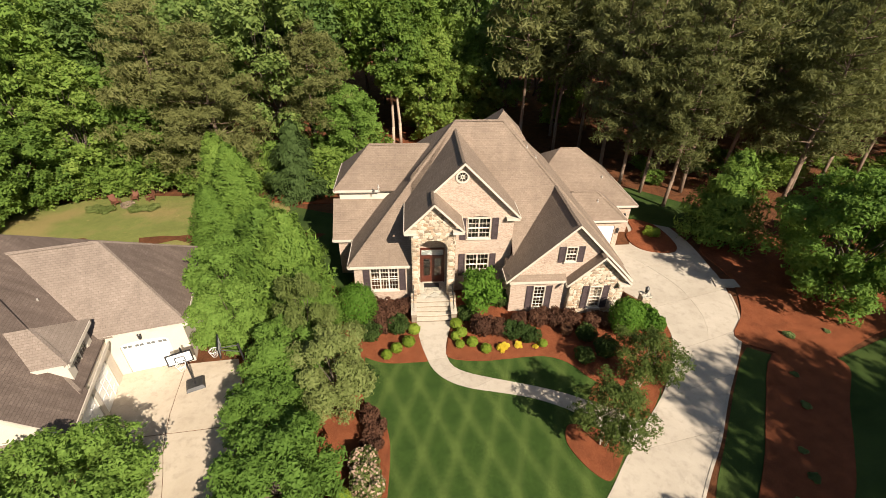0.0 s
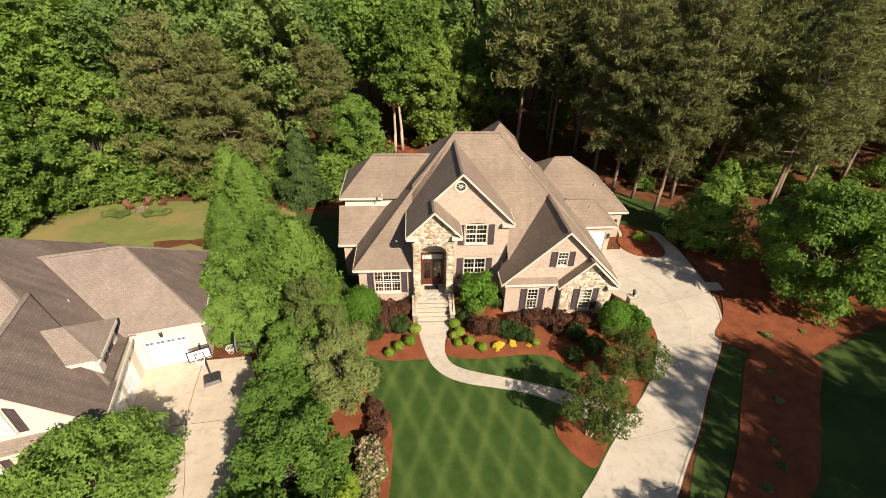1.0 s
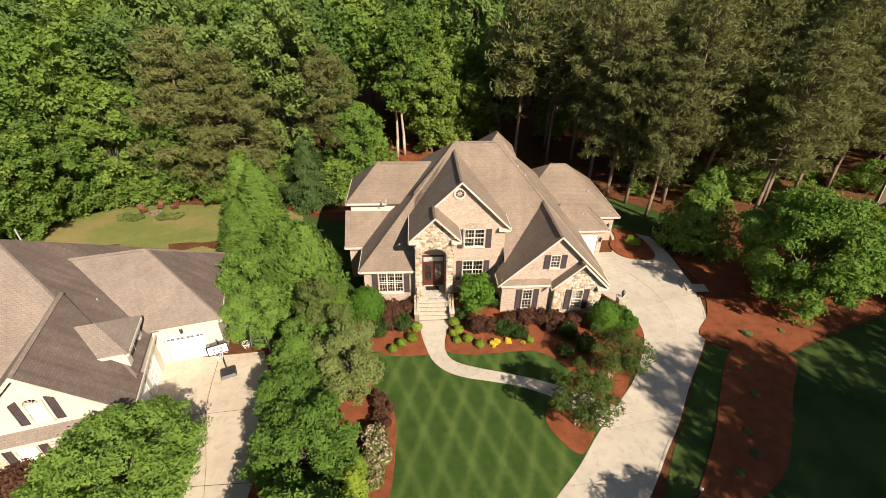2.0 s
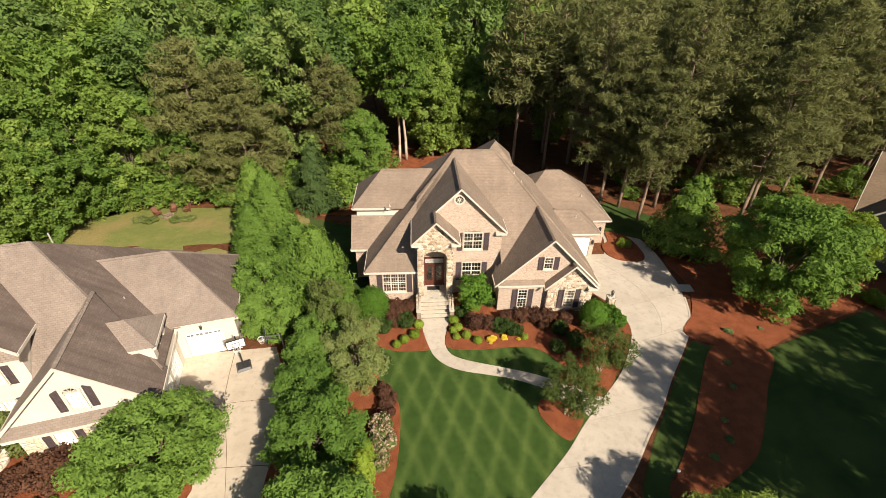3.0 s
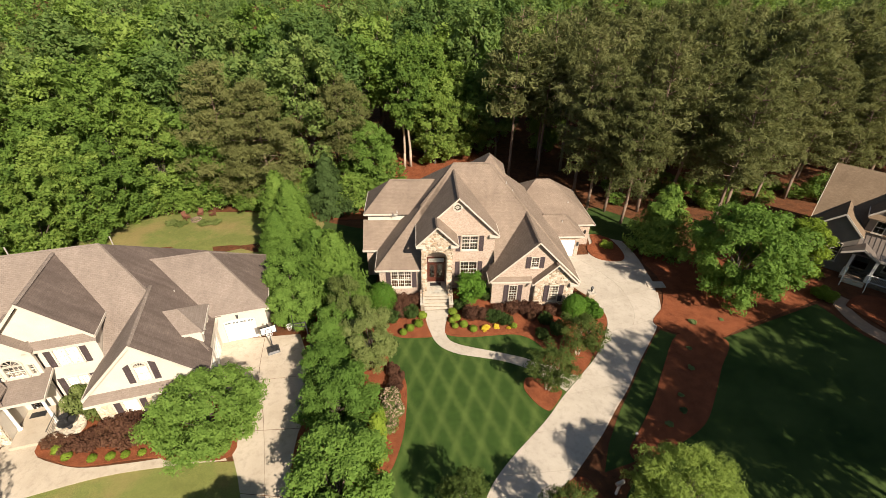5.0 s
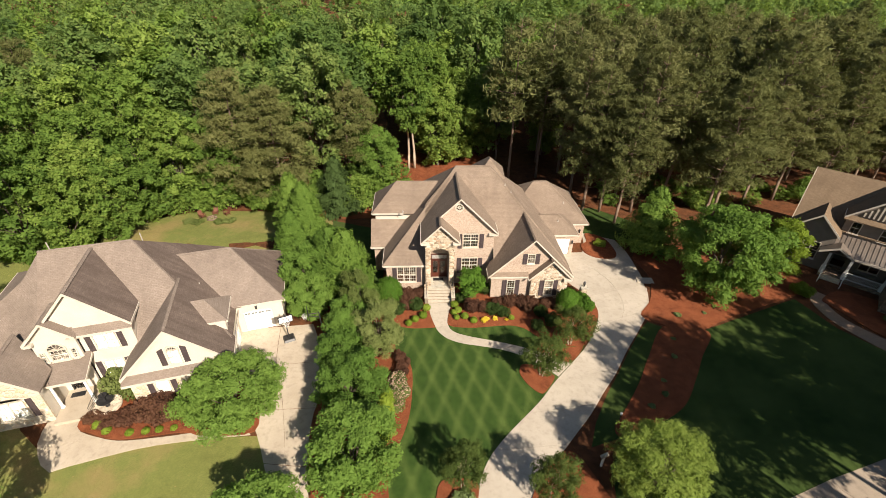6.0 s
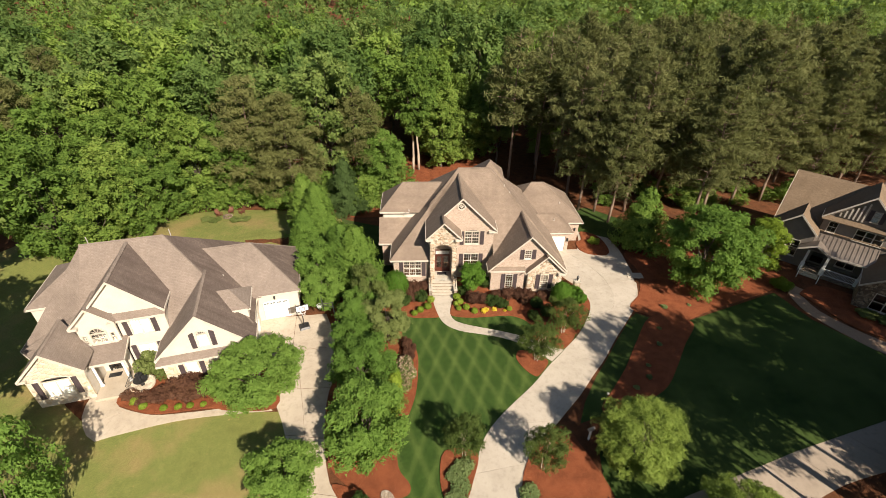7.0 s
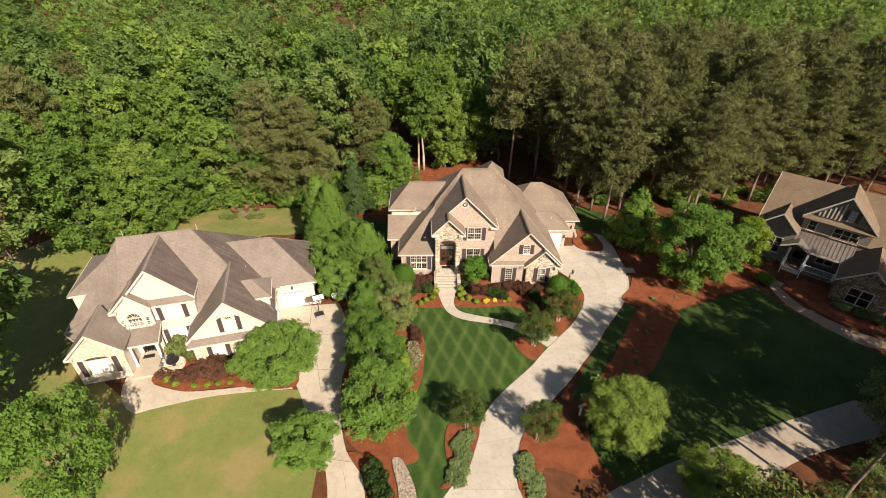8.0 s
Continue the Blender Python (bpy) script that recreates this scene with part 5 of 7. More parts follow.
    for cx, v, zc, w in ((-8.15, -5.95, 4.78, 0.9), (-16.575, -3.35, 4.7, 1.25)):
        bm = B()
        for i in range(6):
            t = math.pi * i / 5
            box(bm, -0.015, 0.015, v - 0.02, v + 0.03, 0.02, w / 2 - 0.03, pose(cx, 0, zc, 0, 90 - math.degrees(t), 0))
        for i in range(10):
            t0, t1 = math.pi * i / 10, math.pi * (i + 1) / 10
            q = [Vector((cx + rr * math.cos(t), v - 0.05, zc + rr * math.sin(t))) for rr, t in ((w / 2 - 0.07, t0), (w / 2 + 0.05, t0), (w / 2 + 0.05, t1), (w / 2 - 0.07, t1))]
            vs = [bm.verts.new(p) for p in q] + [bm.verts.new(p + Vector((0, 0.1, 0))) for p in q]
            for f in ((0, 1, 2, 3), (4, 7, 6, 5), (0, 4, 5, 1), (1, 5, 6, 2), (2, 6, 7, 3), (3, 7, 4, 0)):
                bm.faces.new([vs[j] for j in f])
        part("fanlight", bm, TRIM, H, "white half-round fanlight with spokes")
    for u, v, z, h, cv in ((-10.55, -5.9, 1.04, 1.95, 0), (-8.9, -5.9, 1.04, 1.95, 0), (-8.95, -5.9, 4.15, 1.55, 0.35), (-7.35, -5.9, 4.15, 1.55, -0.35), (-14.55, -2.9, 4.45, 1.7, 0), (-12.35, -2.9, 4.45, 1.7, 0), (-14.68, -2.9, 1.5, 1.85, 0), (-12.62, -2.9, 1.5, 1.85, 0), (-20.85, -6.0, 1.9, 1.9, 0), (-18.2, -6.0, 1.9, 1.9, 0)):
        shutter(H, front(v) @ pose(u, z, 0), 0.4, h, cv)
    for x0, x1, y, z0, z1 in ((-12.0, -4.8, -4.5, 0, 2.8), (-9, -7.3, -4.5, 3.2, 5.3), (-15, -11.6, -1.8, 0.3, 5.6), (-17.8, -15.3, -2.2, 0.2, 5.4), (-21.2, -17.6, -4.6, 0.6, 3.3)):
        part("room_lining", box(B(), x0, x1, y, y + 0.1, z0, z1), DARK_ROOM, H)
    part("room_lining", box(B(), -6.3, -6.2, -3.0, -0.4, 3.1, 4.6), DARK_ROOM, H)
    # garage doors
    gd = part("garage_door", box(B(), -3.88, -1.37, 0.38, 0.43, 0.0, 2.38), WHITE, H, "white sectional garage door with a row of small panes")
    for r_ in range(3):
        for c in range(4):
            part("door_panel", box(B(), -3.78 + c * 0.61, -3.28 + c * 0.61, 0.36, 0.39, 0.1 + r_ * 0.58, 0.58 + r_ * 0.58), WHITE, gd)
    for c in range(4):
        for k in range(2):
            part("pane", box(B(), -3.76 + c * 0.61 + k * 0.24, -3.56 + c * 0.61 + k * 0.24, 0.365, 0.38, 1.96, 2.12), DIM_PANE, gd)
    for v0 in (-4.98, -2.58):
        gd = part("garage_door", box(B(), -4.5, -4.45, v0, v0 + 1.96, 0.0, 2.18), WHITE, H, "white sectional garage door")
        for r_ in range(4):
            for c in range(3):
                part("door_panel", box(B(), -4.46, -4.43, v0 + 0.1 + c * 0.62, v0 + 0.58 + c * 0.62, 0.08 + r_ * 0.53, 0.5 + r_ * 0.53), WHITE, gd)
    bm = lathe(B(), [(0.03, 2.62), (0.09, 2.7), (0.11, 3.0), (0.02, 3.12)], 8, (-2.63, 0.14, 0))
    rod(bm, (-2.63, 0.3, 2.85), (-2.63, 0.14, 2.85), 0.02, 0.02, 6)
    part("wall_lantern", bm, BLACK, H)
    # entry
    door = part("door_frame", box(box(box(B(), -17.0, -16.88, -3.34, -3.2, 0.3, 2.45), -16.07, -15.95, -3.34, -3.2, 0.3, 2.45), -16.88, -16.07, -3.34, -3.2, 2.33, 2.45), BLACK, H)
    part("door_glass", box(B(), -16.88, -16.07, -3.28, -3.26, 0.34, 2.33), GLASS, door)
    bm = B()
    for i in range(1, 4):
        box(bm, -16.88 + 0.81 * i / 4 - 0.02, -16.88 + 0.81 * i / 4 + 0.02, -3.31, -3.28, 0.34, 2.33)
        box(bm, -16.88, -16.07, -3.31, -3.28, 0.34 + 2 * i / 4 - 0.02, 0.34 + 2 * i / 4 + 0.02)
    part("door_grille", bm, BLACK, door)
    part("porch_floor", box(B(), -17.35, -14.9, -6.6, -3.3, -0.3, 0.3), CONCRETE_L, H)
    part("door_mat", box(B(), -17.0, -16.0, -4.2, -3.7, 0.3, 0.32), BLACK, H)
    for u in (-17.2, -15.0):
        bm = lathe(B(), [(0.16, 0.3), (0.16, 0.4), (0.11, 0.45), (0.10, 2.55), (0.15, 2.65), (0.15, 2.82)], 12, (u, -5.05, 0))
        part("column", bm, WHITE, H)
    bm = B()
    for k in range(9):
        rod(bm, (-14.85, -6.5 + 0.18 * k, 0.28), (-14.85, -6.5 + 0.18 * k, 1.15), 0.012, 0.012, 5)
    rod(bm, (-14.85, -6.6, 1.15), (-14.85, -4.95, 1.15), 0.025, 0.025, 6)
    part("handrail", bm, BLACK, H)
    for u, v, z in ((-18.2, 5.0, 9.3), (-11.6, 6.0, 8.6)):
        part("vent_pipe", rod(B(), (u, v, z - 1.2), (u, v, z + 0.4), 0.05, 0.05, 8), VENT, H)
    for u, v, z in ((-9.0, 1.8, 7.4), (-6.9, 1.4, 5.7)):
        part("vent_pipe", rod(B(), (u, v, z - 0.6), (u, v, z + 0.02), 0.045, 0.045, 8), VENT, H)


left_house()


def basketball_hoop(m, label, arm=0.9):
    hoop = thing("basketball_hoop", m, label, "basketball hoop")
    bm = box(B(), -0.5, 0.5, -0.1, 0.9, 0, 0.18)
    for v in bm.verts:
        if v.co.z > 0.1:
            v.co.x *= 0.8
            v.co.y = 0.4 + (v.co.y - 0.4) * 0.75
    bmesh.ops.bevel(bm, geom=list(bm.edges), offset=0.03, segments=1)
    part("base", bm, BLACK, hoop)
    bm = rod(B(), (0, 0.35, 0.15), (0, 0.2, 3.1), 0.05, 0.05, 8)
    rod(bm, (0, 0.2, 3.0), (0, -arm, 3.1), 0.035, 0.035, 6)
    rod(bm, (0, 0.22, 2.5), (0, -arm, 2.95), 0.03, 0.03, 6)
    part("pole", bm, BLACK, hoop)
    bm = B()
    y = -arm
    for x0, x1, z0, z1 in ((-0.6, -0.54, 2.85, 3.6), (0.54, 0.6, 2.85, 3.6), (-0.54, 0.54, 3.54, 3.6), (-0.54, 0.54, 2.85, 2.91), (-0.24, -0.2, 2.98, 3.33), (0.2, 0.24, 2.98, 3.33), (-0.2, 0.2, 3.29, 3.33), (-0.2, 0.2, 2.98, 3.02)):
        box(bm, x0, x1, y - 0.03, y + 0.02, z0, z1)
    board = part("backboard", box(B(), -0.56, 0.56, y - 0.015, y + 0.012, 2.88, 3.57), BLIND, hoop, "pale translucent backboard")
    part("backboard_frame", bm, BLACK, board)
    bm = B()
    for i in range(16):
        a, b = 2 * math.pi * i / 16, 2 * math.pi * (i + 1) / 16
        rod(bm, (0.23 * math.cos(a), y - 0.32 + 0.23 * math.sin(a), 3.05), (0.23 * math.cos(b), y - 0.32 + 0.23 * math.sin(b), 3.05), 0.014, 0.014, 5, False)
        rod(bm, (0.23 * math.cos(a), y - 0.32 + 0.23 * math.sin(a), 3.05), (0.12 * math.cos(a), y - 0.32 + 0.12 * math.sin(a), 2.65), 0.006, 0.006, 4, False)
    part("rim", bm, WHITE, hoop)
    return hoop


basketball_hoop(pose(-12.6, 18.0, 0.035, 0, 0, 24), "portable basketball hoop with a black base on the driveway", 0.75)
basketball_hoop(pose(-9.9, 18.3, 0.035, 0, 0, -70), "second basketball hoop beside the hedge", 0.7)


def fountain(m):
    f = thing("fountain", m, "tiered cream stone garden fountain in the bed", "fountain")
    part("basin", lathe(B(), [(0.75, 0), (0.95, 0.12), (1.0, 0.35), (0.9, 0.38), (0.82, 0.25), (0.3, 0.2)], 20), STONE_L, f)
    part("middle_tier", lathe(B(), [(0.16, 0.2), (0.14, 0.55), (0.5, 0.72), (0.56, 0.84), (0.48, 0.84), (0.1, 0.76)], 16), BLACK, f)
    part("top_tier", lathe(B(), [(0.08, 0.76), (0.07, 1.15), (0.28, 1.28), (0.30, 1.36), (0.05, 1.32), (0.04, 1.6), (0.01, 1.66)], 14), BLACK, f)


fountain(pose(-24.7, 11.3, 0.05))

# ---- the grey-brown house ----
grey = thing("house", pose(43.2, 26.6, 0.5, 0, 0, -45) @ Matrix.Scale(0.97, 4), "grey-brown sided house with white trim and a metal porch roof", "house")


def right_house():
    H = grey
    S = 0.12
    a, b = (-4.2, 8.0, 9.43), (10.5, 8.0, 9.43)
    main = [[(-4.2, 2.5, 4.7), (16.0, 2.5, 4.7), b, a], [(16.0, 2.5, 4.7), (16.0, 13.5, 4.7), b], [(16.0, 13.5, 4.7), (-4.2, 13.5, 4.7), a, b]]
    part("roof", slab(B(), main, S), SHINGLE_R, H)
    part("upper_gable_roof", slab(B(), gable_planes(0.1, 7.5, 2.2, (6.5, 8.0), 6.6, 10.2), S), SHINGLE_R, H)
    part("left_gable_roof", slab(B(), gable_planes(-3.9, 0.6, 0.6, (3.0, 5.2), 4.6, 6.7), S), SHINGLE_R, H)
    part("bay_roof", slab(B(), gable_planes(5.6, 11.2, -4.4, (2.5, 2.6), 2.9, 5.3), S), SHINGLE_R, H)
    porch = part("porch_roof", slab(B(), [[(0.3, -0.2, 3.1), (6.4, -0.2, 3.1), (6.4, 2.6, 4.3), (0.3, 2.6, 4.3)]], 0.08), METAL_ROOF, H, "ribbed brown metal porch roof")
    bm = B()
    for i in range(15):
        u = 0.4 + i * 0.42
        slab(bm, [[(u, -0.2, 3.16), (u + 0.04, -0.2, 3.16), (u + 0.04, 2.6, 4.36), (u, 2.6, 4.36)]], 0.06)
    part("seam", bm, METAL_ROOF, porch)
    part("entry_gable_roof", slab(B(), gable_planes(-0.6, 2.6, -0.6, (0.3, 1.2), 3.1, 4.0), 0.08), METAL_ROOF, H)
    for pts in ([(-0.6, -0.6, 3.1), (1.0, -0.6, 4.0), (2.6, -0.6, 3.1)], [(0.1, 2.2, 6.6), (3.8, 2.2, 10.2), (7.5, 2.2, 6.6)], [(-3.9, 0.6, 4.6), (-1.65, 0.6, 6.7), (0.6, 0.6, 4.6)], [(5.6, -4.4, 2.9), (8.4, -4.4, 5.3), (11.2, -4.4, 2.9)], [(2.6, -0.2, 3.1), (6.2, -0.2, 3.1)], [(-4.2, 13.5, 4.7), (-4.2, 8.0, 9.43), (-4.2, 2.5, 4.7)], [(5.6, 0, 2.9), (5.6, -4.4, 2.9)], [(0.1, 6.5, 6.6), (0.1, 2.2, 6.6)]):
        part("fascia", fascia(B(), pts, 0.22), TRIM, H)
    G = -0.8
    front = lambda v: facing(0, v, 0, 0)
    mirror = Matrix.Scale(-1, 4, (1, 0, 0))

    def wall(outline, holes, m, mat=SIDING, label=""):
        return part("wall", panel(outline, holes, m), mat, H, label)
    wall([(0.4, 3.0), (7.2, 3.0), (7.2, 6.6), (3.8, 9.9), (0.4, 6.6)], [rect(1.0, 1.9, 4.7, 6.1), rect(3.6, 6.2, 4.6, 6.0), rect(4.2, 4.9, 7.2, 8.5)], front(2.6), SIDING, "grey-brown shake gable wall")
    wall(rect(2.8, 6.0, 3.0, 6.6), [], facing(0.4, 0, 0, -90) @ mirror)
    wall([(-3.6, G), (0.35, G), (0.35, 4.6), (-1.65, 6.4), (-3.6, 4.6)], [rect(-3.0, -0.6, 1.1, 3.3)], front(1.0), SIDING)
    wall([(1.2, G), (12.4, G), (12.4, 4.9), (8.0, 8.85), (3.2, 4.6), (1.2, 4.6)], [], facing(-3.6, 0, 0, -90) @ mirror)
    wall(rect(0.35, 6.2, G, 3.6), [rect(1.0, 2.2, 0.5, 2.6), rect(3.4, 5.2, 0.9, 2.5)], front(2.4), SIDING)
    wall([(5.9, G), (10.9, G), (10.9, 2.9), (8.4, 4.95), (5.9, 2.9)], [rect(7.2, 9.4, 0.4, 2.4)], front(-4.0), STONE_R, "brown ledge stone bay")
    wall(rect(-3.8, 2.4, G, 2.9), [], facing(5.9, 0, 0, -90) @ mirror, STONE_R)
    wall(rect(-3.8, 12, G, 2.9), [], facing(10.9, 0, 0, 90), SIDING)
    wall(rect(-3.6, 15.5, G, 4.6), [], front(12.6), SIDING)
    window(H, front(2.55) @ pose(1.45, 5.4, 0), 0.9, 1.4, 2, 2, 1)
    window(H, front(2.55) @ pose(4.9, 5.3, 0), 2.6, 1.4, 1, 1, 3)
    window(H, front(2.55) @ pose(4.55, 7.85, 0), 0.7, 1.3, 1, 2, 1, blind=True)
    window(H, front(0.95) @ pose(-1.8, 2.2, 0), 2.4, 2.2, 1, 3, 3)
    window(H, front(2.35) @ pose(4.3, 1.7, 0), 1.8, 1.6, 1, 2, 2)
    window(H, front(-4.05) @ pose(8.3, 1.4, 0), 2.2, 2.0, 1, 2, 2)
    for u in (4.0, 5.1):
        shutter(H, front(2.6) @ pose(u, 7.85, 0), 0.4, 1.35)
    part("pent_roof", slab(B(), [[(0.1, 2.1, 6.35), (7.5, 2.1, 6.35), (7.5, 2.62, 6.75), (0.1, 2.62, 6.75)]], 0.1), SHINGLE_R, H)
    bm = B()
    for i in range(6):
        u = 1.5 + i * 0.4
        box(bm, u, u + 0.16, 2.5, 2.58, 6.9, 7.35 + i * 0.36)
    part("gable_battens", bm, TRIM, H)
    part("porch_floor", box(B(), 0.3, 6.0, -0.3, 2.4, -0.9, 0.35), STONE_R, H)
    for u in (0.5, 2.5, 5.8):
        bm = box(B(), u - 0.2, u + 0.2, -0.25, 0.15, 0.35, 1.25)
        box(bm, u - 0.12, u + 0.12, -0.17, 0.07, 1.25, 3.0)
        part("porch_post", bm, WHITE, H)
    bm = B()
    for k in range(24):
        u = 2.75 + k * 0.125
        box(bm, u, u + 0.03, -0.08, -0.05, 0.5, 1.2)
    box(bm, 2.7, 5.7, -0.11, -0.02, 1.2, 1.27)
    box(bm, 2.7, 5.7, -0.1, -0.03, 0.44, 0.5)
    part("porch_railing", bm, WHITE, H)
    for i in range(5):
        part("step", box(B(), 0.6, 2.4, -0.3 - 0.32 * (5 - i), -0.3, -0.6 + 0.18 * i - 0.1, -0.55 + 0.18 * (i + 1)), STONE_L, H)
    bm = B()
    for u in (0.5, 2.5):
        rod(bm, (u, -1.9, 0.35), (u, -0.3, 1.25), 0.04, 0.04, 6)
        rod(bm, (u, -1.85, -0.6), (u, -1.85, 0.4), 0.04, 0.04, 6)
    part("step_rail", bm, WHITE, H)
    for x0, x1, y, z0, z1 in ((0.6, 7.0, 4.2, 4.2, 6.4), (-3.3, 0.1, 2.5, 0.8, 3.8), (0.5, 6.0, 4.4, 0.4, 2.9), (6.2, 10.6, -2.6, 0, 2.8)):
        part("room_lining", box(B(), x0, x1, y, y + 0.1, z0, z1), DARK_ROOM, H)


right_house()


# ---- plants ----
def leaf_mesh(name, centers, normals, sizes, aspect, material, rng, along=None, simple=False):
    """Many small folded leaf shapes; along: the direction in which each leaf points."""
    n = len(centers)
    if along is None:
        along = rng.normal(size=(n, 3))
    u = along - normals * np.sum(along * normals, 1, keepdims=True)
    u /= np.linalg.norm(u, axis=1, keepdims=True) + 1e-9
    v = np.cross(normals, u)
    s = sizes[:, None]
    fold = normals * s * 0.18
    if simple:
        corners = [centers - u * s + v * s * aspect, centers + u * s * 1.2 + fold, centers - u * s * 0.8 - v * s * aspect]
    else:
        corners = [centers - u * s, centers + v * s * aspect + fold, centers + u * s, centers - v * s * aspect + fold]
    k = len(corners)
    pts = np.stack(corners, 1).reshape(-1, 3)
    me = bpy.data.meshes.new(name)
    me.vertices.add(k * n)
    me.vertices.foreach_set("co", pts.astype(np.float32).ravel())
    me.loops.add(k * n)
    me.loops.foreach_set("vertex_index", np.arange(k * n, dtype=np.int32))
    me.polygons.add(n)
    me.polygons.foreach_set("loop_start", np.arange(0, k * n, k, dtype=np.int32))
    me.update(calc_edges=True)
    me.materials.append(material)
    return me


def shell_points(lobes, n, rng, depth=0.35, up=0.25):
    """Leaf places over a set of lobes (x, y, z, rx, ry, rz), thickest near their surface."""
    lob = np.array(lobes)
    w = (lob[:, 3] * lob[:, 4] + lob[:, 3] * lob[:, 5])
    k = rng.choice(len(lob), n, p=w / w.sum())
    d = rng.normal(size=(n, 3))
    d[:, 2] += up * np.abs(rng.normal(size=n)) * 1.5
    d /= np.linalg.norm(d, axis=1, keepdims=True)
    r = 1.0 - depth * rng.random(n) ** 2 + 0.06 * rng.normal(size=n)
    c = lob[k, :3] + d * lob[k, 3:6] * r[:, None]
    normal = d / lob[k, 3:6]
    normal /= np.linalg.norm(normal, axis=1, keepdims=True)
    return c, normal, k


def sprig_points(lobes, n, rng, spread, per=11, depth=0.5):
    """Leaves gathered in sprigs that stand over the lobes, with gaps between them."""
    m = max(8, n // per)
    c, nrm, k = shell_points(lobes, m, rng, depth, 0.3)
    j = rng.integers(0, m, n)
    tilt = nrm + rng.normal(size=nrm.shape) * 0.35 + np.array([0, 0, 0.35])
    tilt /= np.linalg.norm(tilt, axis=1, keepdims=True)
    off = rng.normal(size=(n, 3)) * spread
    t = tilt[j]
    off -= t * np.sum(off * t, 1, keepdims=True) * 0.55
    return c[j] + off, t


def jitter(normal, rng, amount):
    n = normal + rng.normal(size=normal.shape) * amount
    return n / np.linalg.norm(n, axis=1, keepdims=True)


def limb(bm, a, b, r0, r1, rng, bends=3, sway=0.08, n=6):
    """A bent, tapering limb."""
    a, b = Vector(a), Vector(b)
    last, lr = a, r0
    for i in range(1, bends + 1):
        t = i / bends
        p = a.lerp(b, t)
        if i < bends:
            p += Vector(rng.normal(size=3)) * sway * (b - a).length
        r = r0 + (r1 - r0) * t
        rod(bm, last, p, lr, r, n, cap=(i in (1, bends)))
        last, lr = p, r


def tree_proto(name, height, radius, base, leaves, size, material, bark, seed, lobes_n=34, trunk_r=0.16, stems=1, label="", category="tree", aspect=0.6, squash=1.0, reach=0.5, simple=True):
    """A broad-leaved tree: trunk or stems, limbs to the lobes, and a lobed leafy crown with gaps."""
    rng = np.random.default_rng(seed)
    t = thing(name, pose(0, 0, -200), label, category)
    lobes = []
    hc = height - base
    for i in range(lobes_n):
        f = (i + 0.5) / lobes_n
        zz = 2 * f - 1
        ring = math.sqrt(max(0, 1 - zz * zz)) ** 0.8
        a = i * 2.39996 + rng.random() * 0.8
        rr = radius * (0.46 + 0.46 * rng.random() ** 0.8) * ring
        z = base + hc * (0.5 + zz * 0.43 + 0.05 * rng.normal())
        lr = radius * (1.0 + 1.3 * rng.random()) / math.sqrt(lobes_n)
        lobes.append((rr * math.cos(a), rr * math.sin(a), z, lr, lr, lr * 0.75 * squash))
    c, nrm = sprig_points(lobes, leaves, rng, size * 1.5)
    keep = c[:, 2] > base * 0.55
    c, nrm = c[keep], nrm[keep]
    s = size * (0.65 + 0.7 * rng.random(len(c)))
    bm = B()
    for st in range(stems):
        a = 2 * math.pi * st / stems + 0.4
        sp = 0.0 if stems == 1 else 0.12
        tilt = 0.06 if stems == 1 else 0.30
        foot = (sp * math.cos(a), sp * math.sin(a), -0.15)
        fork = (math.cos(a) * tilt * base, math.sin(a) * tilt * base, base + hc * 0.18)
        limb(bm, foot, fork, trunk_r / math.sqrt(stems), trunk_r * 0.6 / math.sqrt(stems), rng, 3, 0.03, 7)
        for i in range(st, lobes_n, max(1, stems * 2, lobes_n // 18)):
            x, y, z = lobes[i][:3]
            limb(bm, fork, (x * reach, y * reach, z - 0.1 * hc * (1 - reach)), trunk_r * 0.3 / math.sqrt(stems), 0.012, rng, 2, 0.06, 5)
    part("trunk", bm, bark, t, smooth=True)
    link_mesh("crown", leaf_mesh("crown", c, jitter(nrm, rng, 0.34), s, aspect, material, rng, None, simple), material, t)
    return t


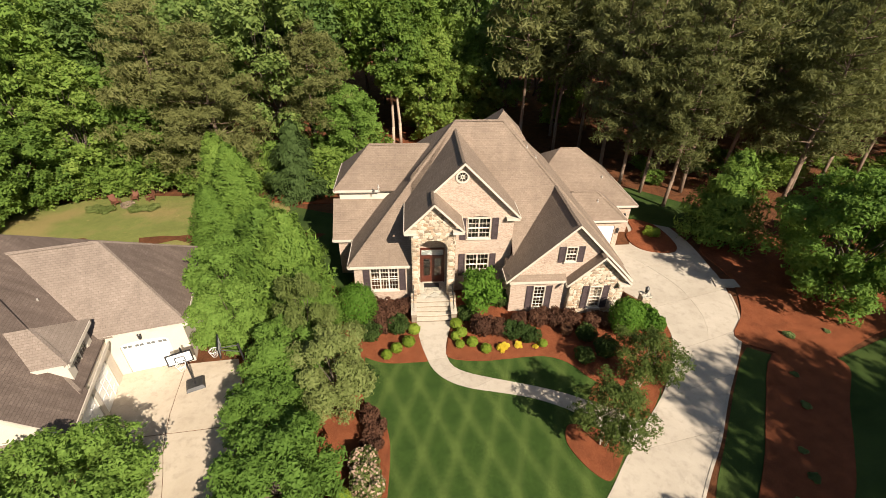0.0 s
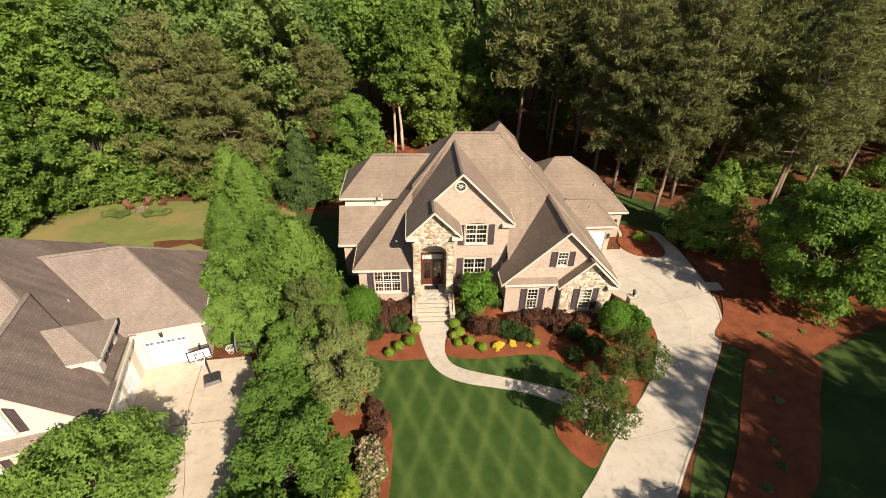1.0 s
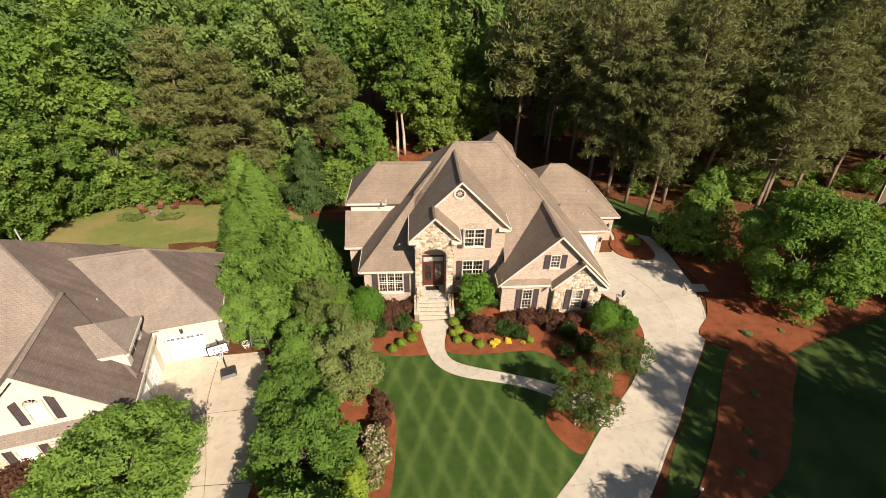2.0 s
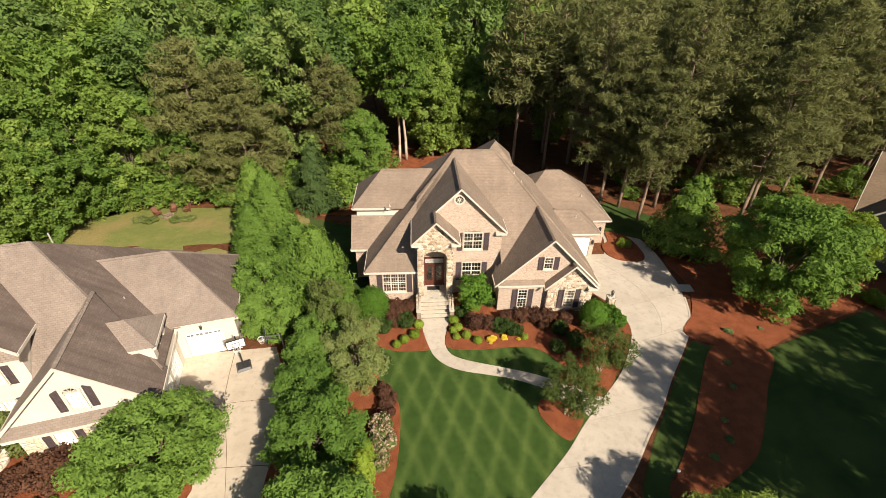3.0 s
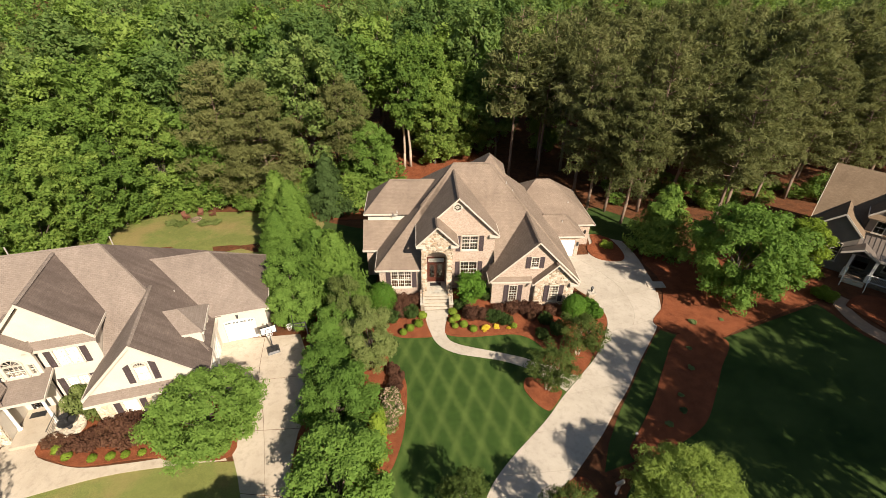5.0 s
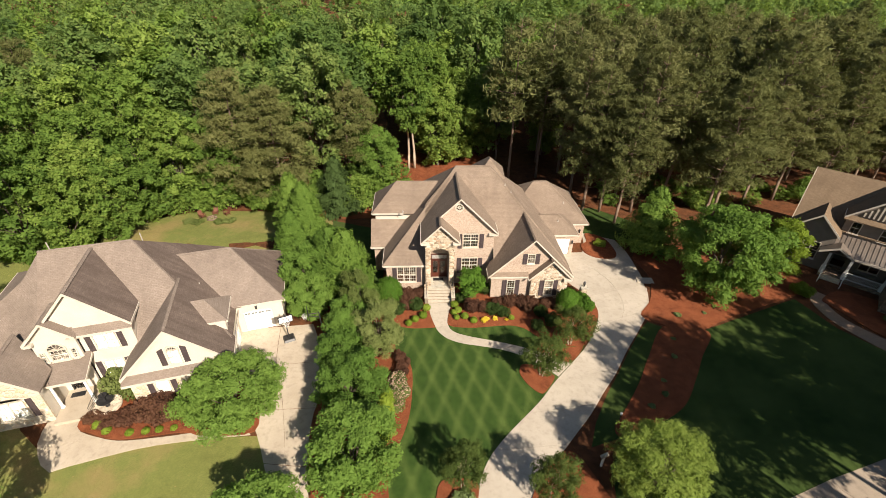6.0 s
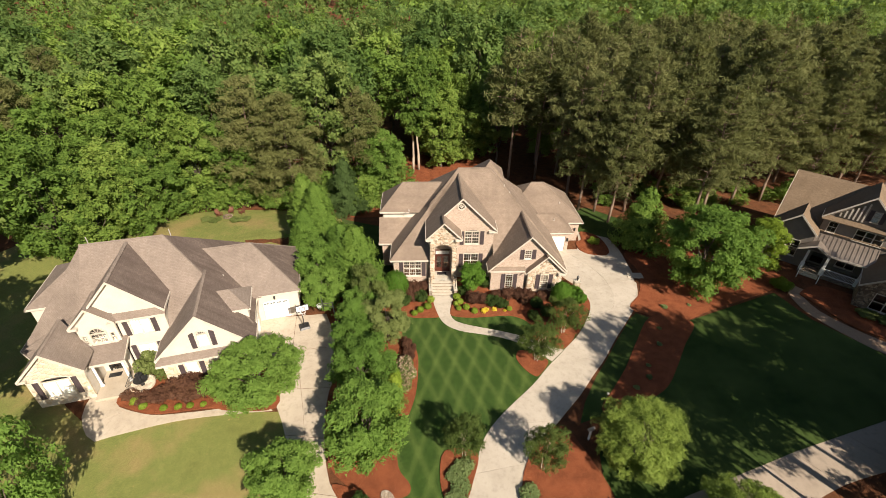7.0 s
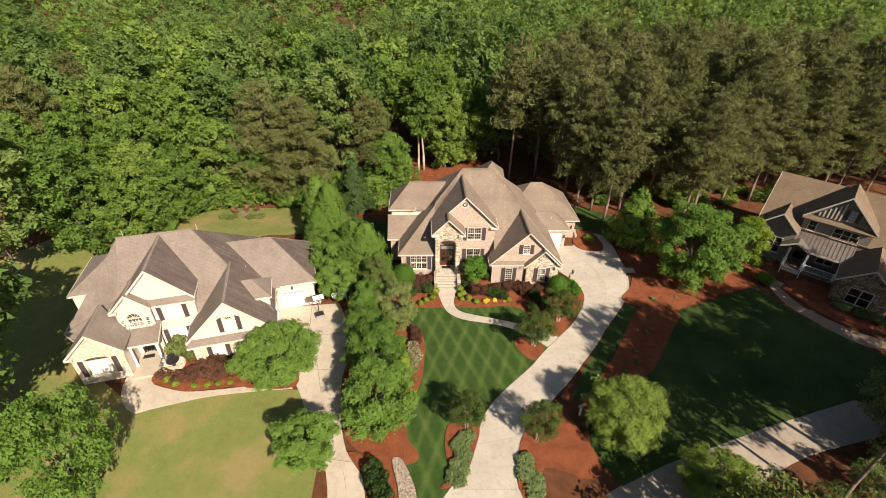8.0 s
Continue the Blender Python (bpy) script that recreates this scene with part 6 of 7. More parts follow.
def pine_proto(name, height, radius, clear, seed, tufts, size, label, whorls=11.0, girth=0.22, needles=LEAF_PINE_SHADED):
    """A tall pine: bare lower trunk, whorls of upswept boughs, each carrying flat plates of needle tufts."""
    rng = np.random.default_rng(seed)
    t = thing(name, pose(0, 0, -200), label, "pine tree")
    bm = B()
    top = Vector((0.3 * rng.normal(), 0.3 * rng.normal(), height))
    limb(bm, (0, 0, -0.2), top, girth, 0.04, rng, 5, 0.008, 8)
    for k in range(5):
        z = clear * (0.45 + 0.5 * rng.random())
        a = rng.random() * 2 * math.pi
        limb(bm, (top.x * z / height, top.y * z / height, z), (0.9 * math.cos(a), 0.9 * math.sin(a), z + 0.15), 0.03, 0.012, rng, 1, 0, 4)
    lobes = []
    z = clear
    while z < height - 0.4:
        f = (z - clear) / (height - clear)
        reach = radius * (0.62 + 0.38 * math.sin(math.pi * min(1, f * 0.8 + 0.2))) * (1.0 - f ** 2.6 * 0.78)
        turn = rng.random() * 2 * math.pi
        n_b = int(rng.integers(4, 7))
        for i in range(n_b):
            a = turn + 2 * math.pi * (i + 0.5 * rng.random()) / n_b
            rr = reach * (0.6 + 0.5 * rng.random())
            rise = rr * (0.05 + 0.28 * rng.random() + 0.25 * f)
            tip = Vector((rr * math.cos(a), rr * math.sin(a), z + rise))
            foot = Vector((top.x * z / height, top.y * z / height, z))
            limb(bm, foot, foot.lerp(tip, 0.85), 0.05, 0.015, rng, 2, 0.04, 4)
            for q in (0.42, 0.68, 0.86, 1.0):
                p = foot.lerp(tip, q)
                lr = (0.13 + 0.07 * rng.random()) * (reach * 0.62 + radius * 0.4)
                lobes.append((p.x + 0.3 * rng.normal(), p.y + 0.3 * rng.normal(), p.z + 0.12, lr * 1.35, lr * 1.35, lr * 0.66))
        z += (0.65 + 0.6 * rng.random()) * (height - clear) / whorls
    lobes.append((top.x, top.y, height - 0.3, radius * 0.14, radius * 0.14, radius * 0.26))
    part("trunk", bm, BARK_PINE, t, smooth=True)
    c, nrm = sprig_points(lobes, tufts, rng, size * 0.75, 7, 0.8)
    s = size * (0.55 + 0.9 * rng.random(len(c)))
    out = c / (np.linalg.norm(c[:, :2], axis=1, keepdims=True) + 0.5)
    out[:, 2] = 0
    along = out * 0.5 + rng.normal(size=nrm.shape) * 0.55 + np.array([0, 0, 0.55])
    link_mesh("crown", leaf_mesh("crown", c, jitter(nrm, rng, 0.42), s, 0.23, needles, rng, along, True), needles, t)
    return t


def cone_proto(name, height, radius, sprays, size, material, seed, label, droop=-0.35, base=0.15, power=0.62, category="tree", ragged=0.2, n_b=150, aspect=0.36):
    """A conifer clothed to the ground: overlapping boughs, each ending in pointed sprays."""
    rng = np.random.default_rng(seed)
    t = thing(name, pose(0, 0, -200), label, category)
    bm = rod(B(), (0, 0, -0.2), (0, 0, height * 0.9), 0.14 * radius / 2, 0.02, 7)
    part("trunk", bm, BARK, t)
    cs, ns, al = [], [], []
    per = sprays // n_b
    for i in range(n_b):
        f = (i + 0.5) / n_b
        f = 1 - (1 - f) ** 0.8
        z = base + f * (height - base)
        r = radius * (1 - f) ** power * (1 - ragged + 2 * ragged * rng.random()) + 0.12
        if f < 0.08:
            r *= 0.85
        a = i * 2.39996 + rng.random()
        d = np.array([math.cos(a), math.sin(a), 0.0])
        q = rng.random(per) ** 0.45
        side = rng.normal(size=per) * (0.16 + 0.30 * (1 - q)) * (r * 0.55 + 0.15)
        tang = np.array([-math.sin(a), math.cos(a), 0])
        c = d * (q * r)[:, None] + tang * side[:, None]
        c[:, 2] = z + (q * r) * droop * -1 * 0.5 + rng.normal(size=per) * 0.13 * (0.6 + r * 0.4)
        out = d + np.array([0, 0, 0.55])
        cs.append(c)
        ns.append(np.tile(out, (per, 1)))
        al.append(np.tile(d + np.array([0, 0, -droop * 1.6]), (per, 1)) + rng.normal(size=(per, 3)) * 0.35)
    c, nrm, al = np.concatenate(cs), np.concatenate(ns), np.concatenate(al)
    nrm = jitter(nrm / np.linalg.norm(nrm, axis=1, keepdims=True), rng, 0.35)
    s = size * (0.6 + 0.8 * rng.random(len(c)))
    link_mesh("crown", leaf_mesh("crown", c, nrm, s, aspect, material, rng, al, True), material, t)
    return t


def shrub_proto(name, rx, h, leaves, size, material, seed, label, lumps=9, smoothness=0.3, bloom=None, blooms=0, category="shrub"):
    """A bush: stems and a low mound of leaves; lumps 1 gives a clipped dome."""
    rng = np.random.default_rng(seed)
    t = thing(name, pose(0, 0, -200), label, category)
    if lumps == 1:
        lobes = [(0, 0, h * 0.5, rx, rx, h * 0.5)]
    else:
        lobes = [(0, 0, h * 0.42, rx * 0.7, rx * 0.7, h * 0.42)]
        for i in range(lumps):
            a = i * 2.39996
            q = 0.45 + 0.3 * rng.random()
            lobes.append((rx * q * math.cos(a), rx * q * math.sin(a), h * (0.35 + 0.3 * rng.random()), rx * 0.42, rx * 0.42, h * 0.36))
    c, nrm, k = shell_points(lobes, leaves, rng, 0.25)
    keep = c[:, 2] > 0.02
    c, nrm = c[keep], nrm[keep]
    s = size * (0.65 + 0.7 * rng.random(len(c)))
    bm = B()
    for i in range(5):
        a = i * 1.2566
        limb(bm, (0.05 * math.cos(a), 0.05 * math.sin(a), -0.08), (rx * 0.5 * math.cos(a), rx * 0.5 * math.sin(a), h * 0.6), 0.03, 0.01, rng, 2, 0.05, 5)
    part("stem", bm, BARK, t)
    link_mesh("foliage", leaf_mesh("foliage", c, jitter(nrm, rng, smoothness), s, 0.6, material, rng), material, t)
    if blooms:
        c, nrm, k = shell_points(lobes, blooms, rng, 0.05, 0.6)
        link_mesh("blossom", leaf_mesh("blossom", c * 1.02, jitter(nrm, rng, 0.5), np.full(len(c), size * 1.1), 0.8, bloom, rng), bloom, t)
    return t


PROTO_USED = set()


def plant(proto, x, y, scale=1.0, turn=0.0, tall=1.0, group="", label="", z=None):
    """Puts a copy of the plant (the prototype itself the first time) on the ground."""
    m = pose(x, y, land(x, y) if z is None else z, 0, 0, turn) @ Matrix.Diagonal((scale, scale, scale * tall, 1))
    if proto.name not in PROTO_USED:
        PROTO_USED.add(proto.name)
        proto.matrix_world = m
        ob = proto
        if group:
            tagged(ob, group=group)
        if label:
            tagged(ob, label)
        return ob
    made = {}
    for o in (proto, *proto.children_recursive):
        made[o] = o.copy()
        scene.collection.objects.link(made[o])
        made[o].parent = made.get(o.parent, o.parent)
    ob = made[proto]
    ob.matrix_basis = m
    tagged(ob, label, "", group)
    return ob


rnd = random.Random(11)

# hedge and yard trees
cyp = [cone_proto("cypress", 10.0, 2.7, 30000, 0.15, LEAF_CYPRESS, 3, "tall feathery green cypress in the hedge between the houses", n_b=260),
       cone_proto("cypress", 7.8, 3.0, 30000, 0.15, LEAF_CYPRESS, 4, "broad feathery green cypress in the hedge between the houses", ragged=0.32, n_b=200, power=0.55)]
HEDGE = "hedge trees between the houses"
for i, x, y, s, tall in ((0, -15.2, 34.2, 1.0, 0.94), (0, -13.2, 31.6, 1.02, 0.92), (0, -14.2, 29.0, 0.92, 0.8), (1, -9.6, 25.0, 1.02, 0.98), (1, -8.0, 24.0, 1.0, 1.02), (1, -6.6, 21.8, 0.72, 1.0)):
    plant(cyp[i], x, y, s, rnd.random() * 360, tall, HEDGE)
broad = [tree_proto("tree", 6.0, 2.7, 0.8, 25000, 0.095, LEAF_YARD, BARK, 21, 60, label="leafy bright green deciduous tree in a pine straw bed"),
         tree_proto("tree", 6.2, 2.9, 0.8, 25000, 0.095, LEAF_YARD, BARK, 22, 64, label="dense rounded green deciduous tree in a pine straw bed")]
for i, x, y, s, tall in ((1, -12.2, 24.0, 0.92, 1.02), (0, -11.0, 20.9, 0.82, 1.0), (0, -7.0, 17.6, 0.82, 0.98), (1, -7.2, 14.6, 0.74, 0.9), (1, -6.2, 10.9, 0.94, 0.82), (1, -5.2, 5.0, 1.1, 0.76), (0, -10.4, 1.9, 0.88, 0.76)):
    plant(broad[i], x, y, s, rnd.random() * 360, tall, "deciduous trees by the driveway")
olive = tree_proto("magnolia", 5.4, 1.9, 0.4, 19000, 0.082, LEAF_OLIVE, BARK, 23, 34, label="olive-green glossy-leaved tree at the lawn's edge", aspect=0.5)
plant(olive, -4.3, 16.2, 1.05, 20, 0.98)
plant(olive, -6.5, 20.0, 0.86, 120, 1.3)
maple = tree_proto("tree", 5.4, 3.9, 0.9, 42000, 0.085, LEAF_YARD, BARK, 24, 110, 0.2, label="wide round-headed green maple on the cream house's lawn")
plant(maple, -14.6, 10.2, 1.0, 0, 0.86)
left_tree = tree_proto("tree", 8.6, 4.2, 1.4, 15000, 0.12, LEAF_YARD, BARK, 25, 34, 0.2, label="open-branched bright green tree on the lawn")
plant(left_tree, -24.6, -1.2, 0.72, 0, 1.75)
big = tree_proto("tree", 8.8, 4.9, 0.6, 46000, 0.11, LEAF_YARD, BARK, 26, 120, 0.25, label="large rounded green shade tree in red mulch")
plant(big, 29.6, 23.6, 1.08, 40, 1.02)
bright = tree_proto("tree", 6.6, 2.5, 0.8, 16000, 0.1, LEAF_LIME, BARK, 28, 40, label="light yellow-green young tree beside the shade tree")
plant(bright, 37.6, 26.2, 0.95, 200, 1.05)
cedar = cone_proto("cedar", 8.2, 3.0, 15000, 0.2, LEAF_CYPRESS, 8, "green cedar below the pines", ragged=0.4)
plant(cedar, 26.4, 32.4, 1.0)
spruce = cone_proto("spruce", 8.6, 3.2, 18000, 0.19, LEAF_SPRUCE, 9, "dark green spruce at the back of the yard", droop=0.3, power=0.72, ragged=0.3, n_b=90, aspect=0.28)
plant(spruce, -12.3, 45.4, 1.15, 0, 0.84)
rounded = tree_proto("tree", 10.5, 3.6, 1.2, 20000, 0.135, LEAF_YARD, BARK, 27, 60, label="bright green round tree behind the house")
plant(rounded, -6.9, 52.0, 1.0, 0, 0.94)

# crape myrtles
myrtle = tree_proto("crape_myrtle", 4.0, 1.9, 1.4, 12000, 0.064, LEAF_MYRTLE, BARK_PALE, 31, 30, 0.1, 4, "small multi-stemmed dark green crape myrtle in pine straw", "small tree", 0.5)
for x, y, s in ((12.7, 16.9, 0.95), (9.35, 13.35, 1.0), (1.9, 4.1, 0.76), (7.5, 2.9, 0.8)):
    plant(myrtle, x, y, s, rnd.random() * 360, 1.0 if s > 0.9 else 1.25, "crape myrtles along the driveway")
willow = tree_proto("tree", 6.0, 3.5, 0.3, 44000, 0.085, LEAF_WILLOW, BARK, 33, 110, 0.16, 3, "light green feathery bush-like tree on the verge", aspect=0.35)
plant(willow, 14.4, 3.5, 0.98, 0, 0.86)
plant(willow, 19.4, -1.6, 0.86, 120, 0.62)

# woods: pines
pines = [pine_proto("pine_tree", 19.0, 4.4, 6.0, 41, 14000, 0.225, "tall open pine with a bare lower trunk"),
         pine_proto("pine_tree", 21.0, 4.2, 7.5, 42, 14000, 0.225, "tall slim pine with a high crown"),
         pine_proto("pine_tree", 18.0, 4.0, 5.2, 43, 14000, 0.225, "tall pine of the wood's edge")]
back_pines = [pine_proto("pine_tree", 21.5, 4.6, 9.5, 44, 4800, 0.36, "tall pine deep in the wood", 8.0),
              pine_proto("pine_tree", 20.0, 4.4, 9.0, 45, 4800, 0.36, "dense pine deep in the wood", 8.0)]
yard_pine = pine_proto("pine_tree", 18.0, 5.4, 3.0, 47, 34000, 0.21, "broad full-crowned pine behind the lawn", 13.0, 0.28, LEAF_PINE_SUNLIT)
lone_pine = pine_proto("pine_tree", 18.0, 4.2, 7.0, 48, 18000, 0.21, "olive-brown pine with a bare grey trunk", 11.0, 0.22, LEAF_PINE_SUNLIT)
for x, y, s, tall in ((-25.6, 48.6, 1.08, 0.96), (-20.2, 46.8, 1.0, 0.94)):
    plant(yard_pine, x, y, s, rnd.random() * 360, tall, "pines behind the lawn")
plant(lone_pine, -11.0, 52.6, 1.0, 80, 0.96, "pines behind the lawn")
for x, y, s in ((-60.5, 50.5, 1.0), (-66.0, 56.0, 0.95), (-55.5, 67.5, 1.02), (-62.0, 64.0, 1.0), (-75.0, 62.0, 1.0)):
    plant(lone_pine, x, y, s * 1.05, rnd.random() * 360, 1.08, "pines of the left-hand wood")
spots = [(18.2, 55.2), (22.2, 43.4), (24.4, 42.8), (28.7, 42.4), (37.2, 44.4), (36.0, 37.4), (45.8, 44.1), (51.2, 45.3), (21.6, 47.6), (25.2, 39.2), (39.4, 40.6), (33.0, 42.6)]
for k in range(900):
    x, y = rnd.uniform(12, 100), rnd.uniform(44, 98)
    if (x < 24 and y < 51) or any((x - a) ** 2 + (y - b) ** 2 < (15 if y < 60 else 24) for a, b in spots):
        continue
    if x + y < 66 or x < y * 0.55 - 18:
        continue
    spots.append((x, y))
for x, y in spots[:112]:
    kind = pines if y < 53 else back_pines
    plant(kind[rnd.randrange(len(kind))], x, y, rnd.uniform(0.86, 1.1), rnd.random() * 360, rnd.uniform(0.92, 1.08), "pines of the right-hand wood")
plant(pines[0], 35.2, 1.2, 0.6, 30, 0.66, "pines beside the street")
# pines by the street, mostly out of view, placed for their shade on the lawn
for x, y in ((47.6, -1.7), (49.5, 6.0), (52.0, 9.0), (54.0, 5.0)):
    plant(back_pines[rnd.randrange(2)], x, y, rnd.uniform(0.78, 0.86), rnd.random() * 360, rnd.uniform(0.95, 1.05), "pines beside the street")
high_pine = pine_proto("pine_tree", 23.0, 3.8, 13.5, 46, 3200, 0.33, "very tall pine with a long bare trunk and a high crown", 9.0, 0.26)
for x, y in ((31.6, -5.8), (28.4, -9.0), (34.4, -2.6), (37.6, -4.8), (40.2, -7.4), (42.8, -4.2), (45.0, -6.8), (47.8, -4.0), (45.6, -0.8), (50.2, -1.0), (50.6, -7.2), (36.0, -7.6), (33.2, -8.6)):
    plant(high_pine, x, y, rnd.uniform(0.95, 1.08), rnd.random() * 360, rnd.uniform(0.80, 0.86), "tall pines beside the street")
plant(high_pine, 27.2, -3.2, 0.58, 20, 1.4, "tall pines beside the street")
thicket = tree_proto("thicket_shrub", 4.4, 2.3, 0.2, 6000, 0.1, LEAF_OLIVE, BARK, 58, 40, 0.08, 4, "dense olive-green shrub in the shade beside the street", "shrub", aspect=0.5)
# The last three are added to shade the foot of the drive.
for x, y, s in ((36.6, 2.2, 1.5), (35.4, -1.6, 1.2), (38.2, -2.0, 1.5), (26.8, -3.4, 0.62), (24.2, -4.4, 0.6), (30.4, -2.0, 0.6), (33.0, -0.6, 0.7), (40.2, 3.4, 1.4), (19.4, -6.6, 1.55), (23.0, -8.4, 1.5), (16.4, -9.0, 1.6)):
    plant(thicket, x, y, s, rnd.random() * 360, rnd.uniform(0.85, 1.15), "street-side shrubs")

# woods: broad-leaved
wood = [tree_proto("woodland_tree", 19.0, 4.6, 3.0, 15000, 0.168, LEAF_BROAD, BARK, 51, 120, 0.22, aspect=0.8, label="tall bright green woodland tree"),
        tree_proto("woodland_tree", 21.0, 5.0, 4.0, 15000, 0.175, LEAF_WOOD, BARK, 52, 130, 0.24, aspect=0.8, label="tall green woodland tree"),
        tree_proto("woodland_tree", 15.0, 4.4, 0.6, 15000, 0.16, LEAF_BROAD, BARK, 53, 110, 0.2, aspect=0.8, label="leafy green tree at the wood's edge")]
for x, y, s in ((2.4, 61.6, 1.0), (5.6, 63.4, 1.05), (8.8, 65.4, 1.0), (3.8, 67.0, 1.2), (-37.0, 37.0, 0.78), (-37.2, 42.0, 0.85), (-35.5, 49.5, 0.95), (-40.0, 33.0, 0.8)):
    plant(wood[2], x, y, s, rnd.random() * 360, 0.9, "trees of the wood")
back_wood = [tree_proto("woodland_tree", 20.0, 4.9, 9.0, 5500, 0.26, LEAF_BROAD, BARK, 56, 70, 0.22, aspect=0.8, label="green tree deep in the wood"),
             tree_proto("woodland_tree", 21.0, 5.0, 9.5, 5500, 0.26, LEAF_WOOD, BARK, 57, 70, 0.22, aspect=0.8, label="dark green tree deep in the wood")]
spots = []
for k in range(1500):
    x, y = rnd.uniform(-82, 26), rnd.uniform(44, 96)
    edge = 53 if x > -28 else 46
    if x < -38:
        edge = 30
    if x > -4:
        edge = 62
    if y < edge or any((x - a) ** 2 + (y - b) ** 2 < 26 for a, b in spots):
        continue
    spots.append((x, y))
for x, y in [(-33.5, 46.5), (-39, 38), (-43, 31), (-38.5, 47), (-47, 24), (1.4, 66), (-50.5, 54.3), (-54, 46), (-54, 38)] + spots[:94]:
    kind = wood if y < 60 or (x > -8 and y < 69) else back_wood
    plant(kind[rnd.randrange(len(kind))], x, y, rnd.uniform(0.85, 1.15), rnd.random() * 360, rnd.uniform(0.8, 1.1), "trees of the wood")


def far_woods():
    """The wood beyond: many crowns, gathered in a few sheets of foliage that differ a little in green."""
    rng = np.random.default_rng(77)
    sheets = [[] for k in range(8)]
    for k in range(1400):
        y = 92 + (430 * rng.random() ** 1.3 if k < 1080 else 250 + 450 * rng.random())
        x = rng.uniform(-1.15, 1.15) * (y + 20)
        if 30 < x < 105 and y < 104:
            continue
        near, mid = y < 165, y < 340
        h = rng.uniform(14, 23)
        r = rng.uniform(3.6, 5.6) * (1.0 if near else 1.4 if mid else 2.2)
        g = land(0, min(y, 200)) + 0.02 * (y - 92)
        lob = [(x + r * 0.55 * math.cos(a * 2.4), y + r * 0.55 * math.sin(a * 2.4), g + h - r * (0.4 + 1.5 * a / 11 + 0.4 * rng.random()), r * 0.42, r * 0.42, r * 0.4) for a in range(11)]
        c, nrm = sprig_points(lob, 900 if near else 330 if mid else 150, rng, 0.38 if near else 0.75 if mid else 1.4, 8, 0.3)
        size = (0.26 if near else 0.64 if mid else 1.4) * (0.7 + 0.6 * rng.random(len(c)))
        sheets[int(rng.integers(8))].append((c, nrm, size))
    for k, trees in enumerate(sheets):
        c, nrm, s = (np.concatenate([t[i] for t in trees]) for i in range(3))
        mat = LEAF_BROAD if k < 2 else LEAF_WOOD
        me = leaf_mesh("far_woods", c, jitter(nrm, rng, 0.3), s, 0.7, mat, rng, None, True)
        tagged(link_mesh("far_woods", me, mat), "dense green forest canopy in the distance", "forest", "", "stuff")


far_woods()

poplar = tree_proto("tulip_poplar", 19.0, 3.4, 7.5, 14000, 0.16, LEAF_BROAD, BARK_PALE, 59, 90, 0.24, aspect=0.8, label="tall tulip poplar with a straight pale trunk")
for x, y, s in ((-2.6, 60.2, 0.95), (-1.6, 61.0, 1.0), (0.8, 63.5, 1.0)):
    plant(poplar, x, y, s, rnd.random() * 360, 1.0, "tulip poplars behind the house")

# Trees added for the shade beside the cream house, crowns mostly out of view.
for x, y in ((-35.0, 7.0), (-32.4, 1.6), (-37.5, 0.0), (-33.0, -4.5), (-40.5, 6.0), (-29.0, -9.5)):
    plant(back_wood[rnd.randrange(2)], x, y, rnd.uniform(0.9, 1.0), rnd.random() * 360, 0.88, "trees beside the street")
# undergrowth along the wood's edge
bush = tree_proto("undergrowth_bush", 4.6, 2.2, 0.15, 2600, 0.14, LEAF_BROAD, BARK, 55, 30, 0.07, 3, "leafy green bush at the edge of the wood", "bush", aspect=0.7)
for k in range(34):
    u = k / 33
    x = -46 + 40 * u + rnd.uniform(-1.5, 1.5)
    y = (31 + (x + 46) * 1.1 if x < -33 else 46.8) + rnd.uniform(-0.8, 3.0)
    plant(bush, x, y, rnd.uniform(0.6, 1.2), rnd.random() * 360, rnd.uniform(0.8, 1.2), "undergrowth bushes")

# undergrowth below the pines
for k in range(20):
    x = 24 + 34 * rnd.random()
    plant(bush, x, (44 if x < 31 else 42.5) + 9 * rnd.random(), rnd.uniform(0.5, 1.0), rnd.random() * 360, rnd.uniform(0.5, 1.1), "undergrowth bushes")

# shrubs
holly = shrub_proto("holly_shrub", 1.3, 3.1, 6000, 0.075, LEAF_BOX, 61, "tall clipped bright green holly at the house corner", 1, 0.35)
plant(holly, -3.9, 23.1, 1.0)
holly2 = shrub_proto("holly_shrub", 1.05, 2.3, 6000, 0.065, LEAF_BOX, 62, "clipped green holly beside the driveway", 1, 0.35)
plant(holly2, 13.6, 21.4, 1.0, 0, 1.15)
lime = shrub_proto("boxwood", 0.36, 0.6, 900, 0.05, LEAF_LIME, 63, "small round lime-green shrub in the bed", 1, 0.35)
for x, y, s in ((-1.3, 20.4, 1.0), (-0.55, 20.9, 1.1), (-1.9, 19.9, 0.9), (-0.2, 22.0, 1.1), (2.6, 22.4, 1.1), (2.9, 21.6, 1.0), (2.5, 21.3, 0.9), (3.5, 20.7, 1.0), (4.3, 20.1, 0.95), (2.7, 20.6, 0.8), (8.0, 20.4, 0.8)):
    plant(lime, x, y, s, rnd.random() * 360, 1.0, "small lime-green shrubs")
yellow = shrub_proto("flowering_plant", 0.42, 0.5, 900, 0.06, LEAF_YELLOW, 64, "clump of bright yellow flowers in the mulch", 5, 0.6)
for x, y, s in ((5.3, 20.2, 0.85), (5.65, 20.45, 0.6), (6.4, 20.4, 0.65), (7.5, 20.3, 0.45)):
    plant(yellow, x, y, s, rnd.random() * 360, 1.0, "yellow flowers")
plum = shrub_proto("loropetalum", 0.85, 1.35, 2600, 0.075, LEAF_BURGUNDY, 65, "burgundy-leaved loropetalum before the wall", 8, 0.6)
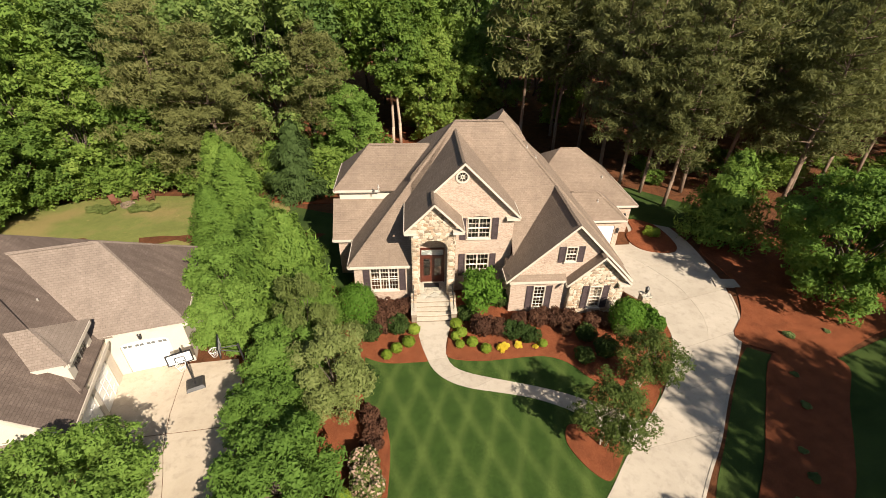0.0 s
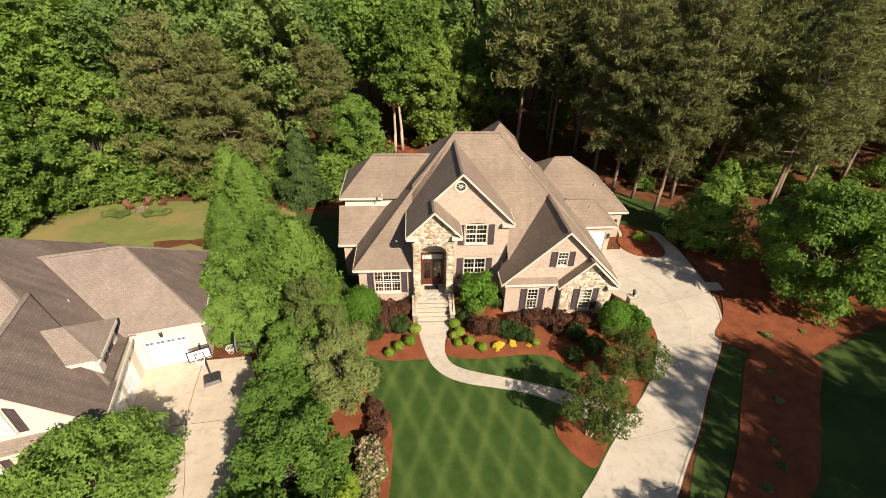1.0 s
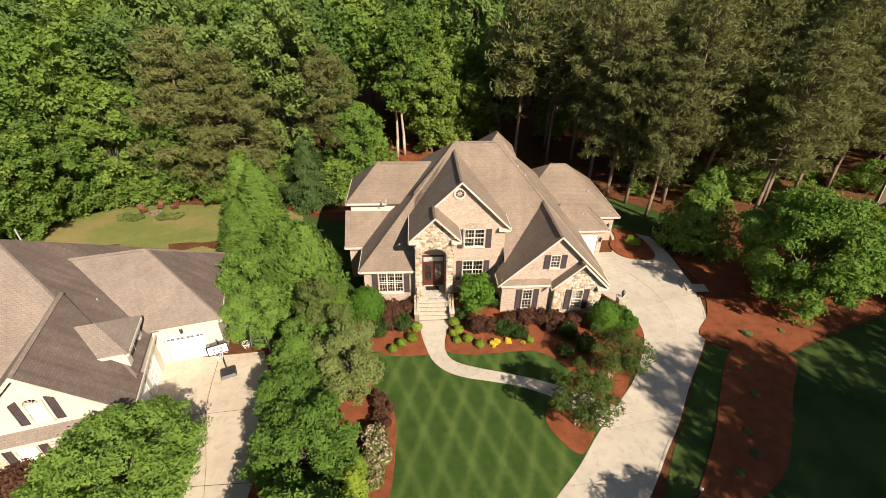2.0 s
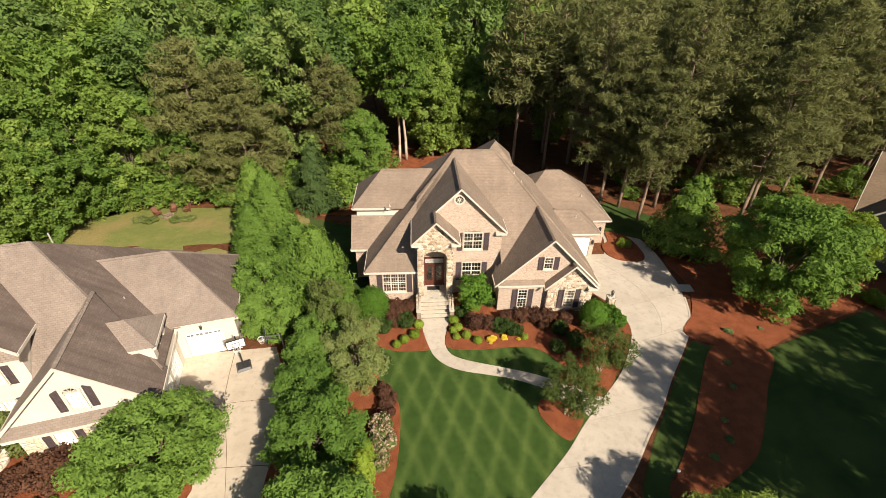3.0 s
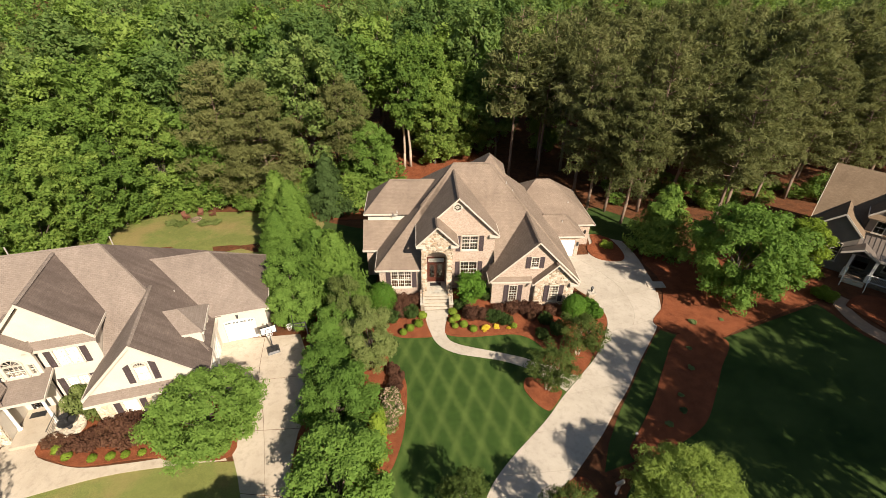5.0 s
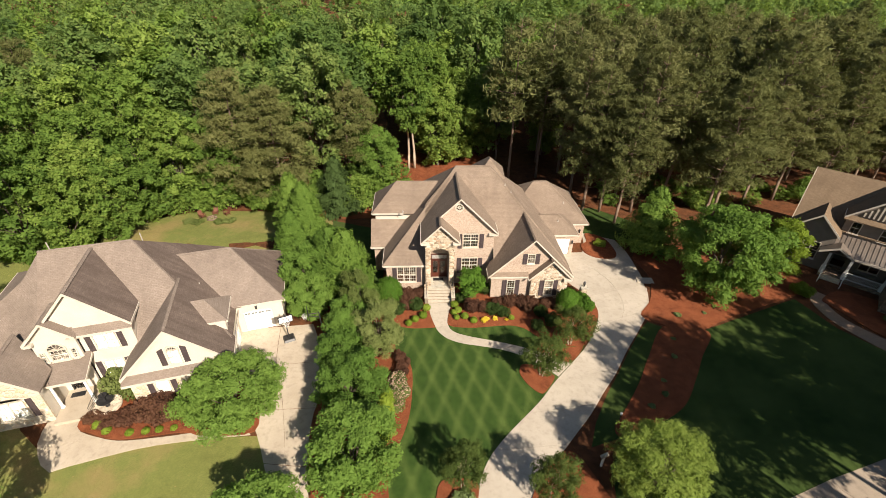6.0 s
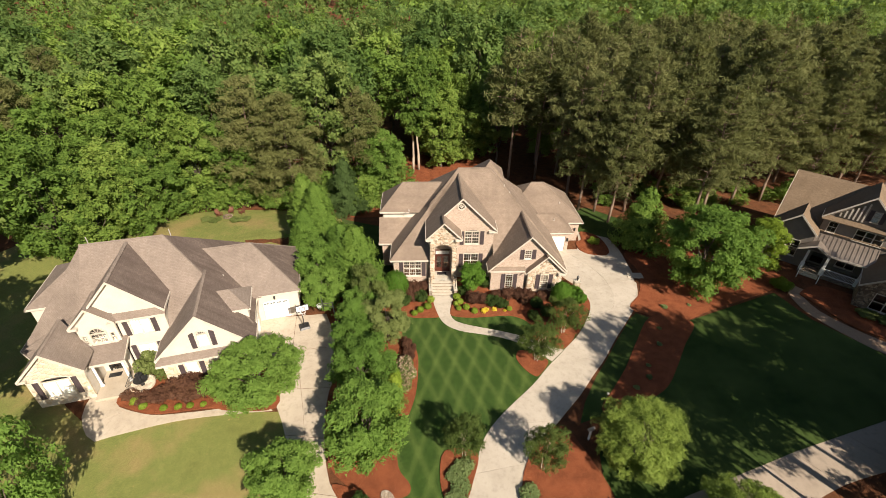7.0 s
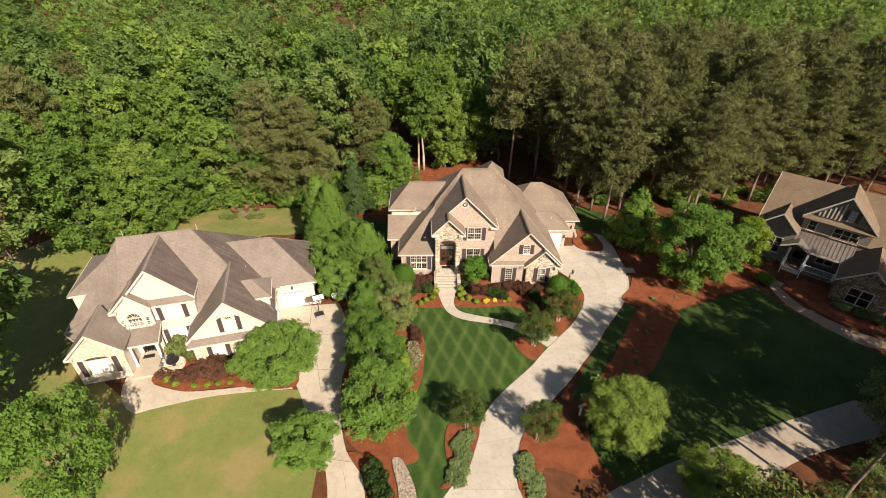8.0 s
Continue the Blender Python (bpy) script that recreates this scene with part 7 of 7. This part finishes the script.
for x, y, s in ((-2.6, 23.9, 1.2), (-1.6, 23.6, 1.3), (-0.9, 24.2, 1.0), (-2.2, 22.4, 1.1), (4.2, 21.9, 1.2), (5.2, 21.8, 1.1), (6.9, 22.5, 0.9), (8.2, 22.6, 1.1), (9.4, 22.5, 1.15), (10.5, 22.4, 0.95), (11.9, 22.2, 1.0), (12.8, 22.0, 1.05), (9.8, 21.5, 0.7), (-2.6, 15.4, 0.9), (-2.3, 14.6, 0.9), (-2.4, 13.8, 0.8)):
    plant(plum, x, y, s * 0.82, rnd.random() * 360, 1.0, "burgundy shrubs")
green = shrub_proto("azalea_shrub", 0.8, 1.1, 2400, 0.07, LEAF_DARK, 66, "dark green azalea in the bed", 8, 0.6)
for x, y, s in ((-1.3, 22.2, 1.0), (-3.0, 21.6, 1.0), (6.2, 21.4, 1.0), (7.2, 21.0, 0.9), (10.9, 20.9, 0.9), (11.8, 19.6, 1.0), (10.2, 19.0, 0.8), (3.4, 23.2, 0.9), (6.0, 24.6, 1.0), (-3.2, 17.8, 1.2)):
    plant(green, x, y, s, rnd.random() * 360, 1.0, "azaleas")
for x, y, s in ((-5.3, 0.5, 1.0), (-4.9, -0.4, 1.1), (-4.5, -1.5, 1.1), (-4.2, -2.7, 1.0)):
    plant(green, x, y, s, rnd.random() * 360, 1.0, "azaleas", "dark green azalea beside the gravel strip")
small_tree = tree_proto("japanese_maple", 3.6, 1.35, 0.5, 6000, 0.10, LEAF_BOX, BARK, 67, 22, 0.08, 3, "light green small maple beside the steps", "small tree")
plant(small_tree, 4.4, 23.9, 1.0)
mound = shrub_proto("shrub", 0.9, 1.2, 2600, 0.08, LEAF_BOX, 68, "bright green rounded shrub beside the driveway", 6, 0.45)
for x, y, s in ((15.6, 21.6, 1.1), (15.2, 22.8, 1.0)):
    plant(mound, x, y, s, rnd.random() * 360)
rose = shrub_proto("flowering_shrub", 0.8, 1.2, 2600, 0.07, LEAF_OLIVE, 69, "shrub covered in pale pink blossom at the lawn's edge", 8, 0.6, FLOWER_PALE, 420)
for x, y, s in ((-2.6, 12.6, 1.0), (-2.5, 11.6, 1.05), (-2.7, 10.5, 1.0)):
    plant(rose, x, y, s, rnd.random() * 360, 1.0, "blossoming shrubs")
column = cone_proto("arborvitae", 3.4, 0.75, 3000, 0.12, LEAF_LIME, 70, "bright green columnar arborvitae at the lawn's edge", power=0.5)
for x, y, s in ((-3.6, 8.0, 1.0), (-3.4, 9.4, 0.85), (-3.3, 10.4, 0.7)):
    plant(column, x, y, s, rnd.random() * 360, 1.0, "columnar arborvitae")
juniper = shrub_proto("juniper", 0.8, 0.5, 1800, 0.07, LEAF_JUNIPER, 71, "low grey-green juniper spreading over pine straw", 7, 0.6)
for x, y in ((1.3, 2.6), (1.5, 1.6), (1.1, 0.6), (0.8, -0.2), (1.8, 3.2), (6.0, 0.2), (6.2, 1.0), (6.6, -0.6), (6.4, -1.4)):
    plant(juniper, x, y, 1.0, rnd.random() * 360, 1.0, "junipers at the driveway's mouth")

# the cream house's bed
low_plum = shrub_proto("barberry", 1.0, 0.75, 2600, 0.07, LEAF_BURGUNDY, 81, "low spreading burgundy barberry before the cream house", 8, 0.5)
for x, y, s in ((-21.6, 10.6, 1.2), (-20.2, 10.3, 1.1), (-22.6, 10.2, 1.0), (-19.0, 10.8, 1.1), (-20.8, 11.6, 1.1), (-18.6, 12.0, 1.0), (-24.0, 9.9, 0.8), (-25.2, 10.3, 0.7)):
    plant(low_plum, x, y, s, rnd.random() * 360, 1.0, "burgundy barberries")
hedge_bush = shrub_proto("laurel_hedge", 1.3, 1.9, 3600, 0.09, LEAF_OLIVE, 82, "olive-green clipped hedge behind the fountain", 7, 0.4)
plant(hedge_bush, -24.6, 13.0, 1.0)
plant(hedge_bush, -23.2, 12.9, 0.95, 70)
for x, y, s in ((-23.6, 9.1, 0.9), (-24.5, 9.6, 1.0), (-21.9, 8.9, 0.8), (-20.8, 9.0, 0.8), (-19.9, 9.1, 0.75), (-18.9, 9.2, 0.7)):
    plant(lime, x, y, s, rnd.random() * 360, 0.8, "small lime-green shrubs")
gold = shrub_proto("golden_shrub", 1.1, 1.2, 2400, 0.08, LEAF_LIME, 83, "golden-green shrub beside the porch steps", 6, 0.5)
plant(gold, 38.9, 22.9, 1.0)
plant(gold, 21.2, 33.4, 0.7, 40)
hedge_row = shrub_proto("boxwood_hedge", 1.1, 0.8, 2400, 0.07, LEAF_OLIVE, 84, "low clipped hedge before the stone bay", 5, 0.35)
for k in range(6):
    plant(hedge_row, 44.6 + k * 1.15, 17.9 - k * 1.15, 0.9, k * 50, 1.0, "low clipped hedge")
# ferns and grasses scattered in the shaded bed
fern = shrub_proto("hosta", 0.5, 0.45, 500, 0.12, LEAF_JUNIPER, 85, "pale green hosta in the shaded mulch", 5, 0.7)
for x, y in ((17.3, 9.9), (19.4, 12.4), (21.6, 15.0), (22.6, 17.2), (18.9, 11.0), (24.6, 20.4), (27.4, 20.6)):
    plant(fern, x, y, rnd.uniform(0.4, 0.7), rnd.random() * 360, 1.0, "hostas")


# ---- small things ----
def lamp_pillar(x, y):
    p = thing("lamp_pillar", pose(x, y, 0.04), "short fieldstone pillar with a black lantern beside the driveway", "lamp")
    part("pillar", box(B(), -0.3, 0.3, -0.3, 0.3, -0.1, 1.15), STONE, p)
    part("cap", box(B(), -0.36, 0.36, -0.36, 0.36, 1.15, 1.24), FLAG, p)
    bm = lathe(B(), [(0.05, 1.24), (0.04, 1.36), (0.11, 1.42), (0.15, 1.72), (0.17, 1.74), (0.03, 1.92)], 6)
    part("lantern", bm, BLACK, p)


lamp_pillar(16.0, 23.7)


def path_light(x, y):
    p = thing("path_light", pose(x, y, 0.05), "small white-topped garden light on a dark post beside the driveway", "lamp")
    part("post", rod(B(), (0, 0, -0.1), (0, 0, 0.75), 0.035, 0.03, 8), BLACK, p)
    part("lamp_head", lathe(B(), [(0.04, 0.75), (0.09, 0.79), (0.1, 0.9), (0.03, 0.97)], 10), WHITE, p, "white lamp head")


path_light(14.2, 8.7)


def mailbox(x, y, turn):
    p = thing("mailbox", pose(x, y, 0.03, 0, 0, turn), "white post and mailbox in the bed", "mailbox")
    part("post", box(B(), -0.06, 0.06, -0.06, 0.06, -0.1, 1.1), WHITE, p)
    bm = box(B(), -0.11, 0.11, -0.28, 0.28, 1.1, 1.22)
    for i in range(8):
        a, b = math.pi * i / 8, math.pi * (i + 1) / 8
        vs = [bm.verts.new((0.11 * math.cos(t), y_, 1.22 + 0.11 * math.sin(t))) for t in (a, b) for y_ in (-0.28, 0.28)]
        bm.faces.new((vs[0], vs[1], vs[3], vs[2]))
    part("box", bm, VENT, p, "weathered grey box")


mailbox(11.6, 5.2, 110)


def lawn_chair(m):
    c = thing("lawn_chair", m, "red-brown wooden adirondack chair round the fire pit", "chair", "chairs round the fire pit")
    part("seat", box(B(), -0.3, 0.3, -0.3, 0.3, 0.32, 0.37), CHAIR_WOOD, c)
    bm = box(B(), -0.3, 0.3, 0, 0.04, 0, 0.75)
    bm.transform(pose(0, 0.28, 0.34, -18, 0, 0))
    part("backrest", bm, CHAIR_WOOD, c)
    for x in (-0.3, 0.3):
        part("armrest", box(B(), x - 0.06, x + 0.06, -0.35, 0.35, 0.56, 0.6), CHAIR_WOOD, c)
        for y in (-0.28, 0.26):
            part("leg", box(B(), x - 0.03, x + 0.03, y - 0.03, y + 0.03, 0, 0.56), CHAIR_WOOD, c)
    return c


def place(x, y, turn):
    return pose(x, y, land(x, y) + 0.03, 0, 0, turn)


for x, y in ((-31.4, 41.6), (-30.2, 41.3), (-27.4, 41.3), (-26.2, 41.6)):
    plant(hedge_row, x, y, 0.75, 40 * x, 0.9, "low hedges by the fire pit", "low clipped green hedge before the fire pit")
first = lawn_chair(place(-30.4, 43.3, 60))
for x, y, turn in ((-29.2, 44.6, 10), (-27.6, 44.4, -40)):
    copy_thing(first, place(x, y, turn))
pit = thing("fire_pit", place(-29.0, 42.8, 0), "low round stone fire pit on the backyard grass", "fire pit")
for i in range(12):
    part("stone", box(B(), -0.16, 0.16, -0.1, 0.1, 0, 0.32, pose(0.55 * math.cos(i * math.pi / 6), 0.55 * math.sin(i * math.pi / 6), 0, 0, 0, i * 30 + 90)), STONE_R, pit)
